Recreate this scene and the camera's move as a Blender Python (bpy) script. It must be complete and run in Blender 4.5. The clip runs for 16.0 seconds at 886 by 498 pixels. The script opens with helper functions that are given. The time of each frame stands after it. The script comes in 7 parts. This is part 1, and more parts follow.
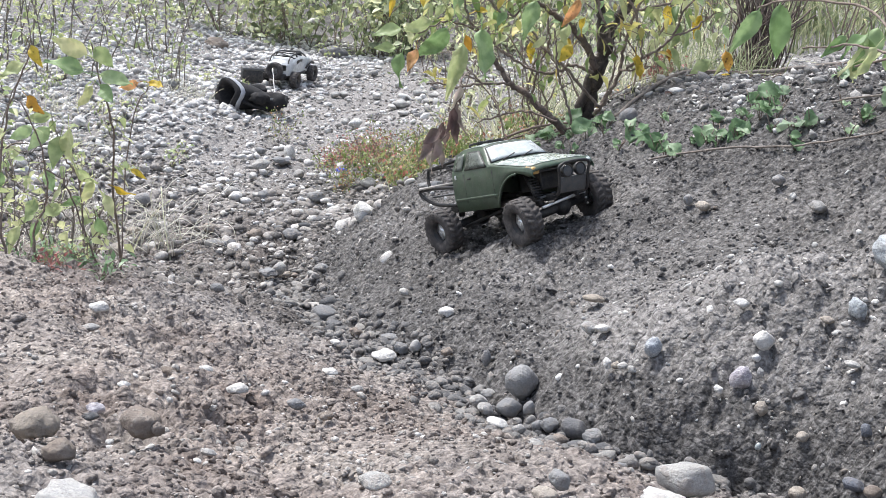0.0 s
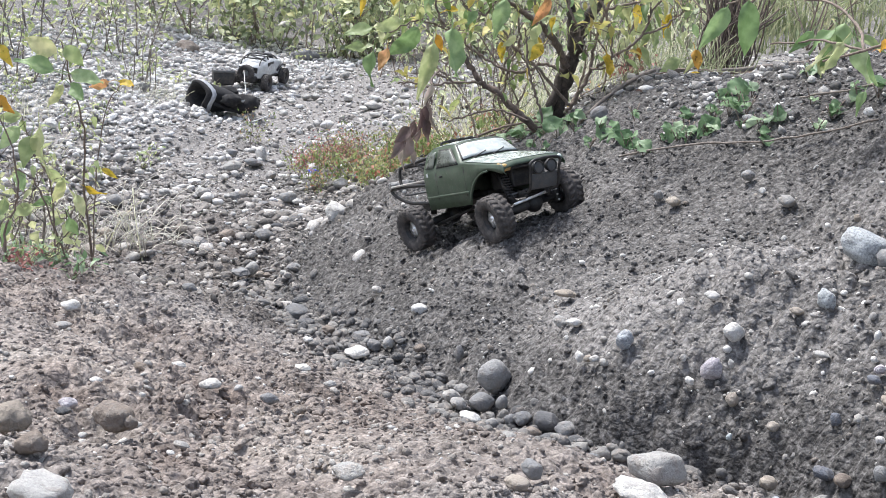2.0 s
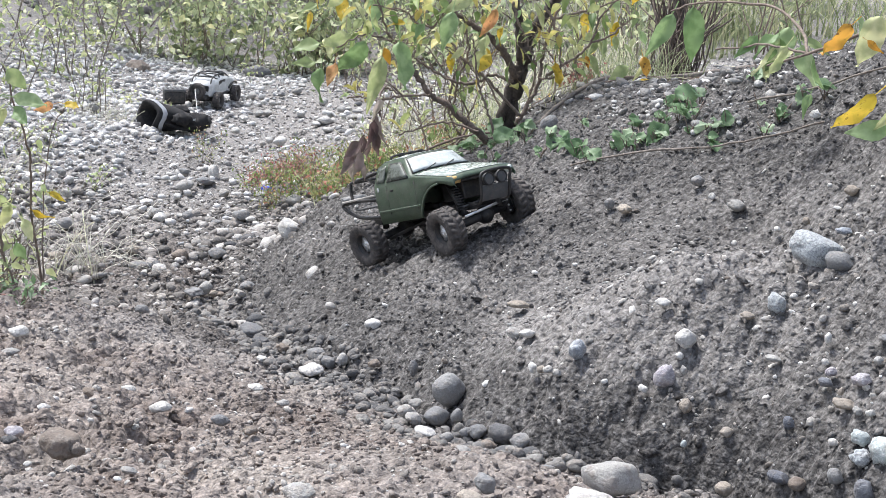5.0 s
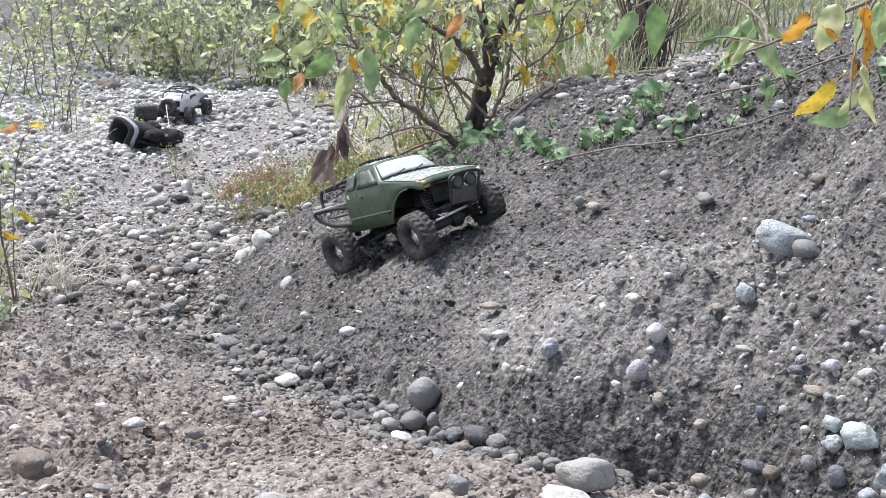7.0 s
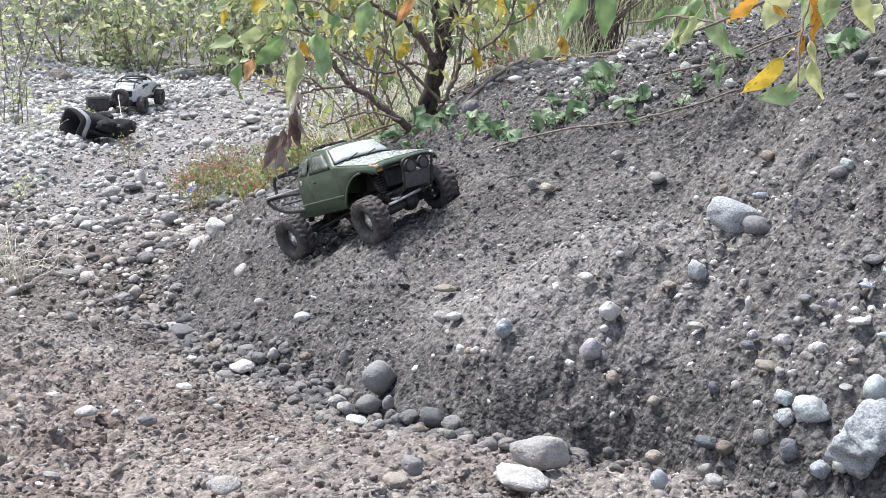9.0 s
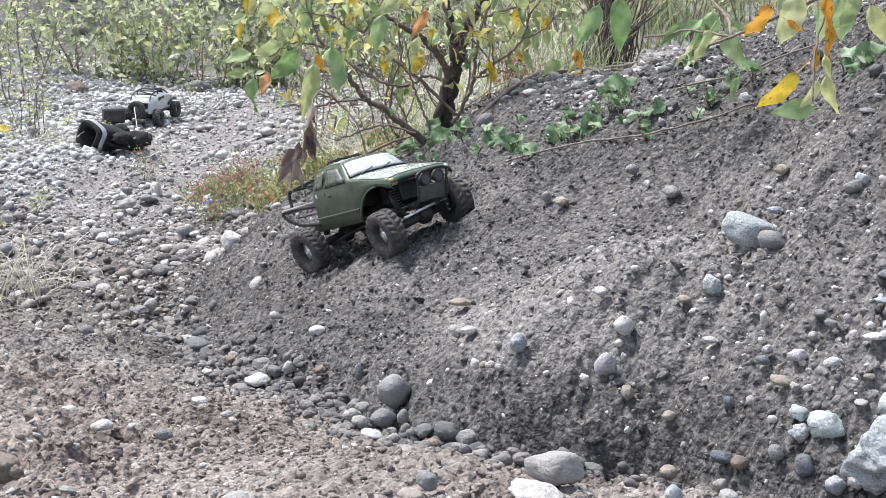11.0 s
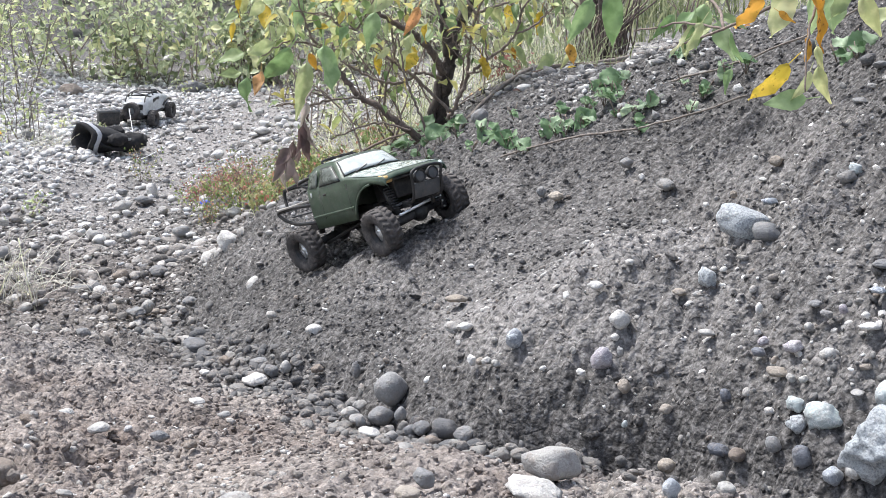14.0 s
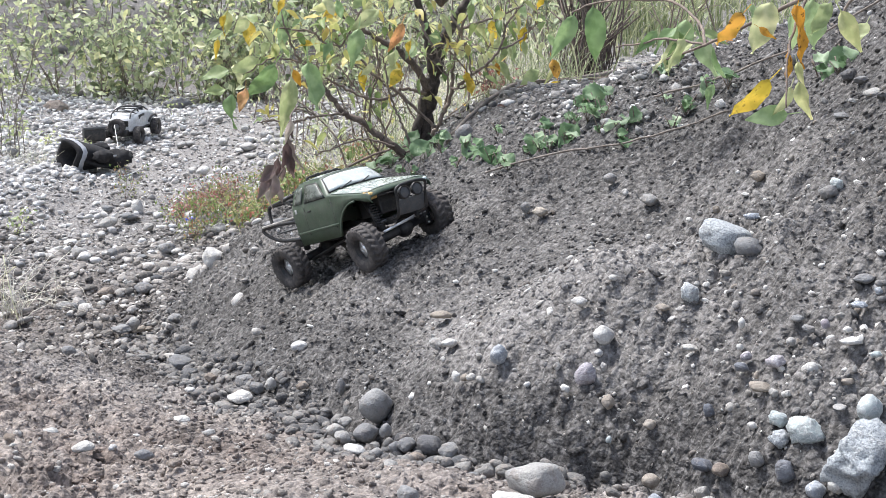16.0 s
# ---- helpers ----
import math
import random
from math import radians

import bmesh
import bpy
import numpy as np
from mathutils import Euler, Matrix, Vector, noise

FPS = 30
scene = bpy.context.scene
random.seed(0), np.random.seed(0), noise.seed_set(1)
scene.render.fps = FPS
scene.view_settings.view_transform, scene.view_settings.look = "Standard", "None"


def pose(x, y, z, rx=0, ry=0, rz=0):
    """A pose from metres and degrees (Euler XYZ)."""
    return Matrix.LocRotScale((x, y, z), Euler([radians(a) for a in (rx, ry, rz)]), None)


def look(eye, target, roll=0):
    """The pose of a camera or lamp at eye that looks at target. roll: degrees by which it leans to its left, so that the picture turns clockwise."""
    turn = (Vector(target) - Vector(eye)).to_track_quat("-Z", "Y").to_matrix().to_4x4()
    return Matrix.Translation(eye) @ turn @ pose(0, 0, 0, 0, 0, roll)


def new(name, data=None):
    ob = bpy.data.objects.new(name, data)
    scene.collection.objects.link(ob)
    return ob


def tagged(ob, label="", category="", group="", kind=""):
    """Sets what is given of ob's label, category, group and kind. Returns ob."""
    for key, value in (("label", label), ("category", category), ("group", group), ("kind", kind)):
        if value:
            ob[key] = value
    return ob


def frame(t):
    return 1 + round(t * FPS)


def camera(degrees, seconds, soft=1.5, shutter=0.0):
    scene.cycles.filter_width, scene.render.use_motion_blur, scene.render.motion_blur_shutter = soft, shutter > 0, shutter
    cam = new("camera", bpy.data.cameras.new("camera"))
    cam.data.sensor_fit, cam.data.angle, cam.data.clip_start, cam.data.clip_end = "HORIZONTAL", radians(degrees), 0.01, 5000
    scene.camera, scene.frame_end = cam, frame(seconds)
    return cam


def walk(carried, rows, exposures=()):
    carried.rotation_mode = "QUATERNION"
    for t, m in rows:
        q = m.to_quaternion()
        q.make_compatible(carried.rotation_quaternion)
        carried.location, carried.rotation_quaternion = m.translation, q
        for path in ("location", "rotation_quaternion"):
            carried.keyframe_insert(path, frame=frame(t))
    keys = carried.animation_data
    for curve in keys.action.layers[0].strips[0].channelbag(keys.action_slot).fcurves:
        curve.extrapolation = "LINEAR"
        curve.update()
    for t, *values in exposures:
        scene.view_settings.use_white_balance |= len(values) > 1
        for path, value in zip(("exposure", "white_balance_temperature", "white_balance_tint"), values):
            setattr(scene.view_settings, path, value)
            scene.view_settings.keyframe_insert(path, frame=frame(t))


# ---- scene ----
# camera and its walk
cam = camera(33.55, 16.0, soft=0.55)
PATH = [
    (0.0, pose(-0.0599, -0.0060, 1.0861, 76.308, -5.046, 5.899)),
    (0.5, pose(-0.0502, -0.0236, 1.0772, 76.530, -4.180, 5.046)),
    (1.0, pose(-0.0507, -0.0170, 1.0756, 76.213, -4.698, 4.683)),
    (1.5, pose(-0.0552, -0.0163, 1.0694, 76.414, -4.955, 4.642)),
    (2.0, pose(-0.0556, -0.0183, 1.0706, 76.589, -4.926, 4.779)),
    (2.5, pose(-0.0452, -0.0160, 1.0621, 76.956, -4.912, 4.654)),
    (3.0, pose(-0.0288, 0.0134, 1.0670, 76.931, -3.858, 3.540)),
    (3.5, pose(-0.0391, -0.0045, 1.0678, 77.082, -4.498, 2.616)),
    (4.0, pose(-0.0405, -0.0050, 1.0685, 77.148, -4.571, 2.725)),
    (6.5, pose(-0.0202, -0.0017, 1.0774, 77.392, -1.622, 2.643)),
    (7.0, pose(-0.0111, -0.0057, 1.0704, 77.482, -1.505, 1.718)),
    (7.5, pose(0.0054, -0.0012, 1.0769, 77.214, -0.280, 0.644)),
    (8.0, pose(0.0118, -0.0031, 1.0733, 77.340, -0.554, -0.138)),
    (8.5, pose(0.0033, -0.0030, 1.0667, 77.245, -1.043, -0.234)),
    (9.0, pose(0.0012, -0.0034, 1.0590, 77.055, -0.914, -0.054)),
    (9.5, pose(0.0000, 0.0000, 1.0600, 76.998, -0.974, 0.225)),
    (10.0, pose(0.0010, -0.0021, 1.0637, 77.159, -0.961, 0.417)),
    (12.5, pose(0.0012, -0.0091, 1.0667, 77.588, -0.468, 0.652)),
    (13.0, pose(0.0042, -0.0079, 1.0644, 77.536, -0.179, 0.560)),
    (13.5, pose(0.0072, -0.0061, 1.0616, 77.452, -0.239, 0.549)),
    (14.0, pose(0.0086, -0.0039, 1.0665, 77.327, 0.073, 0.268)),
    (14.5, pose(0.0161, -0.0100, 1.0712, 77.457, 0.359, 0.040)),
    (15.0, pose(0.0145, -0.0073, 1.0706, 77.642, 0.477, -0.279)),
    (15.5, pose(0.0159, -0.0079, 1.0709, 77.741, 0.459, -0.276)),
    (16.0, pose(0.0149, -0.0096, 1.0734, 77.860, 0.282, -0.284)),
]
walk(cam, PATH, exposures=[(0.0, 1.20, 6380, 10), (4.0, 1.20, 6380, 10), (6.5, 1.24, 6380, 10), (16.0, 1.24, 6380, 10)])

# world and light: bright overcast sky, one wide soft sun
SUN_ELEVATION, SUN_AZIMUTH = radians(63), radians(302)
world = bpy.data.worlds.new("world")
scene.world = world
world.use_nodes = True
wn = world.node_tree
sky = wn.nodes.new("ShaderNodeTexSky")
sky.sky_type, sky.sun_disc = "NISHITA", False
sky.sun_elevation, sky.sun_rotation = SUN_ELEVATION, SUN_AZIMUTH
sky.air_density, sky.dust_density, sky.ozone_density = 1.0, 3.0, 1.0
veil = wn.nodes.new("ShaderNodeHueSaturation")
veil.inputs["Saturation"].default_value = 0.72
wn.links.new(sky.outputs["Color"], veil.inputs["Color"])
wn.links.new(veil.outputs["Color"], wn.nodes["Background"].inputs["Color"])
wn.nodes["Background"].inputs["Strength"].default_value = 0.110
sun = new("sun", bpy.data.lights.new("sun", "SUN"))
sun.data.energy, sun.data.angle, sun.data.color = 2.05, radians(11), (1.0, 0.99, 0.97)
sun.matrix_world = look((0, 0, 0), (-math.sin(SUN_AZIMUTH) * math.cos(SUN_ELEVATION), -math.cos(SUN_AZIMUTH) * math.cos(SUN_ELEVATION), -math.sin(SUN_ELEVATION)))

rng = np.random.default_rng(7)
rnd = random.Random(11)


# ---- materials ----
def node(nt, kind, **values):
    n = nt.nodes.new(kind)
    for key, value in values.items():
        n.inputs[key.replace("_", " ")].default_value = value
    return n


def link(nt, a, b):
    nt.links.new(a, b)


def material(name):
    m = bpy.data.materials.new(name)
    m.use_nodes = True
    return m, m.node_tree, m.node_tree.nodes["Principled BSDF"]


def noise_tex(nt, scale, detail=4.0, rough=0.6, coords=None, distortion=0.0):
    n = node(nt, "ShaderNodeTexNoise", Scale=scale, Detail=detail, Roughness=rough, Distortion=distortion)
    if coords is not None:
        link(nt, coords, n.inputs["Vector"])
    return n.outputs["Fac"]


def ramp(nt, fac, stops, mode="LINEAR"):
    n = nt.nodes.new("ShaderNodeValToRGB")
    n.color_ramp.interpolation = mode
    els = n.color_ramp.elements
    while len(els) < len(stops):
        els.new(0.5)
    for el, (at, c) in zip(els, stops):
        el.position, el.color = at, (c if len(c) == 4 else (*c, 1))
    link(nt, fac, n.inputs["Fac"])
    return n.outputs["Color"]


def mix(nt, fac, a, b, blend="MIX"):
    n = nt.nodes.new("ShaderNodeMix")
    n.data_type, n.blend_type = "RGBA", blend
    for sock, v in ((n.inputs[0], fac), (n.inputs[6], a), (n.inputs[7], b)):
        if hasattr(v, "is_linked"):
            link(nt, v, sock)
        elif isinstance(v, tuple):
            sock.default_value = (*v, 1) if len(v) == 3 else v
        else:
            sock.default_value = v
    return n.outputs[2]


def maths(nt, op, a, b=0.0):
    n = nt.nodes.new("ShaderNodeMath")
    n.operation = op
    for sock, v in zip(n.inputs, (a, b)):
        if hasattr(v, "is_linked"):
            link(nt, v, sock)
        else:
            sock.default_value = v
    return n.outputs[0]


def bump(nt, bsdf, height, strength, distance):
    n = node(nt, "ShaderNodeBump", Strength=strength, Distance=distance)
    link(nt, height, n.inputs["Height"])
    link(nt, n.outputs["Normal"], bsdf.inputs["Normal"])


def object_coords(nt):
    """Coordinates in metres, at the place of the surface."""
    return nt.nodes.new("ShaderNodeNewGeometry").outputs["Position"]


def any_random(nt):
    """A random number that differs from object to object and from piece to piece."""
    a = nt.nodes.new("ShaderNodeObjectInfo").outputs["Random"]
    b = nt.nodes.new("ShaderNodeNewGeometry").outputs["Random Per Island"]
    return maths(nt, "FRACT", maths(nt, "ADD", a, b))


def soil_material():
    m, nt, b = material("soil")
    c = object_coords(nt)
    wet_shade = nt.nodes.new("ShaderNodeAttribute")
    wet_shade.attribute_name = "damp_shade"
    grain = noise_tex(nt, 95, 5, 0.66, c)
    patch = noise_tex(nt, 5.5, 5, 0.6, c)
    dry = ramp(nt, grain, [(0.33, (0.120, 0.112, 0.106)), (0.5, (0.240, 0.227, 0.217)), (0.68, (0.41, 0.392, 0.377))])
    # dark tone serves moist earth and the shade that the mask paints in
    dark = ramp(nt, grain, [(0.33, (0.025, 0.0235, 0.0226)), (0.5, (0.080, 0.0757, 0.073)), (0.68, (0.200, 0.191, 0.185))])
    fac = maths(nt, "ADD", wet_shade.outputs["Fac"], maths(nt, "MULTIPLY", maths(nt, "SUBTRACT", patch, 0.5), 1.1))
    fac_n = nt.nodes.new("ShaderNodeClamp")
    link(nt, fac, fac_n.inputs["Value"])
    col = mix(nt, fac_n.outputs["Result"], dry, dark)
    loam = nt.nodes.new("ShaderNodeAttribute")
    loam.attribute_name = "loam"
    crust = ramp(nt, noise_tex(nt, 4.2, 5, 0.62, c), [(0.36, (0.58, 0.49, 0.44)), (0.50, (0.90, 0.835, 0.79)), (0.64, (1.18, 1.13, 1.06))])
    col = mix(nt, maths(nt, "MULTIPLY", loam.outputs["Fac"], 0.85), col, mix(nt, 1.0, col, crust, "MULTIPLY"))
    share = maths(nt, "MULTIPLY", loam.outputs["Fac"], ramp(nt, noise_tex(nt, 7.0, 4, 0.6, c), [(0.35, (0.35,) * 3), (0.65, (1, 1, 1))]))
    col = mix(nt, share, col, mix(nt, 1.0, col, (1.05, 1.0, 0.975), "MULTIPLY"))
    dust = ramp(nt, noise_tex(nt, 38, 5, 0.65, c), [(0.52, (0, 0, 0)), (0.75, (1, 1, 1))])
    col = mix(nt, maths(nt, "MULTIPLY", dust, 0.22), col, (0.44, 0.42, 0.405))
    link(nt, col, b.inputs["Base Color"])
    b.inputs["Roughness"].default_value = 0.93
    b.inputs["Specular IOR Level"].default_value = 0.25
    lumps = node(nt, "ShaderNodeTexVoronoi", Scale=72.0, Randomness=1.0)
    warp = nt.nodes.new("ShaderNodeVectorMath")
    warp.operation = "ADD"
    wob = node(nt, "ShaderNodeTexNoise", Scale=60.0, Detail=3.0)
    link(nt, c, wob.inputs["Vector"])
    shrink = nt.nodes.new("ShaderNodeVectorMath")
    shrink.operation = "SCALE"
    shrink.inputs["Scale"].default_value = 0.012
    link(nt, wob.outputs["Color"], shrink.inputs[0])
    link(nt, c, warp.inputs[0]), link(nt, shrink.outputs[0], warp.inputs[1])
    link(nt, warp.outputs[0], lumps.inputs["Vector"])
    grit = node(nt, "ShaderNodeTexVoronoi", Scale=150.0)
    link(nt, warp.outputs[0], grit.inputs["Vector"])
    h = maths(nt, "SUBTRACT", maths(nt, "MULTIPLY", noise_tex(nt, 120, 3, 0.5, c), 0.8), maths(nt, "ADD", maths(nt, "MULTIPLY", lumps.outputs["Distance"], 1.0), maths(nt, "MULTIPLY", grit.outputs["Distance"], 0.35)))
    bump(nt, b, h, 1.0, 0.006)
    return m


def stone_material(name, stops, speckle=0.35, dust=0.35, vein=None):
    """River stone: tone by piece, mineral speckle, a film of dried mud."""
    m, nt, b = material(name)
    c = object_coords(nt)
    base = ramp(nt, any_random(nt), stops)
    fine = ramp(nt, noise_tex(nt, 260, 3, 0.7, c), [(0.35, (0.55, 0.55, 0.56)), (0.5, (1, 1, 1)), (0.68, (1.35, 1.34, 1.3))])
    col = mix(nt, speckle, base, mix(nt, 1.0, base, fine, "MULTIPLY"))
    broad = ramp(nt, noise_tex(nt, 32, 4, 0.6, c), [(0.3, (0.78, 0.78, 0.8)), (0.7, (1.15, 1.14, 1.1))])
    col = mix(nt, 0.7, col, mix(nt, 1.0, col, broad, "MULTIPLY"))
    if vein:
        v = ramp(nt, noise_tex(nt, 45, 3, 0.5, c, 1.5), [(0.47, (0, 0, 0)), (0.5, (1, 1, 1)), (0.53, (0, 0, 0))])
        col = mix(nt, v, col, vein)
    mud = ramp(nt, noise_tex(nt, 48, 5, 0.65, c), [(0.5, (0, 0, 0)), (0.62, (1, 1, 1))])
    col = mix(nt, maths(nt, "MULTIPLY", mud, dust), col, (0.305, 0.272, 0.243))
    link(nt, col, b.inputs["Base Color"])
    b.inputs["Roughness"].default_value = 0.82
    b.inputs["Specular IOR Level"].default_value = 0.3
    bump(nt, b, maths(nt, "ADD", noise_tex(nt, 190, 5, 0.7, c), maths(nt, "MULTIPLY", mud, 0.5)), 0.7, 0.006)
    return m


def leaf_material(name, stops, spots=0.0, gloss=0.45):
    m, nt, b = material(name)
    c = object_coords(nt)
    col = ramp(nt, any_random(nt), stops)
    blotch = ramp(nt, noise_tex(nt, 35, 3, 0.5, c), [(0.42, (0.8, 0.85, 0.7)), (0.6, (1.12, 1.1, 1.0))])
    col = mix(nt, 1.0, col, blotch, "MULTIPLY")
    if spots:
        s = ramp(nt, noise_tex(nt, 85, 3, 0.55, c), [(0.60, (0, 0, 0)), (0.66, (1, 1, 1))])
        col = mix(nt, maths(nt, "MULTIPLY", s, spots), col, (0.10, 0.045, 0.02))
    link(nt, col, b.inputs["Base Color"])
    b.inputs["Roughness"].default_value = gloss
    b.inputs["Specular IOR Level"].default_value = 0.35
    bump(nt, b, noise_tex(nt, 120, 3, 0.5, c), 0.2, 0.003)
    trans = nt.nodes.new("ShaderNodeBsdfTranslucent")
    link(nt, col, trans.inputs["Color"])
    sh = nt.nodes.new("ShaderNodeMixShader")
    sh.inputs[0].default_value = 0.4
    link(nt, b.outputs[0], sh.inputs[1])
    link(nt, trans.outputs[0], sh.inputs[2])
    link(nt, sh.outputs[0], nt.nodes["Material Output"].inputs["Surface"])
    return m


def bark_material(name, dark, light, scale=60):
    m, nt, b = material(name)
    c = object_coords(nt)
    link(nt, ramp(nt, noise_tex(nt, scale, 5, 0.7, c, 0.6), [(0.3, dark), (0.72, light)]), b.inputs["Base Color"])
    b.inputs["Roughness"].default_value = 0.9
    bump(nt, b, noise_tex(nt, scale * 2.2, 4, 0.65, c), 0.6, 0.004)
    return m


def paint_material(name, colour, rough=0.4, metal=0.0, dirt=0.3, dirt_colour=(0.23, 0.195, 0.165), scuff=0.12):
    """Moulded or painted part with scuffs and dust."""
    m, nt, b = material(name)
    c = object_coords(nt)
    tone = ramp(nt, noise_tex(nt, 40, 4, 0.6, c), [(0.3, tuple(v * 0.82 for v in colour)), (0.7, tuple(min(1, v * 1.15) for v in colour))])
    d = ramp(nt, noise_tex(nt, 55, 6, 0.7, c), [(0.45, (0, 0, 0)), (0.68, (1, 1, 1))])
    col = mix(nt, maths(nt, "MULTIPLY", d, dirt), tone, dirt_colour)
    sc = ramp(nt, noise_tex(nt, 300, 2, 0.5, c), [(0.64, (0, 0, 0)), (0.7, (1, 1, 1))])
    col = mix(nt, maths(nt, "MULTIPLY", sc, scuff), col, (0.5, 0.48, 0.44))
    link(nt, col, b.inputs["Base Color"])
    link(nt, ramp(nt, d, [(0.0, (rough,) * 3), (1.0, (min(1, rough + 0.35),) * 3)]), b.inputs["Roughness"])
    b.inputs["Metallic"].default_value = metal
    bump(nt, b, noise_tex(nt, 350, 3, 0.5, c), 0.12, 0.002)
    return m


SOIL = soil_material()
MIXED = [(0.0, (0.085, 0.085, 0.09)), (0.2, (0.17, 0.168, 0.168)), (0.42, (0.255, 0.245, 0.235)), (0.58, (0.215, 0.185, 0.16)), (0.68, (0.36, 0.345, 0.325)), (0.78, (0.56, 0.545, 0.52)), (0.92, (0.70, 0.685, 0.66)), (1.0, (0.78, 0.77, 0.75))]
BED = [(0.0, (0.10, 0.095, 0.092)), (0.25, (0.18, 0.168, 0.158)), (0.5, (0.28, 0.259, 0.241)), (0.75, (0.40, 0.376, 0.354)), (1.0, (0.68, 0.656, 0.63))]
PEBBLE = stone_material("pebble", MIXED, dust=0.5)
BEDSTONE = stone_material("bed_stone", BED, dust=0.7)
GULLYSTONE = stone_material("gully_stone", [(0, (0.10, 0.10, 0.105)), (0.6, (0.19, 0.185, 0.18)), (1, (0.30, 0.29, 0.275))], dust=0.75)
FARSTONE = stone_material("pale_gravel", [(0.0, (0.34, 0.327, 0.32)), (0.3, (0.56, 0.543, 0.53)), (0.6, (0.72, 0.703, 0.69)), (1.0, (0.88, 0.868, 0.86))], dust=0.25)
TONES = {
    "grey": stone_material("grey_stone", [(0, (0.21, 0.213, 0.22)), (1, (0.30, 0.30, 0.30))], dust=0.45),
    "dark": stone_material("dark_stone", [(0, (0.085, 0.088, 0.095)), (1, (0.16, 0.16, 0.165))], dust=0.3),
    "white": stone_material("white_stone", [(0, (0.50, 0.487, 0.468)), (1, (0.70, 0.688, 0.668))], speckle=0.45, dust=0.4),
    "pale": stone_material("pale_stone", [(0, (0.34, 0.332, 0.32)), (1, (0.47, 0.46, 0.445))], dust=0.6),
    "tan": stone_material("tan_stone", [(0, (0.30, 0.262, 0.22)), (1, (0.42, 0.375, 0.325))], dust=0.5),
    "blue": stone_material("blue_stone", [(0, (0.27, 0.30, 0.35)), (1, (0.42, 0.45, 0.49))], speckle=0.5, dust=0.25, vein=(0.62, 0.64, 0.66)),
    "slate": stone_material("slate_stone", [(0, (0.13, 0.142, 0.17)), (1, (0.21, 0.22, 0.245))], dust=0.25),
    "purple": stone_material("purple_stone", [(0, (0.30, 0.275, 0.305)), (1, (0.44, 0.415, 0.45))], dust=0.35, vein=(0.6, 0.58, 0.6)),
    "granite": stone_material("granite_stone", [(0, (0.36, 0.39, 0.415)), (1, (0.46, 0.485, 0.505))], speckle=0.95, dust=0.2),
    "mint": stone_material("pale_green_stone", [(0, (0.42, 0.48, 0.49)), (1, (0.52, 0.57, 0.57))], dust=0.3, vein=(0.7, 0.71, 0.7)),
    "brown": stone_material("brown_clod", [(0, (0.20, 0.165, 0.138)), (1, (0.27, 0.228, 0.195))], dust=0.7),
}
LEAF_BUSH = leaf_material("bush_leaf", [(0.0, (0.15, 0.23, 0.09)), (0.3, (0.30, 0.38, 0.17)), (0.55, (0.48, 0.51, 0.24)), (0.8, (0.66, 0.60, 0.24)), (1.0, (0.70, 0.55, 0.20))])
LEAF_GREEN = leaf_material("green_leaf", [(0.0, (0.21, 0.32, 0.15)), (0.6, (0.33, 0.45, 0.24)), (1.0, (0.46, 0.57, 0.34))])
LEAF_PALE = leaf_material("pale_leaf", [(0.0, (0.55, 0.57, 0.29)), (1.0, (0.70, 0.68, 0.40))])
LEAF_YELLOW = leaf_material("yellow_leaf", [(0.0, (0.58, 0.40, 0.045)), (1.0, (0.68, 0.50, 0.09))], spots=0.5)
LEAF_ORANGE = leaf_material("orange_leaf", [(0.0, (0.60, 0.27, 0.035)), (1.0, (0.64, 0.36, 0.08))], spots=0.85)
LEAF_PINK = leaf_material("peach_leaf", [(0.0, (0.66, 0.32, 0.16)), (1.0, (0.7, 0.4, 0.2))], spots=0.4)
LEAF_RED = leaf_material("red_leaf", [(0.0, (0.30, 0.10, 0.11)), (1.0, (0.50, 0.25, 0.24))])
LEAF_DEAD = leaf_material("dead_leaf", [(0.0, (0.13, 0.088, 0.092)), (0.6, (0.24, 0.175, 0.18)), (1.0, (0.55, 0.46, 0.44))], gloss=0.8)
LEAF_IVY = leaf_material("bramble_leaf", [(0.0, (0.13, 0.22, 0.12)), (0.5, (0.24, 0.35, 0.22)), (1.0, (0.48, 0.58, 0.45))])
LEAF_FAR = leaf_material("hedge_leaf", [(0.0, (0.14, 0.17, 0.11)), (0.3, (0.31, 0.36, 0.235)), (0.6, (0.53, 0.57, 0.39)), (0.85, (0.76, 0.78, 0.58)), (1.0, (0.84, 0.80, 0.48))])
LEAF_WEED = leaf_material("weed_leaf", [(0.0, (0.15, 0.22, 0.08)), (0.5, (0.30, 0.35, 0.15)), (0.75, (0.44, 0.40, 0.22)), (0.9, (0.44, 0.24, 0.18)), (1.0, (0.45, 0.17, 0.15))])
GRASS_DRY = leaf_material("dry_grass", [(0.0, (0.58, 0.55, 0.45)), (0.6, (0.76, 0.73, 0.64)), (1.0, (0.60, 0.60, 0.45))], gloss=0.7)
GRASS_GREEN = leaf_material("tall_grass", [(0.0, (0.19, 0.23, 0.13)), (0.6, (0.34, 0.37, 0.24)), (1.0, (0.58, 0.56, 0.42))], gloss=0.6)
BARK_DARK = bark_material("dark_bark", (0.022, 0.018, 0.016), (0.14, 0.115, 0.10), 45)
BARK_TWIG = bark_material("twig_bark", (0.12, 0.09, 0.075), (0.33, 0.265, 0.22))
BARK_BROWN = bark_material("limb_bark", (0.05, 0.038, 0.032), (0.24, 0.185, 0.155), 50)
STRAW = bark_material("straw_stem", (0.36, 0.33, 0.27), (0.62, 0.58, 0.49))
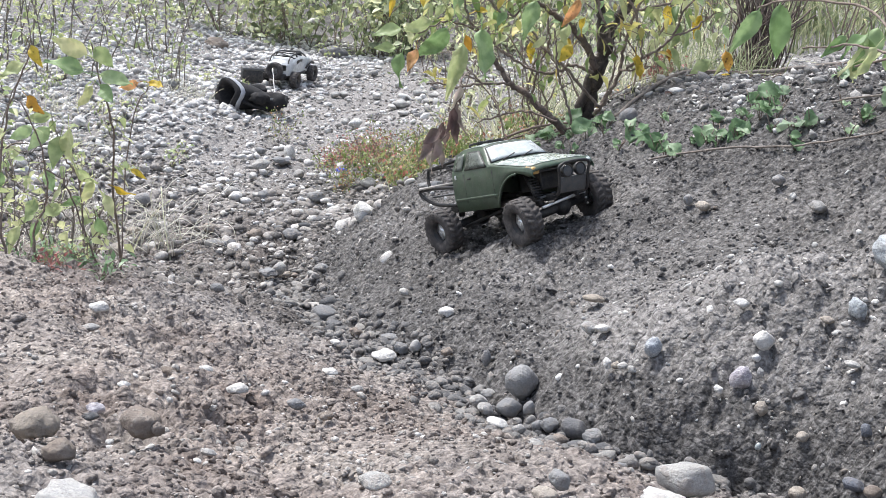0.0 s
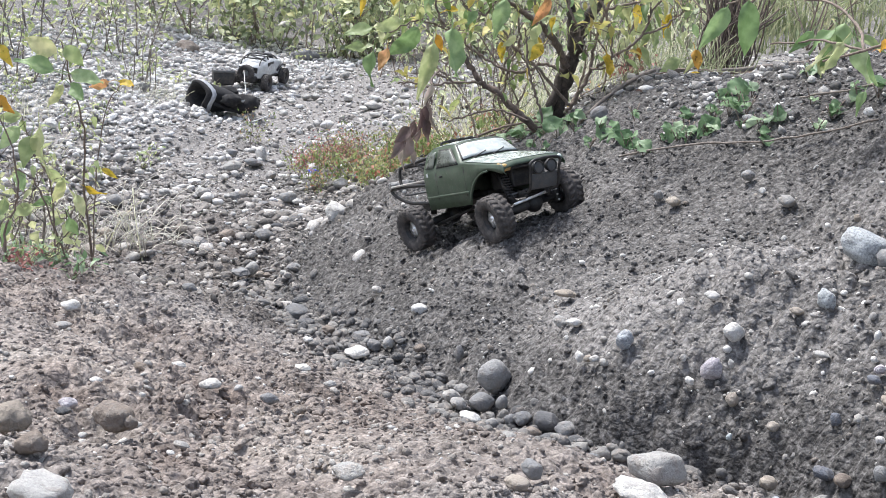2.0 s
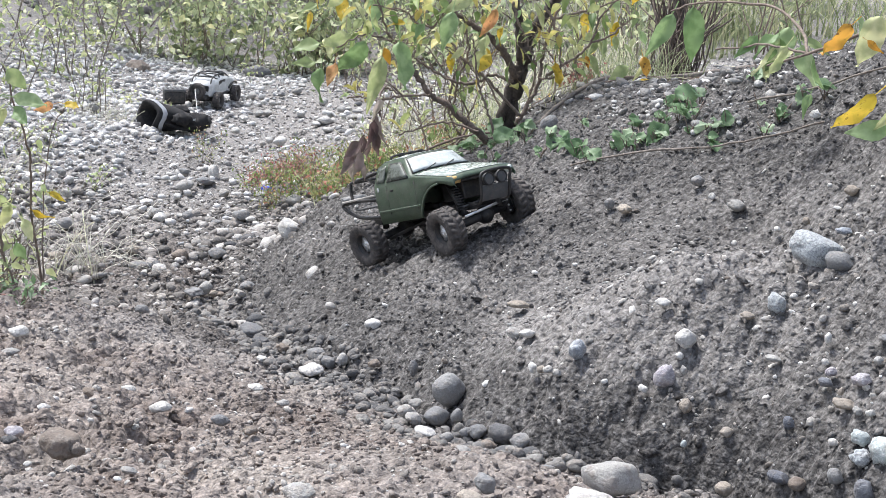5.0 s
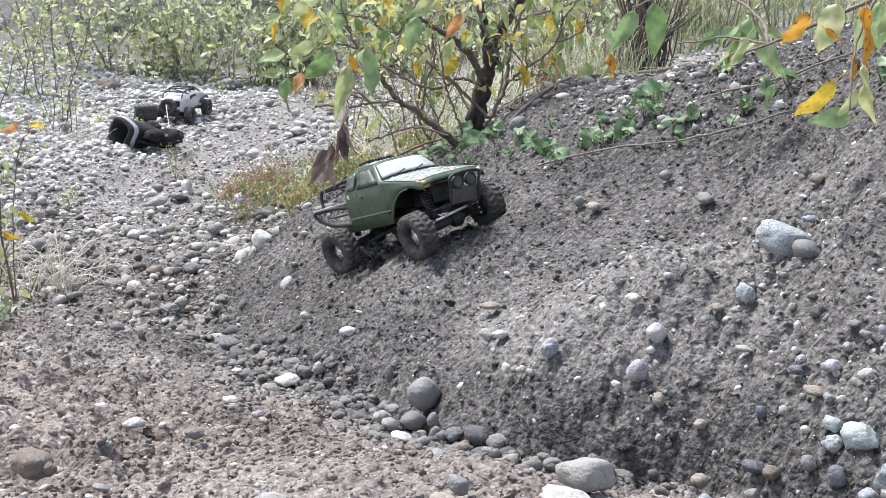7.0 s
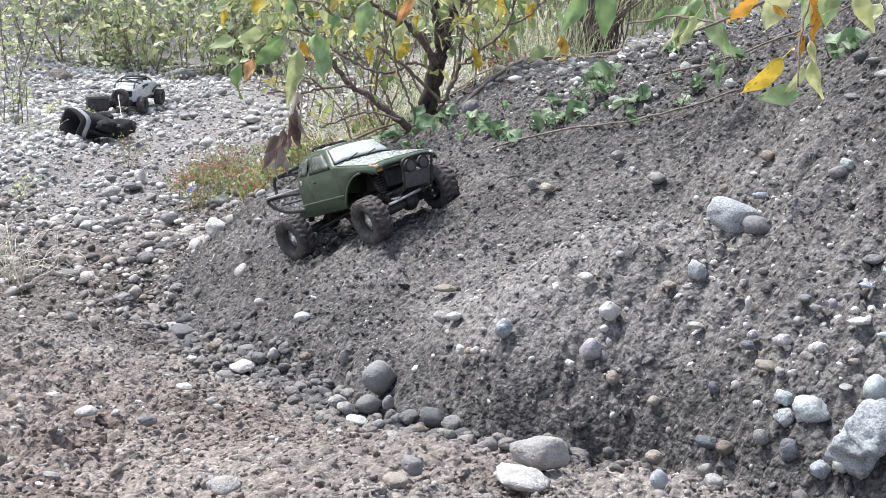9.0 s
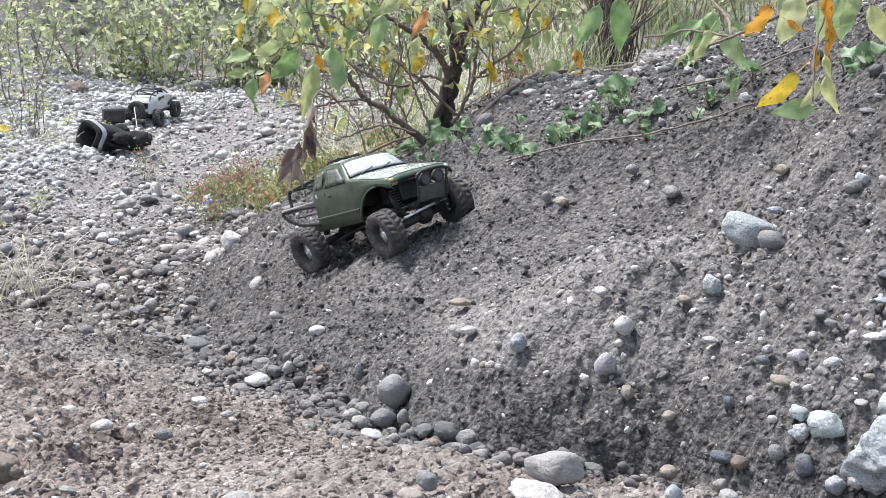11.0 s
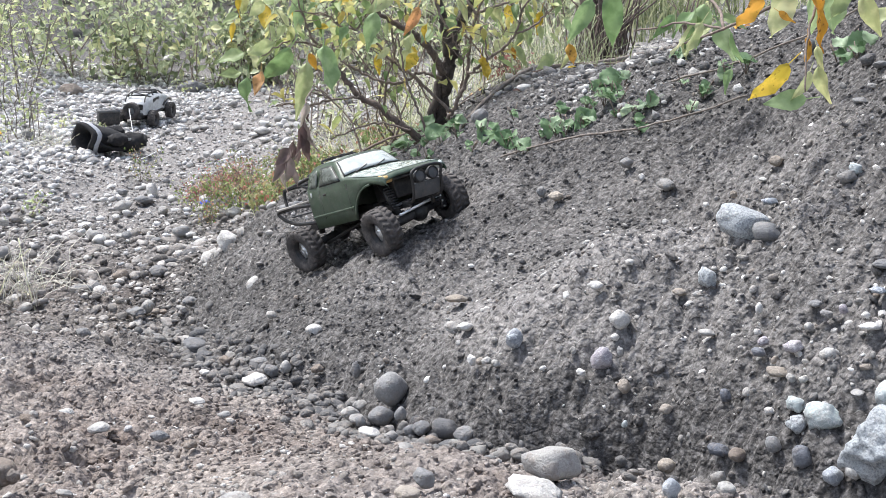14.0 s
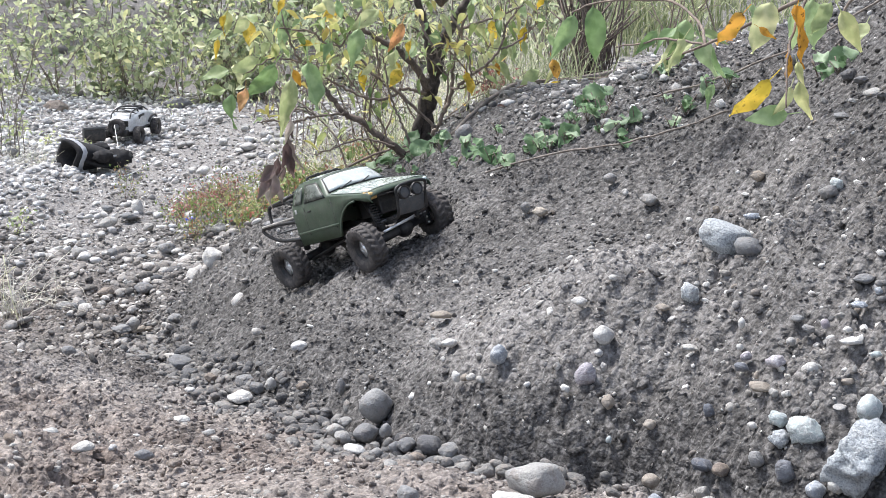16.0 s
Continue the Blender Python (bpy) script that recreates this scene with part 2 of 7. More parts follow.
BARK_PALE = bark_material("grey_bark", (0.14, 0.115, 0.095), (0.31, 0.27, 0.235))


# ---- ground form ----
# two sheets of earth that meet in the gully: the trodden flat with the stream bed, and the dug bank
FLAT_X = np.array([-3.5, -2.2, -1.2, -0.5, 0.1, 0.7])
FLAT_Y = np.array([0.4, 1.4, 2.0, 2.6, 3.2, 4.0, 5.5, 7.0, 9.5])
FLAT = np.array([
    [0.52, 0.50, 0.49, 0.53, 0.49, 0.44],
    [0.40, 0.42, 0.41, 0.41, 0.40, 0.27],
    [0.33, 0.35, 0.31, 0.29, 0.28, 0.20],
    [0.27, 0.26, 0.23, 0.18, 0.10, 0.09],
    [0.25, 0.12, 0.15, 0.05, 0.05, 0.02],
    [0.22, 0.00, -0.05, -0.08, -0.01, -0.04],
    [0.20, -0.02, -0.09, -0.02, -0.05, -0.13],
    [0.11, 0.02, -0.07, 0.06, -0.02, -0.10],
    [0.30, -0.02, -0.02, 0.05, 0.06, 0.05],
])
BANK_X = np.array([-1.0, -0.5, -0.1, 0.25, 0.6, 1.5])
BANK_Y = np.array([1.6, 2.2, 2.6, 3.1, 3.8, 4.7, 6.0, 9.5])
BANK = np.array([
    [-0.76, -0.50, -0.30, -0.11, 0.06, 0.70],
    [-0.65, -0.31, -0.04, 0.09, 0.44, 0.92],
    [-0.57, -0.21, 0.14, 0.43, 0.54, 1.33],
    [-0.45, -0.01, 0.22, 0.37, 0.54, 1.45],
    [-0.27, 0.09, 0.31, 0.53, 0.72, 0.95],
    [-0.22, 0.20, 0.36, 0.57, 0.60, 0.92],
    [-0.30, -0.15, 0.23, 0.42, 0.47, 0.60],
    [-0.30, 0.00, 0.17, 0.23, 0.30, 0.68],
])


def spline_weights(c, v):
    v = np.clip(v, c[0], c[-1])
    i = np.clip(np.searchsorted(c, v) - 1, 0, len(c) - 2)
    h = c[i + 1] - c[i]
    t = (v - c[i]) / h
    w, r = np.zeros((len(v), len(c))), np.arange(len(v))
    np.add.at(w, (r, i), 2 * t**3 - 3 * t**2 + 1)
    np.add.at(w, (r, i + 1), -2 * t**3 + 3 * t**2)
    lo, hi = np.maximum(i - 1, 0), np.minimum(i + 2, len(c) - 1)
    k = (t**3 - 2 * t**2 + t) * h / (c[i + 1] - c[lo])
    np.add.at(w, (r, i + 1), k), np.add.at(w, (r, lo), -k)
    k = (t**3 - t**2) * h / (c[hi] - c[i])
    np.add.at(w, (r, hi), k), np.add.at(w, (r, i), -k)
    return w


def sheets(x, y):
    flat = np.einsum("nj,ji,ni->n", spline_weights(FLAT_Y, y), FLAT, spline_weights(FLAT_X, x))
    bank = np.einsum("nj,ji,ni->n", spline_weights(BANK_Y, y), BANK, spline_weights(BANK_X, x))
    return flat, bank


def from_gully(x, y):
    """About the distance from the gully's line, positive on the bank's side."""
    flat, bank = sheets(x, y)
    return (bank - flat) / 0.9


def smooth(a, b, v):
    t = np.clip((v - a) / (b - a), 0, 1)
    return t * t * (3 - 2 * t)


def cells(ix, iy, seed):
    h = (ix.astype(np.int64) * 374761393 + iy.astype(np.int64) * 668265263 + seed * 974634777) & 0xFFFFFFFF
    h = ((h ^ (h >> 13)) * 1274126177) & 0xFFFFFFFF
    h = ((h ^ (h >> 16)) * 2246822519) & 0xFFFFFFFF
    return (h ^ (h >> 15)) / 4294967296.0


def value_noise(x, y, scale, seed):
    u, v = x / scale, y / scale
    i, j = np.floor(u), np.floor(v)
    fu, fv = u - i, v - j
    fu, fv = fu * fu * (3 - 2 * fu), fv * fv * (3 - 2 * fv)
    a, b, c, d = cells(i, j, seed), cells(i + 1, j, seed), cells(i, j + 1, seed), cells(i + 1, j + 1, seed)
    return (a * (1 - fu) + b * fu) * (1 - fv) + (c * (1 - fu) + d * fu) * fv - 0.5


def clods(x, y, scale, seed):
    """Domes of unlike size on a jittered lattice: crumbled earth."""
    u, v = x / scale, y / scale
    i, j = np.floor(u), np.floor(v)
    top = np.zeros(len(x))
    for di in (-1, 0, 1):
        for dj in (-1, 0, 1):
            ci, cj = i + di, j + dj
            px, py = ci + cells(ci, cj, seed), cj + cells(ci, cj, seed + 1)
            size = 0.25 + 0.55 * cells(ci, cj, seed + 2)
            d2 = ((u - px) ** 2 + (v - py) ** 2) / size**2
            top = np.maximum(top, size * np.sqrt(np.clip(1 - d2, 0, 1)))
    return top


def ground_form(x, y):
    """The broad height of the ground, without its crumbs."""
    x, y = np.atleast_1d(np.asarray(x, float)), np.atleast_1d(np.asarray(y, float))
    flat, bank = sheets(x, y)
    rise = bank - flat
    toe = rise * (1 - 0.85 * (1 - smooth(0.02, 0.10, rise)) * (1 - smooth(2.9, 3.4, y)))
    bank = flat + np.where(rise > 0, toe, rise)
    z = np.maximum(flat, bank) + 0.0075 * (1 - np.clip(np.abs(flat - bank) / 0.03, 0, 1)) ** 2
    # the patch that the truck's wheels have dug level
    u, v = (x + 0.1814) * 0.629 - (y - 3.68) * 0.777, (x + 0.1814) * 0.777 + (y - 3.68) * 0.629
    dug = (1 - smooth(0.17, 0.30, np.abs(u))) * (1 - smooth(0.11, 0.22, np.abs(v)))
    z = z + dug * (0.2427 + 0.309 * u + 0.286 * v - z)
    z += 0.20 * np.clip(y - 10.2, 0, 14) * smooth(10.0, 11.5, y)
    z += 0.10 * np.clip(x - 1.5, 0, 6) + 0.05 * np.clip(-3.5 - x, 0, 8)
    return z


def ground_height(x, y):
    x, y = np.atleast_1d(np.asarray(x, float)), np.atleast_1d(np.asarray(y, float))
    z = ground_form(x, y)
    near = (1 - smooth(5.0, 9.0, y)) * smooth(0.95, 1.15, y) * (1 - smooth(0.48, 0.62, np.abs(x) / np.maximum(y, 1.15)))
    z = z + 0.03 * value_noise(x, y, 0.45, 3) * smooth(1.0, 2.0, y) + 0.022 * value_noise(x, y, 0.17, 4) * smooth(0.8, 1.15, y)
    e = from_gully(x, y)
    face = smooth(0.0, 0.05, e) * (1 - smooth(0.11, 0.2, e)) * (1 - smooth(2.9, 3.3, y)) * smooth(1.9, 2.1, y)
    step = smooth(0.0, 0.025, e) * (1 - smooth(0.07, 0.105, e)) * smooth(0.02, 0.16, x) * (1 - smooth(0.42, 0.52, x))
    z = z - 0.032 * step * np.clip(0.75 + 1.6 * value_noise(x, y, 0.12, 43), 0, 1.2)
    z = z - face * (0.07 * np.clip(value_noise(x, y, 0.075, 41) - 0.08, 0, 1) + 0.05 * np.clip(value_noise(x, y, 0.035, 42) - 0.1, 0, 1))
    mask = 0.35 + 1.1 * np.clip(value_noise(x, y, 0.3, 21) + 0.4, 0, 1)
    trod = smooth(-0.02, -0.14, e)
    mask = mask * (1 - 0.15 * trod)
    z = z + near * trod * (0.034 * clods(x, y, 0.13, 51) * np.clip(value_noise(x, y, 0.4, 52) * 3 + 0.4, 0, 1) + 0.03 * value_noise(x, y, 0.25, 53) - 0.01)
    z = z + near * mask * (0.019 * clods(x, y, 0.06, 5) + 0.019 * clods(x, y, 0.034, 9) + 0.021 * clods(x, y, 0.02, 14) + 0.008 * value_noise(x, y, 0.04, 6) - 0.024)
    return z


def damp_shade_at(x, y):
    """1 on freshly dug moist bank and where shade is painted, 0 where dried."""
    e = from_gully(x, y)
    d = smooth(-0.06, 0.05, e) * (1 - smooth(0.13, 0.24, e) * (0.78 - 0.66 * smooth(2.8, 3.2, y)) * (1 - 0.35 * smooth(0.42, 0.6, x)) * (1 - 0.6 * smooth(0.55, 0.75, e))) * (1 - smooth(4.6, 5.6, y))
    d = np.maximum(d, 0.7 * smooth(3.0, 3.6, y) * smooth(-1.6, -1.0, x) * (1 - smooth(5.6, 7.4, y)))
    # shade under the shrubs, put into the soil colour
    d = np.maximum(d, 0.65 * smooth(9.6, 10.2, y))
    # the 0.12 term paints shade along the gully face
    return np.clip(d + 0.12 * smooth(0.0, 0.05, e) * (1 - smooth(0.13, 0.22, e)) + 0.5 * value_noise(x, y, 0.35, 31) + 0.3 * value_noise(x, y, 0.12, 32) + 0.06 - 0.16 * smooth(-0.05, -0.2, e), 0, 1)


def loam_at(x, y):
    """1 where brown loam lies: on the trodden side of the gully."""
    return np.clip(smooth(0.08, -0.12, from_gully(x, y)) * (1 - smooth(4.2, 5.6, y)) * (0.75 + 0.8 * value_noise(x, y, 0.4, 91)), 0, 1)


def at(x, y, up=0.0):
    return Vector((x, y, float(ground_form(x, y)[0]) + up))


# ---- builders ----
def thing(name, label, category, group="", kind="", m=None):
    ob = new(name)
    ob.empty_display_size = 0.05
    if m is not None:
        ob.matrix_world = m
    return tagged(ob, label, category, group, kind)


def mesh_object(name, mesh, mat, parent=None, label=""):
    if mat is not None and not mesh.materials:
        mesh.materials.append(mat)
    ob = new(name, mesh)
    ob.parent = parent
    if label:
        tagged(ob, label)
    return ob


def part(name, bm, mat, parent=None, label="", flat=False):
    me = bpy.data.meshes.new(name)
    bm.normal_update()
    bm.to_mesh(me)
    bm.free()
    if not flat:
        me.polygons.foreach_set("use_smooth", np.ones(len(me.polygons), bool))
    return mesh_object(name, me, mat, parent, label)


def array_mesh(name, verts, faces, smooth_shading=True):
    me = bpy.data.meshes.new(name)
    me.from_pydata(verts.tolist(), [], faces.tolist())
    if smooth_shading:
        me.polygons.foreach_set("use_smooth", np.ones(len(me.polygons), bool))
    me.update()
    return me


def euler_matrices(a):
    cx, cy, cz = np.cos(a).T
    sx, sy, sz = np.sin(a).T
    return np.stack([cz * cy, cz * sy * sx - sz * cx, cz * sy * cx + sz * sx, sz * cy, sz * sy * sx + cz * cx, sz * sy * cx - cz * sx, -sy, cy * sx, cy * cx], -1).reshape(-1, 3, 3)


def scattered(shapes, place, scale, turn):
    """Vertices and faces of many copies of the given shapes, as one joined mesh."""
    vs, fs, first = [], [], 0
    kind = np.arange(len(place)) % len(shapes)
    mats = euler_matrices(turn)
    for k, (bv, bf) in enumerate(shapes):
        sel = np.where(kind == k)[0]
        if not len(sel):
            continue
        v = np.einsum("nij,nvj->nvi", mats[sel], bv[None] * scale[sel][:, None, :]) + place[sel][:, None, :]
        f = bf[None] + (first + np.arange(len(sel)) * len(bv))[:, None, None]
        vs.append(v.reshape(-1, 3)), fs.append(f.reshape(-1, bf.shape[1]))
        first += len(sel) * len(bv)
    return np.concatenate(vs), np.concatenate(fs)


def pebble_shape(subdivisions, seed, rough=0.08, facets=5.0, planes=11):
    """A stone: the space inside some random planes, rounded more (few facets) or less (many), with small unevenness."""
    r = random.Random(seed * 7 + 1)
    cuts = []
    for k in range(planes):
        n = Vector((r.gauss(0, 1), r.gauss(0, 1), r.gauss(0, 1))).normalized()
        cuts += [(n, r.uniform(0.78, 1.08)), (-n, r.uniform(0.78, 1.08))]
    bm = bmesh.new()
    bmesh.ops.create_icosphere(bm, subdivisions=subdivisions, radius=1)
    off = Vector((seed * 3.7, seed * 1.3, -seed * 2.1))
    for v in bm.verts:
        d = v.co.normalized()
        k = sum(max(0.0, d.dot(n) / h) ** (facets * 2) for n, h in cuts) ** (-0.5 / facets)
        v.co = d * k * (1.0 + rough * noise.noise(d * 1.6 + off) + rough * 0.8 * noise.noise(d * 4.1 + off))
    size = max(v.co.length for v in bm.verts)
    bm.verts.index_update()
    v = np.array([v.co[:] for v in bm.verts]) / (0.5 + 0.5 * size)
    f = np.array([[a.index for a in p.verts] for p in bm.faces])
    bm.free()
    return v, f


def tube(bm, points, radii, sides=6, cap=True):
    """A tapered tube through points, added to bm."""
    pts = [Vector(p) for p in points]
    rings = []
    side = Vector((0.31, 0.95, 0.11))
    for i, p in enumerate(pts):
        d = (pts[min(i + 1, len(pts) - 1)] - pts[max(i - 1, 0)]).normalized()
        u = d.cross(side)
        if u.length < 0.1:
            u = d.cross(Vector((1, 0, 0.2)))
        u.normalize()
        w = d.cross(u)
        r = radii[i] if hasattr(radii, "__len__") else radii
        rings.append([bm.verts.new(p + (u * math.cos(a) + w * math.sin(a)) * r) for a in (2 * math.pi * k / sides for k in range(sides))])
    for a, b in zip(rings[:-1], rings[1:]):
        for k in range(sides):
            bm.faces.new((a[k], a[(k + 1) % sides], b[(k + 1) % sides], b[k]))
    if cap:
        bm.faces.new(rings[0][::-1])
        bm.faces.new(rings[-1])


def bent(points, count, wobble=0.0, r=None):
    """A smooth run of points through the given ones, with a little unrest."""
    pts = [Vector(p) for p in points]
    out = []
    for k in range(count):
        t = k / (count - 1) * (len(pts) - 1)
        i = min(int(t), len(pts) - 2)
        f = t - i
        p0, p1, p2, p3 = pts[max(i - 1, 0)], pts[i], pts[i + 1], pts[min(i + 2, len(pts) - 1)]
        q = 0.5 * ((2 * p1) + (p2 - p0) * f + (2 * p0 - 5 * p1 + 4 * p2 - p3) * f * f + (3 * p1 - p0 - 3 * p2 + p3) * f**3)
        if wobble and 0 < k < count - 1:
            q += Vector((r.uniform(-1, 1), r.uniform(-1, 1), r.uniform(-1, 1))) * wobble
        out.append(q)
    return out


def box(bm, size, m=None, bevel=0.0):
    made = bmesh.ops.create_cube(bm, size=1)["verts"]
    bmesh.ops.scale(bm, vec=size, verts=made)
    if bevel:
        edges = list({e for v in made for e in v.link_edges})
        made = list({v for f in bmesh.ops.bevel(bm, geom=edges, offset=bevel, segments=2, affect="EDGES", profile=0.5)["faces"] for v in f.verts} | {v for v in made if v.is_valid})
    if m is not None:
        bmesh.ops.transform(bm, matrix=m, verts=[v for v in made if v.is_valid])


def lathe(bm, profile, steps=24, m=None, closed=False):
    """Turn a profile of (radius, along) round the y axis."""
    rings = []
    for k in range(steps):
        a = 2 * math.pi * k / steps
        rings.append([bm.verts.new((r * math.cos(a), h, r * math.sin(a))) for r, h in profile])
    n = len(profile)
    for k in range(steps):
        p, q = rings[k], rings[(k + 1) % steps]
        for i in range(n if closed else n - 1):
            bm.faces.new((p[i], p[(i + 1) % n], q[(i + 1) % n], q[i]))
    if m is not None:
        bmesh.ops.transform(bm, matrix=m, verts=[v for r in rings for v in r])


def leaf_shape(width=0.5, fold=0.16, curl=0.25, tip=1.0, rows=6, twist=0.0, wave=0.0, half=1, teeth=0.0):
    """A leaf of length 1 along +x, pointed, folded along its rib, drooping to its tip; a short stalk behind."""
    v, f = [], []
    for i in range(rows + 1):
        t = i / rows
        w = width * 0.5 * (math.sin(math.pi * min(1, t**0.75)) ** 0.9) * (1 - 0.25 * t * tip) + (0.012 if i in (0, rows) else 0)
        a = twist * t
        z = -curl * t * t
        for s in (k / half for k in range(-half, half + 1)):
            ragged = 1 + teeth * (0.5 if i % 2 else -0.5) * (abs(s) > 0.99)
            y = s * w * ragged
            up = abs(s) ** 0.8 * fold * w * 2 + wave * math.sin(t * 9 + s * 2) * abs(s) * 0.05 + (0.012 * math.sin(t * 19 + abs(s) * 3) if half > 1 else 0)
            v.append((t, y * math.cos(a) - up * math.sin(a), z + up * math.cos(a) + y * math.sin(a)))
    for i in range(rows):
        wide = 2 * half + 1
        for k in range(2 * half):
            a = i * wide + k
            f.append((a, a + wide, a + wide + 1, a + 1))
    n = len(v)
    v += [(-0.32, -0.012, 0.05), (-0.32, 0.012, 0.05), (0.02, 0.012, 0), (0.02, -0.012, 0)]
    f.append((n, n + 3, n + 2, n + 1))
    return np.array(v), np.array(f)


LEAVES = [leaf_shape(0.52, 0.12, 0.22), leaf_shape(0.46, 0.22, 0.34, twist=0.35), leaf_shape(0.56, 0.08, 0.12, twist=-0.3, wave=1), leaf_shape(0.42, 0.3, 0.45, twist=0.2)]
SMALL_LEAVES = [leaf_shape(0.62, 0.12, 0.2, rows=3), leaf_shape(0.72, 0.2, 0.1, rows=2), leaf_shape(0.52, 0.1, 0.3, rows=2)]
ROUND_LEAVES = [leaf_shape(0.85, 0.1, 0.1, tip=0.5, wave=1.6, rows=12, half=3, teeth=0.14), leaf_shape(0.95, 0.2, 0.25, tip=0.4, wave=1.0, rows=12, half=3, teeth=0.16), leaf_shape(0.74, 0.26, 0.15, tip=0.6, wave=2.2, rows=12, half=3, teeth=0.14), leaf_shape(0.9, 0.05, 0.4, tip=0.3, wave=2.4, rows=12, half=3, teeth=0.2, twist=0.4)]
BIG_LEAVES = [leaf_shape(0.50, 0.12, 0.22, rows=12, half=3, teeth=0.05, wave=0.8), leaf_shape(0.44, 0.24, 0.40, twist=0.6, rows=12, half=3, teeth=0.05, wave=1.2), leaf_shape(0.55, 0.08, 0.12, twist=-0.5, wave=1.6, rows=12, half=3, teeth=0.06), leaf_shape(0.40, 0.34, 0.6, twist=0.3, rows=12, half=3, teeth=0.05, wave=1), leaf_shape(0.48, 0.2, -0.15, twist=-0.9, rows=12, half=3, teeth=0.05, wave=1.4)]
BLADES = [leaf_shape(0.020, 0.3, 0.5, rows=4), leaf_shape(0.016, 0.3, 0.15, rows=4), leaf_shape(0.022, 0.3, 0.9, rows=4)]
LEAF_MESH = {}


def single_leaf(parent, place, size, turn, mat, shapes=LEAVES, label=""):
    """One large leaf, a part of its plant."""
    k = rnd.randrange(len(shapes))
    key = (id(shapes), k, mat.name)
    if key not in LEAF_MESH:
        LEAF_MESH[key] = array_mesh("leaf", *shapes[k])
        LEAF_MESH[key].materials.append(mat)
    ob = new("leaf", LEAF_MESH[key])
    ob.parent = parent
    ob.matrix_world = Matrix.Translation(place) @ Euler(turn).to_matrix().to_4x4() @ Matrix.Diagonal((size, size, size, 1))
    if label:
        tagged(ob, label)
    return ob


def leaf_cloud(name, parent, places, sizes, mat, shapes, label="", droop=0.5, spread=0.7):
    """Many small leaves as one joined part of a plant."""
    n = len(places)
    if not n:
        return None
    turn = np.stack([rng.uniform(-spread, spread, n), rng.normal(droop, spread * 0.6, n), rng.uniform(-math.pi, math.pi, n)], -1)
    s = np.asarray(sizes)[:, None] * np.ones((1, 3))
    ob = mesh_object(name, array_mesh(name, *scattered(shapes, np.asarray(places), s, turn)), mat, parent, label)
    return tagged(ob, kind="stuff")


# ---- ground ----
def grown(start, end, step, ratio):
    out = [start]
    while abs(out[-1] - start) < abs(end - start):
        out.append(out[-1] + step)
        step *= ratio
    return out[1:]


def make_ground():
    us = np.arange(-0.42, 0.33, 0.0021)
    us = np.array(sorted(grown(us[0], -220, -0.005, 1.14)) + list(us) + grown(us[-1], 220, 0.005, 1.14))
    ys = [1.15]
    while ys[-1] < 11:
        ys.append(ys[-1] * (1.0026 if ys[-1] < 4.5 else 1.005))
    ys = np.array(sorted(grown(ys[0], -220, -0.02, 1.14)) + ys + grown(ys[-1], 260, 0.05, 1.1))
    gu, gy = np.meshgrid(us, ys)
    y = gy.ravel()
    x = gu.ravel() * np.clip(y, 1.15, 12)
    xs = us
    z = ground_height(x, y)
    nx, ny = len(xs), len(ys)
    i = (np.arange(ny - 1)[:, None] * nx + np.arange(nx - 1)[None]).ravel()
    me = array_mesh("ground", np.stack([x, y, z], -1), np.stack([i, i + 1, i + nx + 1, i + nx], -1))
    me.attributes.new("damp_shade", "FLOAT", "POINT").data.foreach_set("value", damp_shade_at(x, y).astype(np.float32))
    me.attributes.new("loam", "FLOAT", "POINT").data.foreach_set("value", loam_at(x, y).astype(np.float32))
    ob = mesh_object("ground", me, SOIL)
    return tagged(ob, "crumbled grey-brown earth bank and gully, dried soil, dark moist soil and painted-in shade", "ground", kind="structure")


make_ground()

# ---- loose stones ----
def normals(x, y, d=0.03):
    gx = (ground_form(x + d, y) - ground_form(x - d, y)) / (2 * d)
    gy = (ground_form(x, y + d) - ground_form(x, y - d)) / (2 * d)
    return gx, gy


def stone_field(name, label, count, region, size, mat, shapes, sink=0.35, flat=(0.45, 0.8), far=0.0):
    """A field of stones: places drawn from region's share, sizes in metres (radius)."""
    x0, x1, y0, y1, share = region
    xs, ys = [], []
    while len(xs) < count:
        u = rng.random(count * 4)
        y = y0 * (y1 / y0) ** u if far else y0 + (y1 - y0) * u
        x = rng.uniform(x0, x1, count * 4)
        keep = (rng.random(count * 4) < share(x, y)) & (x > -0.47 * y - 0.15) & (x < 0.37 * y + 0.15)
        xs += list(x[keep])
        ys += list(y[keep])
    x, y = np.array(xs[:count]), np.array(ys[:count])
    r = size[0] * (size[1] / size[0]) ** (rng.random(count) ** size[2])
    long, low = rng.uniform(1.0, 1.5, count), rng.uniform(*flat, count)
    scale = np.stack([r * long, r, r * low], -1)
    gx, gy = normals(x, y)
    turn = np.stack([np.arctan(gy) + rng.normal(0, 0.25, count), -np.arctan(gx) + rng.normal(0, 0.25, count), rng.uniform(0, 6.28, count)], -1)
    z = ground_height(x, y) + r * low * (1 - 2 * sink)
    v, f = scattered(shapes, np.stack([x, y, z], -1), scale, turn)
    me = array_mesh(name, v, f)
    if mat is SOIL:
        me.attributes.new("damp_shade", "FLOAT", "POINT").data.foreach_set("value", damp_shade_at(v[:, 0], v[:, 1]).astype(np.float32))
        me.attributes.new("loam", "FLOAT", "POINT").data.foreach_set("value", loam_at(v[:, 0], v[:, 1]).astype(np.float32))
    return tagged(mesh_object(name, me, mat), label, "stones" if mat is not SOIL else "earth", kind="stuff")


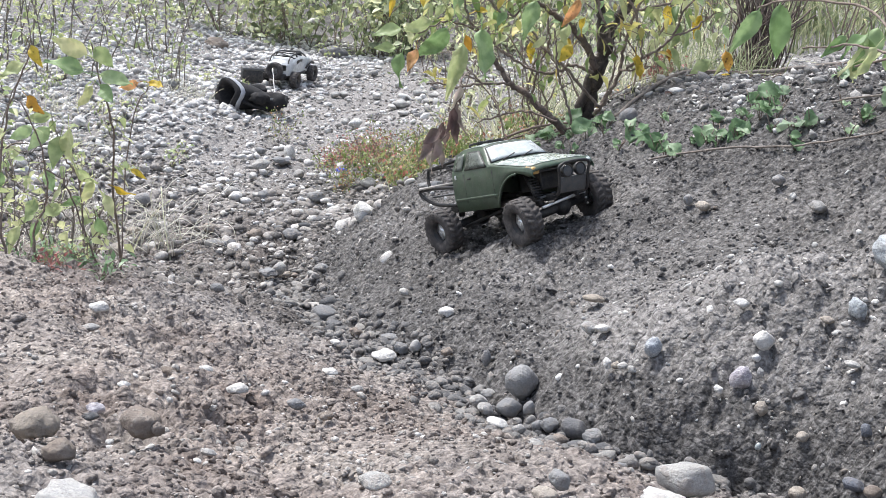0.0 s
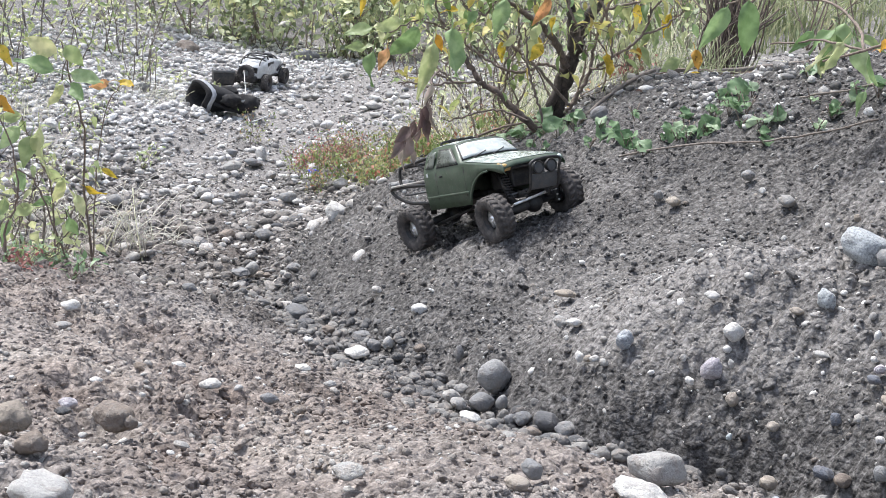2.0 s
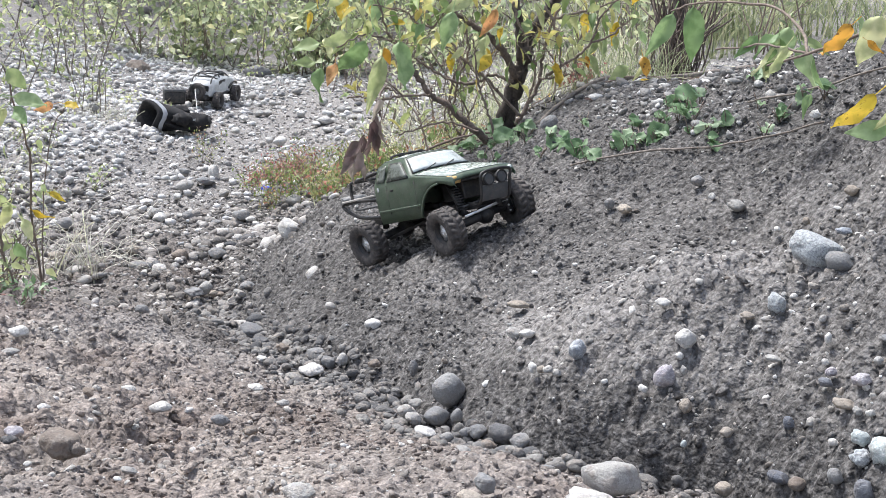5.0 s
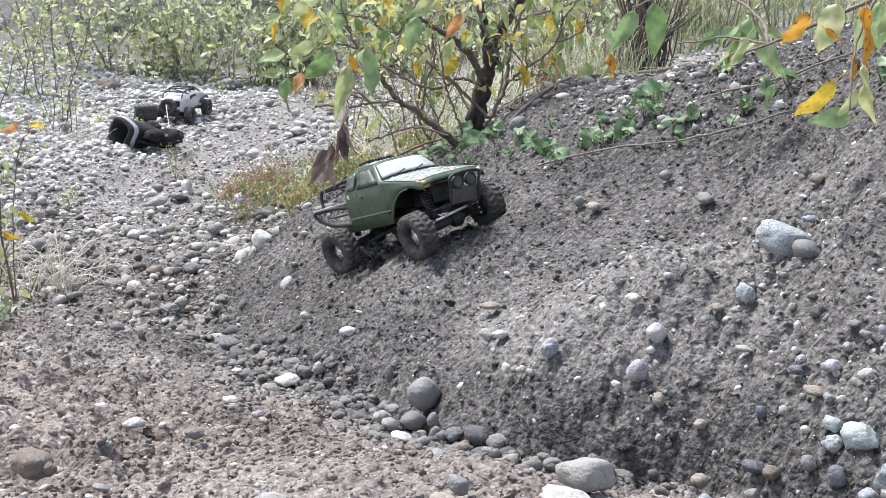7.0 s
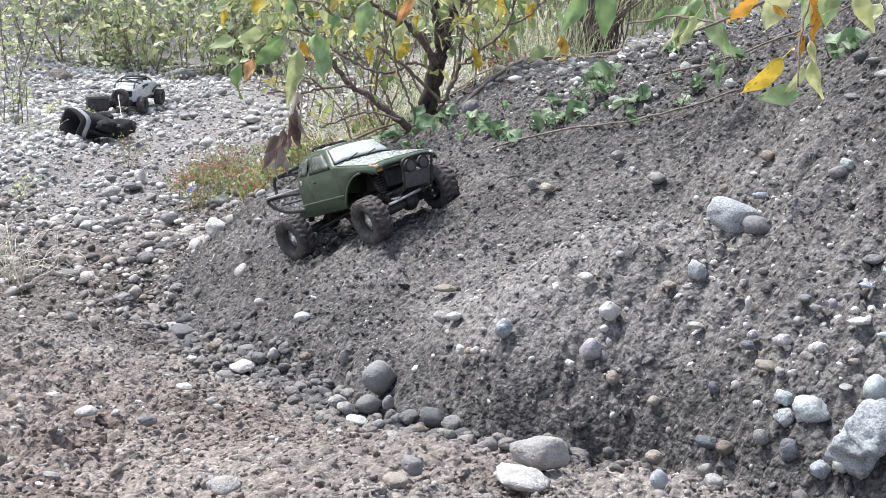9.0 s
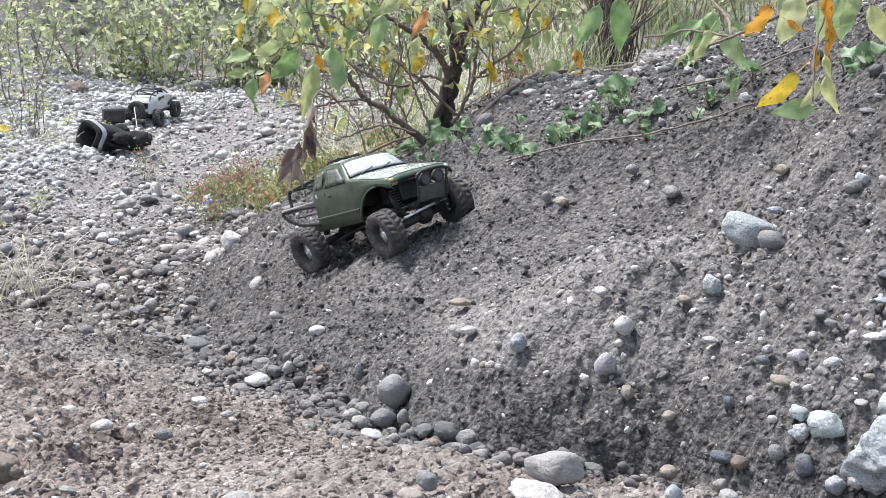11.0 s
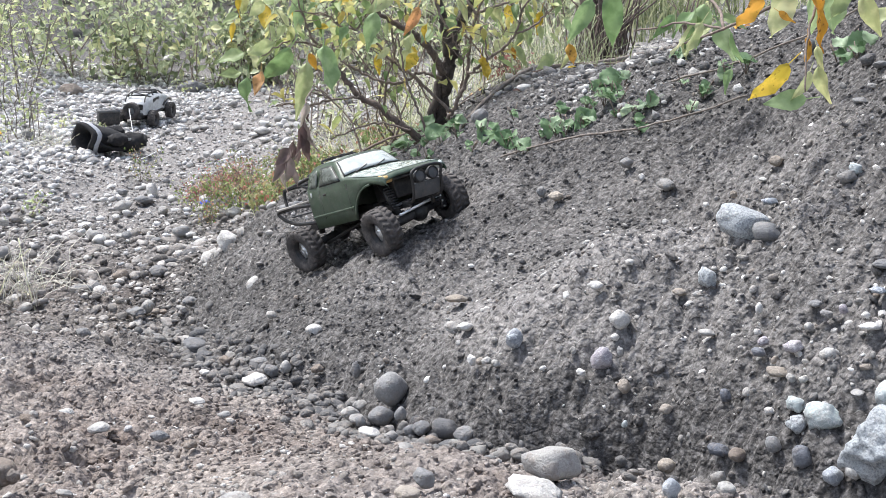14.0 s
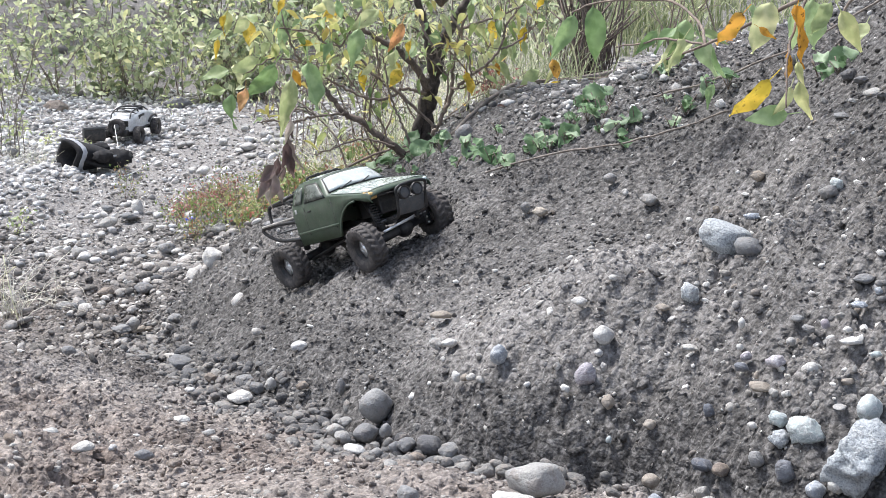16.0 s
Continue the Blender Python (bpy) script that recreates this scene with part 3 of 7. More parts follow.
PALEMIX = stone_material("shelf_gravel", [(0.0, (0.12, 0.12, 0.12)), (0.4, (0.28, 0.272, 0.262)), (0.7, (0.46, 0.45, 0.435)), (1.0, (0.84, 0.83, 0.81))], dust=0.35)
NEARSTONE = stone_material("trodden_pebble", [(0.0, (0.20, 0.18, 0.162)), (0.4, (0.33, 0.31, 0.288)), (0.75, (0.50, 0.48, 0.455)), (1.0, (0.74, 0.72, 0.70))], dust=0.5)
FINE = [pebble_shape(2, k, 0.06, 3.5) for k in range(10)]
MID = [pebble_shape(1, k + 20, 0.1, 4.0) for k in range(10)]
CHIPS = [pebble_shape(1, k + 60, 0.22, 6.0, 8) for k in range(14)]
ROUGH = [pebble_shape(2, k + 40, 0.4, 5.0, 7) for k in range(12)]
GRAINS = [pebble_shape(1, k + 80, 0.3, 4.0, 7) for k in range(12)]


def bed_share(x, y):
    """Where the stream bed and the track are cobbled."""
    z = ground_form(x, y)
    e = from_gully(x, y)
    left = 1 - smooth(0.10, 0.22, z)
    return left * (0.7 + 0.3 * smooth(4.6, 6.0, y)) * smooth(3.5, 4.6, y + 0.5 * (x + 1.0)) * (1 - 0.94 * smooth(-0.02, 0.08, e) * (1 - smooth(4.3, 5.0, y)))


def gully_share(x, y):
    e = from_gully(x, y)
    return np.exp(-(((e + 0.02) / 0.075) ** 2)) * (1 - 0.75 * smooth(0.12, 0.3, x)) * (1 - smooth(4.0, 4.6, y)) * smooth(1.7, 1.9, y)


def bank_share(x, y):
    e = from_gully(x, y)
    return smooth(0.05, 0.15, e) * (0.25 + smooth(0.05, 0.35, value_noise(x, y, 0.3, 55) + 0.15)) * (1 - smooth(4.4, 5.2, y)) * (0.7 + 0.4 * smooth(0.35, 0.7, x) * (1 - smooth(2.7, 3.1, y)))


def lip_share(x, y):
    e = from_gully(x, y)
    return smooth(-0.02, -0.12, e) * (0.3 + np.clip(value_noise(x, y, 0.25, 66) * 2 + 0.3, 0, 1)) * (1 - smooth(3.6, 4.4, y))


def shelf_share(x, y):
    """The gravelly top of the bank and the ground round the bush."""
    e = from_gully(x, y)
    z = ground_form(x, y)
    return np.clip(smooth(0.58, 0.72, e) * smooth(3.2, 3.6, y) * (1 - 0.75 * smooth(0.5, 0.8, x)) + smooth(4.5, 5.0, y) * smooth(0.08, 0.2, z), 0, 1)


stone_field("bed_stones", "fist-sized grey river stones lying over the stream bed", 1900, (-3.2, 0.2, 3.4, 5.6, bed_share), (0.009, 0.029, 1.7), BEDSTONE, FINE, 0.45, far=1)
stone_field("bed_gravel", "grey rounded river stones packed over the stream bed", 8000, (-3.6, 0.3, 3.4, 5.8, bed_share), (0.004, 0.012, 1.4), BEDSTONE, CHIPS, 0.42, far=1)
stone_field("pale_gravel", "pale river gravel on the flat ground behind", 13500, (-5.0, 0.6, 4.6, 10.5, lambda x, y: bed_share(x, y) * smooth(4.5, 5.8, y) * (1 - 0.85 * smooth(-1.75, -1.35, x - 0.12 * (y - 8)))), (0.006, 0.027, 2.0), FARSTONE, CHIPS, 0.22, far=1)
stone_field("track_gravel", "fine grey gravel trodden into the earth of the track", 5500, (-2.2, 0.9, 4.9, 10.5, lambda x, y: bed_share(x, y) * smooth(4.7, 5.9, y) * smooth(-1.9, -1.3, x - 0.12 * (y - 8))), (0.005, 0.014, 1.8), BEDSTONE, CHIPS, 0.35, far=1)
stone_field("hill_gravel", "grey gravel on the slope behind the shrubs", 2000, (-9.0, 5.0, 9.8, 20, lambda x, y: np.full(len(x), 0.8)), (0.015, 0.07, 2.2), BEDSTONE, MID, 0.3, far=1)
stone_field("gully_pebbles", "dark grey rounded pebbles lining the gully floor", 1500, (-1.1, 0.8, 1.75, 4.5, gully_share), (0.005, 0.019, 1.5), GULLYSTONE, FINE, 0.4)
stone_field("bank_pebbles", "small pale pebbles stuck in the earth bank", 6500, (-0.8, 1.4, 1.85, 5.0, bank_share), (0.0018, 0.0105, 2.8), PEBBLE, MID, 0.35, far=1)
stone_field("near_pebbles", "small pale pebbles lying on the trodden earth", 4200, (-2.0, 0.5, 1.25, 4.2, lip_share), (0.002, 0.0095, 2.8), NEARSTONE, MID, 0.35, far=1)
stone_field("shelf_gravel", "mixed grey gravel on the shelf above the bank", 6500, (-1.2, 2.2, 3.3, 7.0, shelf_share), (0.004, 0.022, 2.3), PALEMIX, CHIPS, 0.3, far=1)
stone_field("slope_gravel", "pale rounded gravel showing through the earth above the rock", 70, (0.5, 0.98, 2.05, 2.5, lambda x, y: np.clip(0.5 + 2 * value_noise(x, y, 0.16, 57), 0, 1)), (0.004, 0.011, 1.8), PALEMIX, FINE, 0.35)
CRUMB = (-2.2, 1.5, 1.25, 5.6, lambda x, y: 0.25 + 0.75 * np.clip(value_noise(x, y, 0.22, 77) * 2 + 0.6, 0, 1))
stone_field("soil_crumbs", "crumbs of grey-brown earth", 21000, CRUMB, (0.0026, 0.0068, 1.5), SOIL, GRAINS, 0.42, (0.5, 0.85), far=1)
stone_field("near_crumbs", "loose crumbs of pale brown earth on the trodden side", 2400, (-1.6, 0.5, 1.25, 3.3, lambda x, y: smooth(0.02, -0.06, from_gully(x, y)) * (0.3 + 0.7 * np.clip(value_noise(x, y, 0.18, 78) * 2 + 0.6, 0, 1))), (0.0032, 0.0092, 1.7), SOIL, ROUGH, 0.42, (0.75, 1.0), far=1)
stone_field("soil_clods", "rough clods of grey-brown earth", 1800, CRUMB, (0.005, 0.014, 2.4), SOIL, ROUGH, 0.42, (0.5, 0.8), far=1)

# ---- single stones ----
STONE_MESH = {}


def stone(x, y, wide, high, tone, deep=1.0, turn=None, sink=0.3, rough=0.2, angular=0.06, label=None, tilt=0.0, category="stone", name="stone"):
    """One stone lying in the ground; wide and high as seen from the front."""
    k = rnd.randrange(6)
    angular = max(angular, 0.1) if high < 0.62 * wide else angular
    key = (k, tone, rough, angular)
    if key not in STONE_MESH:
        v, f = pebble_shape(4 if wide > 0.08 else 3, k + 100, rough * 0.6, 3.5 + 30 * angular, 5 if angular >= 0.3 else 11)
        v = (v - (v.max(0) + v.min(0)) / 2) / ((v.max(0) - v.min(0)) / 2)
        STONE_MESH[key] = array_mesh("stone", v, f)
        STONE_MESH[key].materials.append(TONES[tone])
    ob = new(name, STONE_MESH[key])
    z = float(ground_form(x, y)[0])
    ob.matrix_world = pose(x, y, z + high * (0.5 - sink) + 0.004, rnd.uniform(-9, 9), tilt + rnd.uniform(-6, 6), rnd.uniform(-14, 14) if turn is None else turn) @ Matrix.Diagonal((wide / 2, wide / 2 * deep, high / 2, 1))
    words = {"grey": "smooth grey river stone", "dark": "dark grey river stone", "white": "chalky white stone", "pale": "pale grey river stone", "tan": "tan river stone dusted with earth", "blue": "blue-grey stone with pale veins", "slate": "dark slate-blue stone", "purple": "purplish stone with pale veins", "granite": "large angular speckled granite rock", "mint": "pale greenish speckled stone", "brown": "brown clod of dried earth"}
    spot = "in the gully" if abs(float(from_gully(np.array([x]), np.array([y]))[0])) < 0.16 and y < 4.5 else ("in the earth bank" if float(from_gully(np.array([x]), np.array([y]))[0]) > 0 else "on the trodden earth")
    return tagged(ob, label or words[tone] + " half sunk " + spot, category, "stones lying about")


stone(-0.106, 2.729, 0.069, 0.073, "grey", 0.9, sink=0.15)
stone(-0.186, 2.721, 0.036, 0.029, "pale")
stone(-0.140, 2.565, 0.045, 0.017, "white")
stone(-0.124, 2.679, 0.051, 0.040, "grey")
stone(-0.086, 2.652, 0.024, 0.031, "grey")
stone(-0.025, 2.462, 0.035, 0.024, "brown")
stone(0.033, 2.468, 0.039, 0.031, "grey")
stone(0.157, 2.030, 0.090, 0.060, "pale", 0.85, sink=0.27, rough=0.1, angular=0.0)
stone(0.121, 1.851, 0.078, 0.024, "white", rough=0.3, angular=0.12, sink=0.4)
stone(0.038, 2.744, 0.033, 0.018, "white")
stone(0.125, 2.545, 0.034, 0.041, "blue", angular=0.15)
stone(0.021, 3.026, 0.048, 0.017, "tan")
stone(0.269, 2.551, 0.031, 0.018, "white")
stone(0.455, 2.478, 0.035, 0.037, "granite", label="pale speckled stone stuck in the earth bank")
stone(0.407, 2.477, 0.026, 0.014, "tan")
stone(0.305, 2.469, 0.037, 0.037, "white", rough=0.2, angular=0.2)
stone(0.269, 2.429, 0.037, 0.043, "purple", rough=0.2, angular=0.2)
stone(0.235, 2.430, 0.018, 0.014, "white")
stone(0.303, 2.377, 0.023, 0.027, "tan")
stone(0.365, 2.305, 0.023, 0.019, "tan")
stone(0.358, 2.231, 0.033, 0.025, "tan")
stone(0.324, 1.966, 0.027, 0.033, "blue")
stone(0.419, 2.116, 0.025, 0.023, "pale")
stone(0.431, 2.182, 0.038, 0.020, "slate")
stone(0.453, 2.144, 0.031, 0.023, "brown")
stone(0.612, 1.963, 0.108, 0.106, "granite", 0.8, sink=0.25, rough=0.42, angular=0.3, category="rock", name="rock")
stone(0.560, 2.063, 0.058, 0.044, "mint", rough=0.4, angular=0.2)
stone(0.527, 2.085, 0.036, 0.030, "granite", rough=0.4, angular=0.2, label="small pale speckled stone leaning on another in the bank")
stone(0.531, 2.117, 0.031, 0.025, "mint")
stone(0.645, 2.034, 0.040, 0.048, "mint")
stone(0.586, 2.157, 0.025, 0.020, "white")
stone(0.546, 2.212, 0.033, 0.022, "purple")
stone(0.503, 2.258, 0.024, 0.015, "slate", angular=0.2)
stone(0.449, 2.239, 0.019, 0.022, "slate")
stone(0.520, 2.195, 0.036, 0.015, "tan")
stone(0.541, 2.612, 0.102, 0.068, "granite", 0.8, sink=0.3, rough=0.1, angular=0.0, label="large blue-grey speckled stone resting on the bank", category="rock", name="rock")
stone(0.569, 2.539, 0.055, 0.038, "grey", sink=0.3)
stone(0.602, 2.681, 0.032, 0.015, "blue")
stone(0.484, 3.195, 0.043, 0.028, "pale")
stone(0.255, 3.368, 0.037, 0.024, "tan")
stone(0.658, 2.900, 0.030, 0.023, "tan")
stone(0.706, 2.547, 0.035, 0.027, "grey")
stone(-0.682, 4.466, 0.073, 0.075, "white", rough=0.18, angular=0.12)
stone(-0.986, 5.310, 0.070, 0.051, "grey")
stone(-0.658, 3.670, 0.066, 0.036, "grey")
stone(-0.665, 3.775, 0.055, 0.031, "dark")
stone(-0.422, 3.090, 0.058, 0.025, "white")
stone(-1.164, 4.485, 0.063, 0.037, "pale")
stone(-0.474, 2.662, 0.033, 0.011, "white")
stone(-0.571, 2.292, 0.039, 0.017, "white")
stone(-0.190, 2.949, 0.022, 0.041, "grey", sink=0.25)
stone(-1.693, 9.666, 0.180, 0.100, "grey")
stone(-2.344, 9.089, 0.150, 0.088, "brown")
stone(0.096, 4.332, 0.052, 0.048, "grey")
stone(-1.273, 6.030, 0.075, 0.032, "grey")
stone(-1.265, 6.172, 0.056, 0.071, "white")
stone(0.856, 2.988, 0.036, 0.029, "dark")
stone(0.851, 2.795, 0.042, 0.017, "pale")
stone(-0.027, 1.866, 0.031, 0.027, "grey")
stone(-0.561, 1.438, 0.070, 0.044, "pale", sink=0.56, rough=0.3)
stone(-0.619, 1.901, 0.058, 0.040, "brown", rough=0.2)
stone(-0.985, 2.816, 0.044, 0.024, "white")
stone(-1.148, 4.476, 0.064, 0.036, "grey")
stone(-0.260, 1.714, 0.044, 0.018, "pale", rough=0.2, sink=0.4)
stone(-0.462, 4.311, 0.091, 0.049, "grey")
stone(-0.969, 7.603, 0.092, 0.046, "white")
stone(-1.552, 4.983, 0.064, 0.045, "grey")
stone(-0.432, 6.311, 0.092, 0.060, "grey")
stone(0.50, 5.39, 0.066, 0.05, "pale")
stone(-0.163, 2.661, 0.022, 0.020, "grey")
stone(-0.173, 2.800, 0.030, 0.018, "pale")
stone(-0.045, 2.556, 0.036, 0.027, "grey")
stone(0.001, 2.502, 0.052, 0.039, "dark")
stone(0.007, 2.433, 0.040, 0.022, "dark")
stone(0.049, 2.416, 0.042, 0.028, "dark")
stone(0.066, 2.138, 0.029, 0.018, "grey")
stone(-0.016, 2.096, 0.016, 0.010, "white")
stone(-0.360, 3.144, 0.026, 0.033, "pale")
stone(-0.282, 3.069, 0.030, 0.020, "brown", rough=0.5, angular=0.16)
stone(0.099, 2.368, 0.030, 0.024, "grey")
stone(0.048, 2.583, 0.017, 0.021, "white")
stone(0.075, 2.552, 0.019, 0.015, "white")
stone(0.024, 2.690, 0.013, 0.013, "white")
stone(-0.046, 1.748, 0.034, 0.016, "tan")
stone(-0.738, 1.802, 0.070, 0.043, "tan", rough=0.5, angular=0.16, sink=0.36)
stone(-0.591, 1.888, 0.020, 0.021, "brown", rough=0.5, angular=0.16)
stone(-0.711, 1.979, 0.029, 0.017, "purple")
stone(-0.699, 1.920, 0.025, 0.012, "dark")
stone(-0.657, 2.418, 0.027, 0.012, "white")
stone(-0.701, 2.338, 0.030, 0.016, "brown", rough=0.5, angular=0.16)
stone(-0.732, 2.183, 0.021, 0.011, "white")
stone(-0.933, 2.613, 0.034, 0.013, "pale")
stone(-0.647, 1.647, 0.044, 0.032, "brown", rough=0.5, angular=0.16)
stone(-0.640, 2.124, 0.011, 0.009, "white")
stone(-0.492, 1.784, 0.023, 0.009, "pale")
stone(-0.490, 1.720, 0.012, 0.006, "white")
stone(-0.403, 2.189, 0.026, 0.015, "brown", rough=0.5, angular=0.16)
stone(-0.620, 1.764, 0.012, 0.008, "white")
stone(0.496, 2.095, 0.025, 0.026, "grey")
stone(0.527, 2.043, 0.031, 0.036, "slate", rough=0.3, angular=0.16)
stone(0.560, 1.991, 0.031, 0.029, "blue", rough=0.3, angular=0.16)
stone(0.586, 1.973, 0.032, 0.029, "white", rough=0.3, angular=0.16)
stone(0.499, 2.145, 0.016, 0.013, "white")
stone(0.534, 2.165, 0.016, 0.014, "pale")
stone(0.549, 2.146, 0.016, 0.013, "white")
stone(0.512, 2.270, 0.019, 0.017, "purple")
stone(0.519, 2.220, 0.009, 0.015, "tan")
stone(0.649, 2.161, 0.034, 0.013, "white", rough=0.3, angular=0.16)
stone(0.573, 2.227, 0.017, 0.015, "pale")
stone(0.508, 2.298, 0.013, 0.011, "white")
stone(0.439, 2.373, 0.029, 0.012, "pale")
stone(0.629, 2.100, 0.021, 0.012, "tan")
stone(0.651, 1.986, 0.017, 0.015, "white")
stone(0.525, 2.084, 0.012, 0.011, "purple")
stone(0.481, 2.297, 0.009, 0.009, "white")
stone(0.611, 2.070, 0.023, 0.007, "pale")
stone(0.674, 2.116, 0.020, 0.011, "mint")
stone(0.441, 3.279, 0.018, 0.018, "white")
stone(0.723, 2.557, 0.025, 0.023, "mint")
stone(0.579, 2.905, 0.016, 0.016, "tan")
stone(0.556, 2.963, 0.014, 0.012, "grey")
stone(0.535, 2.964, 0.014, 0.012, "white")
stone(0.625, 2.857, 0.018, 0.009, "white")
stone(0.631, 2.602, 0.013, 0.011, "white")
stone(0.225, 3.423, 0.024, 0.027, "grey")
stone(0.418, 3.363, 0.034, 0.026, "grey")
stone(0.452, 2.970, 0.014, 0.014, "white")
stone(0.518, 2.340, 0.013, 0.021, "white")
stone(0.436, 2.456, 0.020, 0.012, "pale")
stone(0.013, 2.801, 0.034, 0.022, "pale")
stone(0.063, 2.564, 0.017, 0.015, "tan")
stone(0.091, 2.531, 0.018, 0.014, "pale")
stone(0.223, 2.466, 0.014, 0.016, "pale")
stone(0.295, 2.451, 0.016, 0.014, "white")
stone(0.301, 2.428, 0.012, 0.016, "pale")
stone(0.301, 2.337, 0.010, 0.014, "mint")
stone(0.692, 2.260, 0.037, 0.017, "grey")
stone(0.705, 2.220, 0.013, 0.013, "blue")
stone(0.600, 2.229, 0.022, 0.013, "grey")
stone(0.623, 2.217, 0.015, 0.017, "purple")
stone(0.674, 2.216, 0.028, 0.011, "blue")
stone(0.590, 2.264, 0.024, 0.013, "grey")
stone(0.649, 2.184, 0.015, 0.011, "white")
stone(0.859, 2.908, 0.035, 0.016, "grey")
stone(0.827, 2.847, 0.023, 0.011, "pale")
stone(0.801, 2.826, 0.034, 0.011, "grey")
stone(0.832, 3.385, 0.027, 0.022, "grey")
stone(-0.960, 4.734, 0.065, 0.042, "grey")
stone(-0.923, 4.204, 0.062, 0.027, "grey")
stone(-0.755, 4.162, 0.044, 0.024, "grey")
stone(-0.434, 3.515, 0.028, 0.020, "white")
stone(-0.606, 3.513, 0.043, 0.020, "dark")
stone(-0.526, 3.358, 0.036, 0.027, "brown", rough=0.5, angular=0.16)
stone(-0.427, 3.245, 0.053, 0.018, "grey")
stone(-0.392, 3.149, 0.033, 0.028, "grey")
stone(-0.791, 3.848, 0.035, 0.025, "grey")
stone(-0.938, 4.873, 0.051, 0.027, "dark")
stone(-1.058, 4.544, 0.030, 0.022, "pale")
stone(-0.401, 2.527, 0.025, 0.013, "pale")
stone(-0.461, 2.243, 0.032, 0.019, "grey")
stone(-0.065, 2.564, 0.025, 0.025, "grey")
stone(-0.066, 2.282, 0.038, 0.025, "pale")


def scattered_cobbles():
    """Larger loose stones in the bed, the gully and on the bank, each one a thing."""
    made = 0
    while made < 210:
        x, y = rnd.uniform(-2.6, 1.0), 1.9 * (9.3 / 1.9) ** rnd.random()
        xa, ya = np.array([x]), np.array([y])
        b, g = float(bed_share(xa, ya)[0]), float(gully_share(xa, ya)[0])
        if rnd.random() > 0.8 * b + 0.5 * g:
            continue
        r = rnd.uniform(0.018, 0.034) if g > b else rnd.uniform(0.024, 0.052)
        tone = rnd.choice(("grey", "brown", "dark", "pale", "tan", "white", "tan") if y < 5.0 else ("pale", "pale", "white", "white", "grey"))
        stone(x, y, r * rnd.uniform(1.0, 1.5), r * rnd.uniform(0.6, 0.9), tone, rnd.uniform(0.7, 1.1), turn=rnd.uniform(0, 180), sink=0.25, rough=0.14)
        made += 1


scattered_cobbles()

# ---- the green truck ----
BODY_GREEN = paint_material("olive_shell", (0.066, 0.098, 0.062), 0.32, dirt=0.45, dirt_colour=(0.16, 0.16, 0.135))
# hood and roof: scuffs, and sky sheen painted as a paler colour
BODY_SHEEN = paint_material("scuffed_sheen_hood", (0.27, 0.31, 0.275), 0.17, dirt=0.9, dirt_colour=(0.56, 0.58, 0.55), scuff=0.8)
# windscreen: bright reflected sky is painted into the base colour
GLASS_SKY = paint_material("sky_reflection_screen", (0.52, 0.56, 0.55), 0.14, dirt=0.8, dirt_colour=(0.55, 0.56, 0.53), scuff=0.5)
WINDOW_DARK = paint_material("olive_window", (0.11, 0.125, 0.105), 0.2, dirt=0.5, dirt_colour=(0.2, 0.21, 0.19))
BLACK = paint_material("black_plastic", (0.016, 0.016, 0.017), 0.45, dirt=0.25, scuff=0.05)
PLATE = paint_material("grey_skid_plate", (0.085, 0.088, 0.092), 0.5, dirt=0.4)
RUBBER = paint_material("dusty_rubber", (0.060, 0.055, 0.053), 0.85, dirt=0.95, dirt_colour=(0.15, 0.132, 0.122), scuff=0.0)
CHROME = paint_material("chrome", (0.86, 0.87, 0.88), 0.3, metal=0.8, dirt=0.12)
AMBER = paint_material("amber_lens", (0.72, 0.46, 0.16), 0.2, dirt=0.15)
WHITE = paint_material("white_panel", (0.72, 0.72, 0.70), 0.4, dirt=0.3)
PALE_TAN = paint_material("dusty_strip", (0.50, 0.47, 0.43), 0.6, dirt=0.5)
STICKER = paint_material("pale_sticker", (0.66, 0.70, 0.67), 0.3, dirt=0.3)


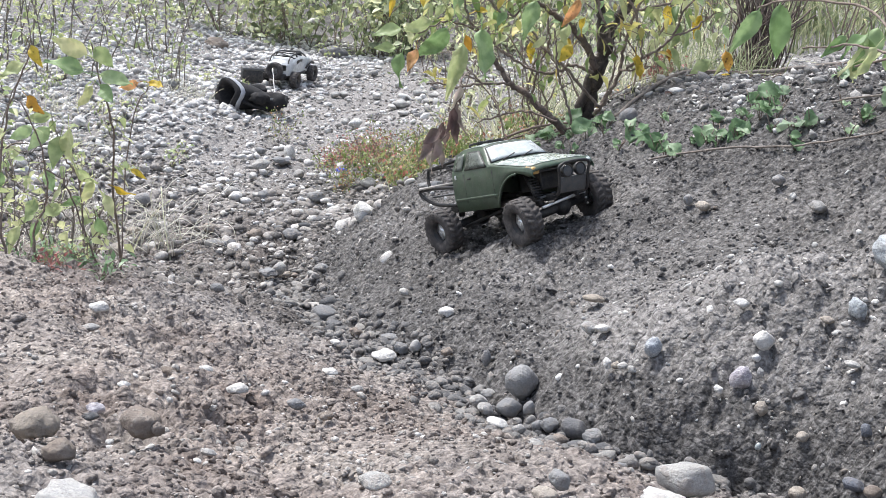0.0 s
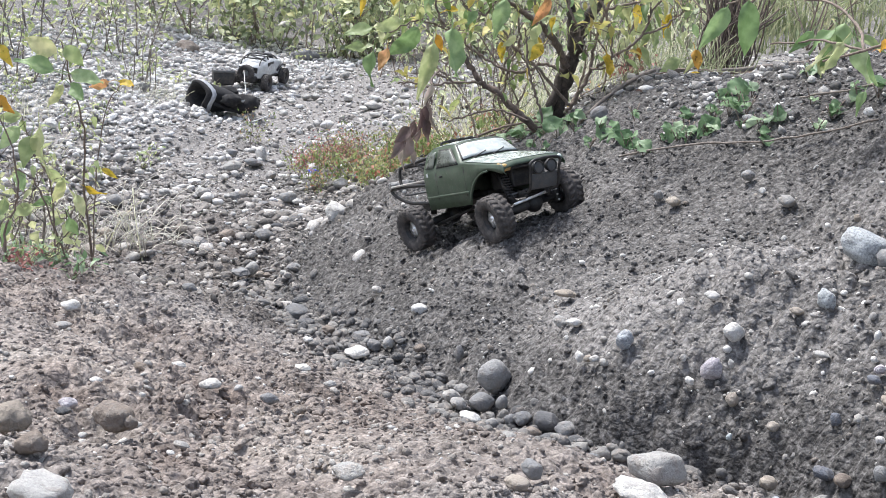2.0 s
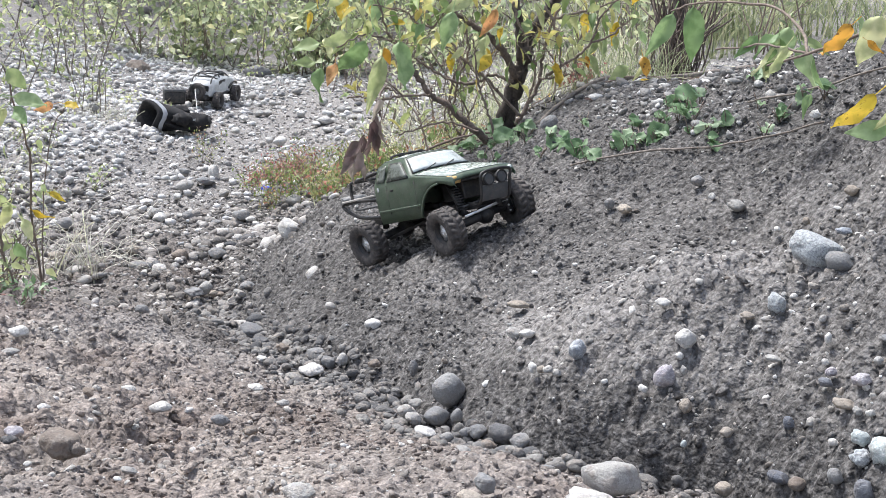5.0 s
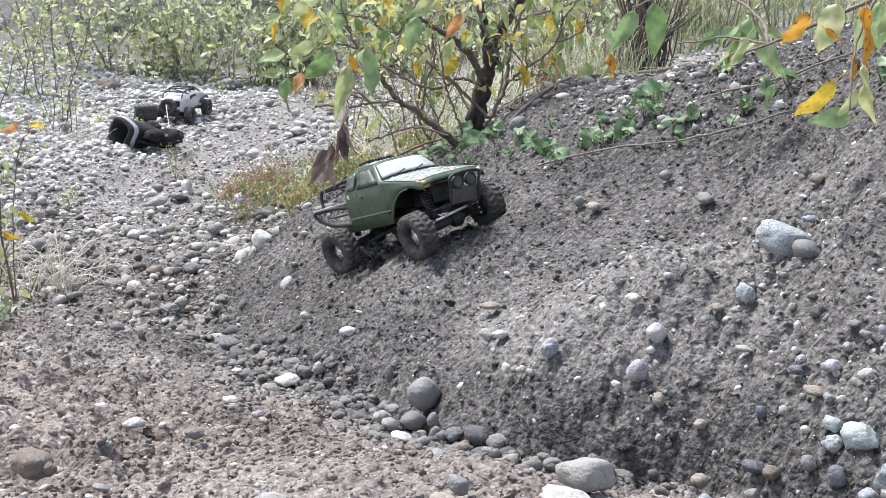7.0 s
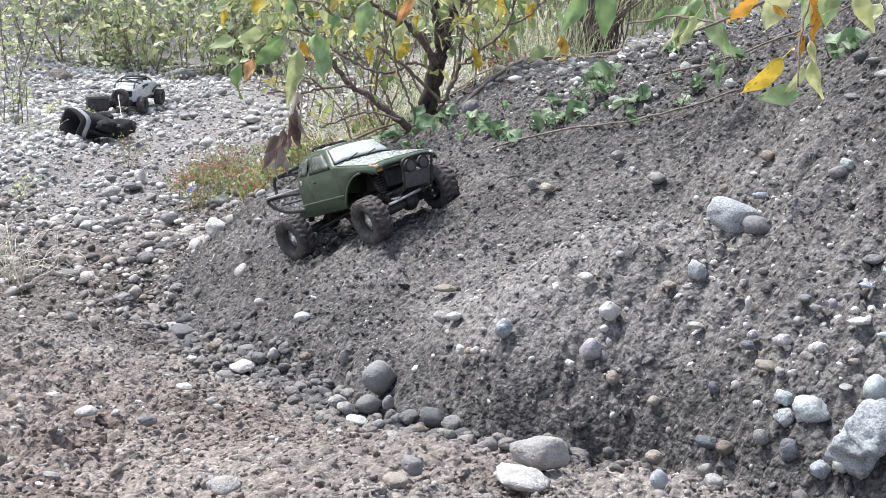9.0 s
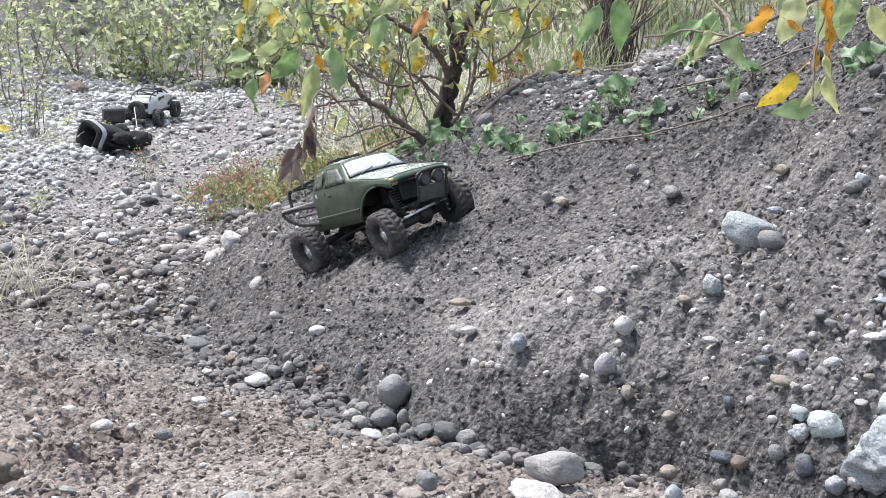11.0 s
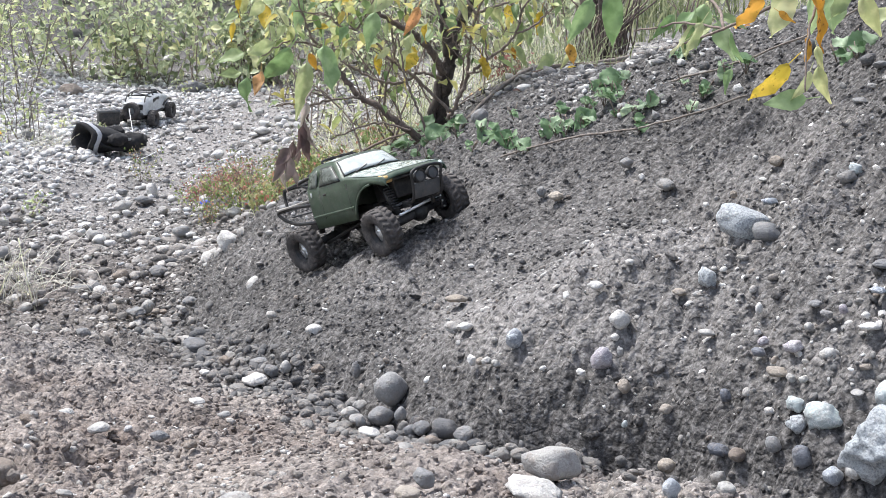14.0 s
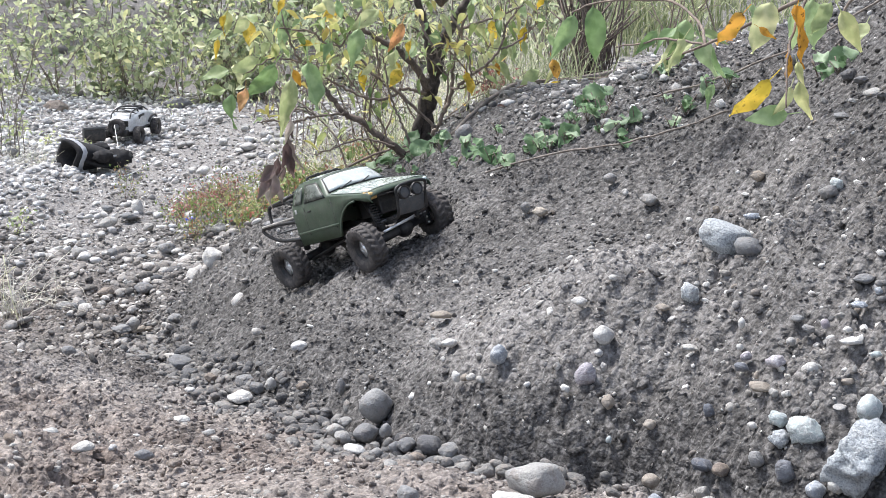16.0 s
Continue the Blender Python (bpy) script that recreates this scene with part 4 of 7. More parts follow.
def wheel(parent, name, place, side, r=0.064, w=0.047, rim=CHROME, steer=0.0, lugs=22):
    """A wheel: lugged tyre, dished rim with spokes and nuts; side -1 shows its face to -y."""
    hub = new(name)
    hub.empty_display_size = 0.02
    hub.parent = parent
    hub.matrix_local = pose(*place, 0, 0, steer + (0 if side < 0 else 180))
    bm = bmesh.new()
    h = w / 2
    rr = r * 0.48
    lathe(bm, [(rr, -h * 0.78), (r * 0.72, -h), (r * 0.88, -h * 0.97), (r * 0.955, -h * 0.8), (r * 0.965, 0), (r * 0.955, h * 0.8), (r * 0.88, h * 0.97), (r * 0.72, h), (rr, h * 0.78)], 36, closed=True)
    for k in range(lugs):
        for s in (-1, 1):
            a = 2 * math.pi * (k + (0.5 if s > 0 else 0)) / lugs
            m = Matrix.Rotation(-a, 4, "Y") @ Matrix.Translation((r * 0.955, s * h * 0.5, 0)) @ Matrix.Rotation(s * 0.45, 4, "X")
            box(bm, (r * 0.036, h * 0.78, r * 0.17), m)
            m = Matrix.Rotation(-a, 4, "Y") @ Matrix.Translation((r * 0.87, s * h * 0.93, 0)) @ Matrix.Rotation(-s * 0.5, 4, "Z")
            box(bm, (r * 0.12, h * 0.05, r * 0.09), m)
    part("tyre", bm, RUBBER, hub, "black rubber tyre caked with dust")
    bm = bmesh.new()
    lathe(bm, [(rr * 1.02, -h * 0.8), (rr * 1.04, -h * 0.7), (rr * 0.9, -h * 0.62), (rr * 0.84, -h * 0.1), (rr * 0.84, h * 0.6), (rr * 1.0, h * 0.75)], 30)
    part("rim", bm, BLACK, hub, "black wheel barrel")
    bm = bmesh.new()
    lathe(bm, [(0.0001, -h * 0.46), (rr * 0.22, -h * 0.46), (rr * 0.3, -h * 0.40), (rr * 0.34, -h * 0.24), (rr * 0.72, -h * 0.26), (rr * 0.76, h * 0.1), (0.0001, h * 0.1)], 18)
    for k in range(6):
        a = 2 * math.pi * k / 6
        m = Matrix.Rotation(a, 4, "Y") @ Matrix.Translation((rr * 0.52, -h * 0.2, 0)) @ Matrix.Rotation(0.2, 4, "Z")
        box(bm, (rr * 0.66, h * 0.2, rr * 0.24), m, 0.0008)
        m = Matrix.Rotation(a + 0.5, 4, "Y") @ Matrix.Translation((rr * 0.18, -h * 0.46, 0))
        box(bm, (rr * 0.09, h * 0.14, rr * 0.09), m)
    part("spokes", bm, rim, hub, "bright metal spokes with hub bolts")
    return hub


def loft(sections):
    """A skin through sections of equal count of points."""
    bm = bmesh.new()
    rings = [[bm.verts.new(p) for p in s] for s in sections]
    for a, b in zip(rings[:-1], rings[1:]):
        for k in range(len(a) - 1):
            bm.faces.new((a[k], b[k], b[k + 1], a[k + 1]))
    return bm, rings


def cab_section(x):
    """Half widths and heights of the truck's shell at a station x."""
    roof = 0.182 - 0.3 * max(0, -0.085 - x) - 0.05 * abs(x + 0.035)
    screen = 0.180 - 1.02 * (x - 0.010)
    hood = 0.134 - 0.14 * max(0, x - 0.056) - 1.3 * max(0, x - 0.214)
    top = max(hood, min(roof, screen)) if x < 0.09 else hood
    belt = min(0.126, top - 0.006)
    lift = max(0.0, top - 0.134) / 0.046
    waist = 0.1045 - 0.30 * max(0, x - 0.195)
    arch = 0.089**2 - (x - 0.163) ** 2
    low = 0.024
    if arch > 0:
        low = max(low, 0.010 + math.sqrt(arch))
    if x > 0.163:
        low = max(low, 0.088)
    low = min(low, belt - 0.012)
    edge = waist - 0.006 - 0.020 * lift
    half = [(waist - 0.005, low), (waist, low + (belt - low) * 0.35), (waist, low + (belt - low) * 0.75), (waist - 0.003, belt), (edge + 0.003, top - 0.012 * lift - 0.003), (edge - 0.005, top - 0.001), (edge * 0.6, top + 0.003), (0, top + 0.004)]
    right = [(x, -y, z) for y, z in half]
    left = [(x, y, z) for y, z in half[-2::-1]]
    return right + left


def green_truck():
    t = thing("toy_truck", "olive green radio-controlled pickup truck climbing the dirt bank", "toy truck", m=pose(-0.1814, 3.680, 0.3056, 6.88, -17.16, -51.04))
    flex = pose(0, 0, 0, 8.4, 0, 0)
    xs = [-0.110, -0.108, -0.1, -0.085, -0.06, -0.035, -0.01, 0.0, 0.006, 0.012, 0.02, 0.032, 0.044, 0.052, 0.058, 0.066, 0.074, 0.08, 0.086, 0.094, 0.104, 0.115, 0.13, 0.145, 0.16, 0.172, 0.185, 0.198, 0.207, 0.213, 0.218, 0.222]
    bm, rings = loft([cab_section(x) for x in xs])
    bm.faces.new(rings[0])
    body = part("shell", bm, BODY_GREEN, t, "olive green moulded truck shell with scuffs")
    sol = body.modifiers.new("thick", "SOLIDIFY")
    sol.thickness, sol.offset = 0.0022, -1

    def patch(name, pts, mat, label, proud=0.0015, cuts=4):
        bm = bmesh.new()
        q = [Vector(p) for p in pts]
        n = (q[1] - q[0]).cross(q[3] - q[0]).normalized() * proud
        grid = [[bm.verts.new(q[0].lerp(q[1], i / cuts).lerp(q[3].lerp(q[2], i / cuts), j / cuts) + n) for i in range(cuts + 1)] for j in range(cuts + 1)]
        for j in range(cuts):
            for i in range(cuts):
                bm.faces.new((grid[j][i], grid[j][i + 1], grid[j + 1][i + 1], grid[j + 1][i]))
        ob = part(name, bm, mat, t, label)
        s = ob.modifiers.new("thick", "SOLIDIFY")
        s.thickness, s.offset = 0.001, 0
        return ob

    def skin(name, stations, reach, mat, label, side=0, rise=0.0009):
        """A panel that follows the shell's top between stations; reach: its share of the half width."""
        rows = []
        for x in stations:
            sec = [Vector(p) for p in cab_section(x)]
            top = sec[5:10]
            if side:
                top = [top[0].lerp(top[2], f) for f in (0.08, 0.28, 0.48, 0.68)]
            mid = sec[7]
            rows.append([mid + (p - mid) * reach + Vector((0.7 * rise if name.startswith("windscreen") else 0, 0, rise)) for p in top])
        sm, _ = loft(rows)
        ob = part(name, sm, mat, t, label)
        s = ob.modifiers.new("thick", "SOLIDIFY")
        s.thickness, s.offset = 0.0008, 1
        return ob

    skin("windscreen_seal", [0.0135, 0.020, 0.032, 0.044, 0.0535], 0.985, BLACK, "thin black windscreen seal", rise=0.0006)
    skin("windscreen", [0.016, 0.022, 0.032, 0.044, 0.051], 0.94, GLASS_SKY, "scuffed windscreen panel with pale sky reflection painted in", rise=0.0016)
    skin("roof_panel", [-0.098, -0.085, -0.06, -0.035, -0.01, 0.004], 0.985, BODY_SHEEN, "scuffed green roof skin with pale sky sheen painted in")
    skin("hood_panel", [0.066, 0.08, 0.1, 0.13, 0.16, 0.185, 0.204, 0.211], 1.035, BODY_SHEEN, "scuffed green hood skin with pale sky sheen painted in")
    skin("hood_sticker", [0.178, 0.188, 0.198, 0.206], 1.0, STICKER, "pale worn sticker on the hood", side=1, rise=0.0022)
    for y0, y1 in ((-0.055, -0.008), (0.004, 0.05)):
        bm = bmesh.new()
        tube(bm, [(0.060, y0, 0.1395), (0.046, y1, 0.152)], 0.0013, 6)
        bmesh.ops.create_icosphere(bm, subdivisions=2, radius=0.0036, matrix=Matrix.Translation((0.062, y0, 0.1395)))
        part("wiper", bm, BLACK, t, "thin black wiper")
    for s in (-1, 1):
        order = (lambda a: a) if s < 0 else (lambda a: [a[1], a[0], a[3], a[2]])
        patch("window_seal", order([(-0.053, s * 0.1012, 0.128), (0.047, s * 0.1012, 0.128), (0.006, s * 0.0860, 0.172), (-0.047, s * 0.0860, 0.173)]), BLACK, "thin black window seal", 0.0002)
        patch("side_window", order([(-0.049, s * 0.1010, 0.130), (0.040, s * 0.1010, 0.130), (0.004, s * 0.0872, 0.169), (-0.044, s * 0.0870, 0.170)]), WINDOW_DARK, "dull olive side window", 0.0012)
        patch("rear_window", order([(-0.100, s * 0.1010, 0.130), (-0.064, s * 0.1010, 0.130), (-0.060, s * 0.0868, 0.170), (-0.092, s * 0.0875, 0.166)]), WINDOW_DARK, "dull olive rear quarter window", 0.0008)
        bm = bmesh.new()
        box(bm, (0.026, 0.032, 0.019), pose(0.203, s * 0.0800, 0.1030, 0, 18, s * -20), 0.005)
        part("headlight", bm, AMBER if s < 0 else STICKER, t, "amber headlight lens" if s < 0 else "dull pale headlight lens")
        bm = bmesh.new()
        box(bm, (0.185, 0.004, 0.006), pose(-0.014, s * 0.1040, 0.056), 0.0015)
        part("side_moulding", bm, BODY_GREEN, t)
        bm = bmesh.new()
        box(bm, (0.014, 0.003, 0.005), pose(-0.034, s * 0.1046, 0.106), 0.001)
        part("door_handle", bm, BLACK, t)
        bm = bmesh.new()
        box(bm, (0.007, 0.002, 0.011), pose(-0.094, s * 0.1042, 0.114), 0.0008)
        part("marker_sticker", bm, WHITE, t, "small white chip of a sticker")
        for px in (0.068, -0.056):
            bm = bmesh.new()
            box(bm, (0.0014, 0.0012, 0.074), pose(px, s * 0.1040, 0.084))
            part("door_seam", bm, BLACK, t)
        # fender lip round the wheel arch
        bm = bmesh.new()
        tube(bm, [(0.163 + 0.0895 * math.cos(a), s * 0.1035, 0.010 + 0.0895 * math.sin(a)) for a in (math.radians(168 - 10 * k) for k in range(9))], 0.0028, 6)
        part("fender_lip", bm, BODY_GREEN, t)
    bm = bmesh.new()
    box(bm, (0.01, 0.13, 0.014), pose(0.206, 0, 0.100), 0.002)
    for k in range(2):
        box(bm, (0.012, 0.12, 0.003), pose(0.208, 0, 0.096 + k * 0.006))
    part("grille", bm, BLACK, t, "black front grille")
    # bumper hoop with plate and lamps
    bm = bmesh.new()
    tube(bm, bent([(0.19, -0.036, 0.03), (0.240, -0.044, 0.034), (0.257, -0.044, 0.075), (0.266, -0.040, 0.104), (0.266, 0.040, 0.104), (0.257, 0.044, 0.075), (0.240, 0.044, 0.034), (0.19, 0.036, 0.03)], 30), 0.0038, 8)
    part("bumper", bm, BLACK, t, "black tube bumper")
    bm = bmesh.new()
    box(bm, (0.004, 0.084, 0.040), pose(0.2465, 0, 0.054, 0, 22, 0), 0.0015)
    part("skid_plate", bm, PLATE, t, "grey bumper plate")
    for y in (-0.020, 0.020):
        bm = bmesh.new()
        lathe(bm, [(0.0001, -0.010), (0.011, -0.010), (0.0165, 0.002), (0.0165, 0.008), (0.014, 0.009), (0.013, 0.006), (0.0001, 0.006)], 20, pose(0.255, y, 0.087, 0, -18, -90))
        lamp = part("spot_lamp", bm, BLACK, t, "round black spot lamp")
        bm = bmesh.new()
        lathe(bm, [(0.0001, 0.0085), (0.008, 0.008), (0.0128, 0.0065)], 18, pose(0.255, y, 0.087, 0, -18, -90))
        part("lamp_lens", bm, PLATE, lamp, "grey lamp lens")
    # chassis
    bm = bmesh.new()
    for s in (-1, 1):
        box(bm, (0.45, 0.008, 0.018), pose(-0.01, s * 0.038, 0.030), 0.002)
    box(bm, (0.08, 0.068, 0.04), pose(0.02, 0, 0.032), 0.004)
    # added black block stands in for shade inside the front wheel arches
    box(bm, (0.09, 0.09, 0.045), pose(0.14, 0, 0.072), 0.004)
    box(bm, (0.06, 0.05, 0.04), pose(-0.08, 0, 0.036), 0.004)
    part("chassis", bm, BLACK, t, "black chassis rails, gearbox and added dark block under the hood")
    for x in (-0.175, 0.175):
        bm = bmesh.new()
        tube(bm, [(x, -0.09, 0), (x, 0.09, 0)], 0.011, 12)
        bmesh.ops.create_icosphere(bm, subdivisions=2, radius=0.024, matrix=Matrix.Translation((x, 0.012, 0)))
        for s in (-1, 1):
            box(bm, (0.028, 0.018, 0.040), pose(x, s * 0.086, 0), 0.004)
        bmesh.ops.transform(bm, matrix=flex, verts=bm.verts)
        part("axle", bm, BLACK, t, "black axle with differential")
        for s in (-1, 1):
            bm = bmesh.new()
            tube(bm, [(x + 0.01, s * 0.056, 0.012), (x - math.copysign(0.03, x), s * 0.058, 0.095)], 0.0085, 10)
            for k in range(9):
                f = k / 9
                lathe(bm, [(0.009, -0.0018), (0.012, 0), (0.009, 0.0018)], 10, Matrix.Translation((x + 0.01 - math.copysign(0.028, x) * f * 0.7, s * 0.057, 0.026 + 0.06 * f)) @ pose(0, 0, 0, 90, 0, 0))
            part("shock_absorber", bm, BLACK, t, "black coil-over shock absorber")
            bm = bmesh.new()
            for dy, dz in ((0, 0.014), (0.0, -0.014), (0, 0)):
                bmesh.ops.create_icosphere(bm, subdivisions=1, radius=0.0032, matrix=flex @ Matrix.Translation((x + 0.016, s * (0.080 + dy), dz)))
            part("knuckle_bolts", bm, CHROME, t, "bright knuckle bolts")
    bm = bmesh.new()
    tube(bm, [(0.2014, -0.066, 0.018), (0.2014, 0.066, 0.018)], 0.0036, 10)
    bmesh.ops.transform(bm, matrix=flex, verts=bm.verts)
    part("tie_rod", bm, CHROME, t, "bright steering tie rod")
    bm = bmesh.new()
    tube(bm, [(0.192, -0.062, 0.032), (0.168, 0.03, 0.040)], 0.0032, 8)
    part("drag_link", bm, PLATE, t, "grey steering link")
    for s in (-1, 1):
        for sx in (1, -1):
            bm = bmesh.new()
            tube(bm, [(sx * 0.162, s * 0.05, -0.010 + s * 0.008), (0.0, s * 0.03, 0.016)], 0.0045, 8)
            part("suspension_link", bm, BLACK, t)
    # open bed of tubes with a pale deck
    bm = bmesh.new()
    box(bm, (0.17, 0.12, 0.005), pose(-0.20, 0, 0.072), 0.002)
    part("bed_deck", bm, PLATE, t, "grey bed panel")
    for s in (-1, 1):
        bm = bmesh.new()
        tube(bm, bent([(-0.108, s * 0.088, 0.088), (-0.20, s * 0.084, 0.094), (-0.305, s * 0.074, 0.096), (-0.318, s * 0.072, 0.082), (-0.25, s * 0.072, 0.052), (-0.12, s * 0.086, 0.042)], 22), 0.0048, 8)
        part("bed_rail", bm, BLACK, t, "black tube bed rail")
        bm = bmesh.new()
        tube(bm, [(-0.112, s * 0.070, 0.160), (-0.275, s * 0.064, 0.146)], 0.0042, 8)
        tube(bm, bent([(-0.275, s * 0.064, 0.146), (-0.280, s * 0.066, 0.12), (-0.272, s * 0.070, 0.096)], 8), 0.0045, 8)
        tube(bm, [(-0.115, s * 0.072, 0.12), (-0.20, s * 0.066, 0.152)], 0.0036, 8)
        part("cage_tube", bm, BLACK, t, "black tube of the bed cage")
        bm = bmesh.new()
        box(bm, (0.175, 0.010, 0.006), pose(-0.212, s * 0.080, 0.1005, 0, -1, s * -3.5), 0.002)
        part("bed_side", bm, PALE_TAN, t, "pale dusty bed side strip")
    bm = bmesh.new()
    tube(bm, [(-0.310, -0.073, 0.094), (-0.310, 0.073, 0.094)], 0.0045, 8)
    part("rear_bar", bm, BLACK, t, "black tube cross bar")
    bm = bmesh.new()
    tube(bm, [(-0.276, -0.064, 0.146), (-0.276, 0.064, 0.146)], 0.0042, 8)
    part("cage_bar", bm, BLACK, t, "black tube cross bar")
    bm = bmesh.new()
    tube(bm, bent([(-0.075, -0.05, 0.180), (-0.078, -0.048, 0.191), (-0.078, 0.048, 0.191), (-0.075, 0.05, 0.180)], 12), 0.003, 8)
    for y in (-0.02, 0.012, 0.04):
        box(bm, (0.012, 0.014, 0.010), pose(-0.078, y, 0.191), 0.002)
    part("roof_light_bar", bm, BLACK, t, "black roof light bar")
    for px, s, steer in ((0.175, -1, -6), (-0.175, -1, 0), (0.175, 1, -6), (-0.175, 1, 0)):
        hub = wheel(t, "wheel", (0, 0, 0), s, r=0.060, w=0.048)
        hub.matrix_local = flex @ pose(px, s * 0.114, 0, 0, 0, steer + (0 if s < 0 else 180))
    return t


green_truck()


# ---- white trail truck, bag and litter on the flat ground ----
SHELL_WHITE = paint_material("white_shell", (0.62, 0.63, 0.63), 0.35, dirt=0.3)
CLOTH = paint_material("black_cloth", (0.014, 0.014, 0.016), 0.9, dirt=0.12, scuff=0.0)
TRIM = paint_material("grey_reflective_trim", (0.42, 0.43, 0.46), 0.45, dirt=0.15)
GREY_RIM = paint_material("grey_rim", (0.28, 0.28, 0.28), 0.4, dirt=0.3)


def white_truck():
    x, y = -1.685, 8.14
    t = thing("toy_trail_truck", "white radio-controlled trail truck with black roll cage and rear spare wheel", "toy truck", m=pose(x, y, float(ground_form(x, y)[0]) + 0.058, 0, -3, 80) @ Matrix.Scale(0.93, 4))
    bm, rings = loft([[(px, -w, z0), (px, -w, z1), (px, -w * 0.92, z2), (px, 0, z2 + 0.004), (px, w * 0.92, z2), (px, w, z1), (px, w, z0)] for px, w, z0, z1, z2 in ((-0.19, 0.066, 0.015, 0.06, 0.075), (-0.12, 0.08, 0.005, 0.075, 0.098), (-0.03, 0.084, 0.0, 0.085, 0.108), (0.06, 0.082, 0.005, 0.08, 0.10), (0.15, 0.076, 0.01, 0.065, 0.082), (0.21, 0.064, 0.015, 0.05, 0.062))])
    bm.faces.new(rings[0]), bm.faces.new(rings[-1][::-1])
    part("shell", bm, SHELL_WHITE, t, "white moulded shell")
    bm = bmesh.new()
    for s in (-1, 1):
        tube(bm, bent([(-0.17, s * 0.06, 0.07), (-0.12, s * 0.058, 0.118), (0.03, s * 0.058, 0.125), (0.12, s * 0.062, 0.09)], 16), 0.004, 8)
        tube(bm, [(-0.04, s * 0.058, 0.124), (-0.04, s * 0.08, 0.085)], 0.004, 8)
        tube(bm, [(-0.12, s * 0.058, 0.118), (-0.04, s * 0.08, 0.088)], 0.0035, 8)
    for px, pz in ((-0.12, 0.118), (-0.04, 0.125), (0.03, 0.125), (-0.16, 0.08)):
        tube(bm, [(px, -0.056, pz), (px, 0.056, pz)], 0.004, 8)
    tube(bm, [(-0.12, -0.055, 0.119), (-0.04, 0.056, 0.125)], 0.0035, 8)
    part("roll_cage", bm, BLACK, t, "black tube roll cage")
    for s in (-1, 1):
        bm = bmesh.new()
        box(bm, (0.085, 0.004, 0.030), pose(-0.035, s * 0.0815, 0.078, s * -8, 0, 0), 0.001)
        part("side_window", bm, BLACK, t, "dark side window")
        bm = bmesh.new()
        box(bm, (0.10, 0.012, 0.012), pose(0.0, s * 0.087, 0.012), 0.003)
        part("side_step", bm, BLACK, t, "black side step")
        bm = bmesh.new()
        tube(bm, bent([(0.065 + 0.0, s * 0.086, 0.03), (0.10, s * 0.09, 0.052), (0.14, s * 0.092, 0.058), (0.19, s * 0.088, 0.045)], 12), 0.006, 8)
        part("fender_flare", bm, BLACK, t, "black fender flare")
    bm = bmesh.new()
    box(bm, (0.006, 0.12, 0.055), pose(-0.188, 0, 0.05, 0, -8, 0), 0.004)
    part("tailgate", bm, BLACK, t, "dark tailgate panel")
    bm = bmesh.new()
    box(bm, (0.004, 0.11, 0.045), pose(0.062, 0, 0.112, 0, -38, 0), 0.002)
    part("windscreen", bm, PLATE, t, "dark windscreen")
    bm = bmesh.new()
    box(bm, (0.10, 0.085, 0.006), pose(-0.02, 0, 0.117), 0.002)
    part("roof_panel", bm, SHELL_WHITE, t, "pale cage roof panel")
    bm = bmesh.new()
    box(bm, (0.36, 0.07, 0.03), pose(0, 0, -0.005), 0.006)
    box(bm, (0.06, 0.12, 0.03), pose(-0.2, 0.0, 0.01), 0.006)
    part("chassis", bm, BLACK, t, "black chassis and rear bumper")
    for px in (-0.14, 0.14):
        bm = bmesh.new()
        tube(bm, [(px, -0.085, -0.012), (px, 0.085, -0.012)], 0.01, 10)
        part("axle", bm, BLACK, t)
    for px in (-0.14, 0.14):
        for s in (-1, 1):
            wheel(t, "wheel", (px, s * 0.10, -0.012), s, 0.05, 0.042, GREY_RIM, lugs=18)
    spare = wheel(t, "spare_wheel", (-0.222, 0.03, 0.06), -1, 0.05, 0.04, GREY_RIM, lugs=18)
    spare.matrix_local = pose(-0.222, 0.0, 0.045, 0, 0, -90)
    return t


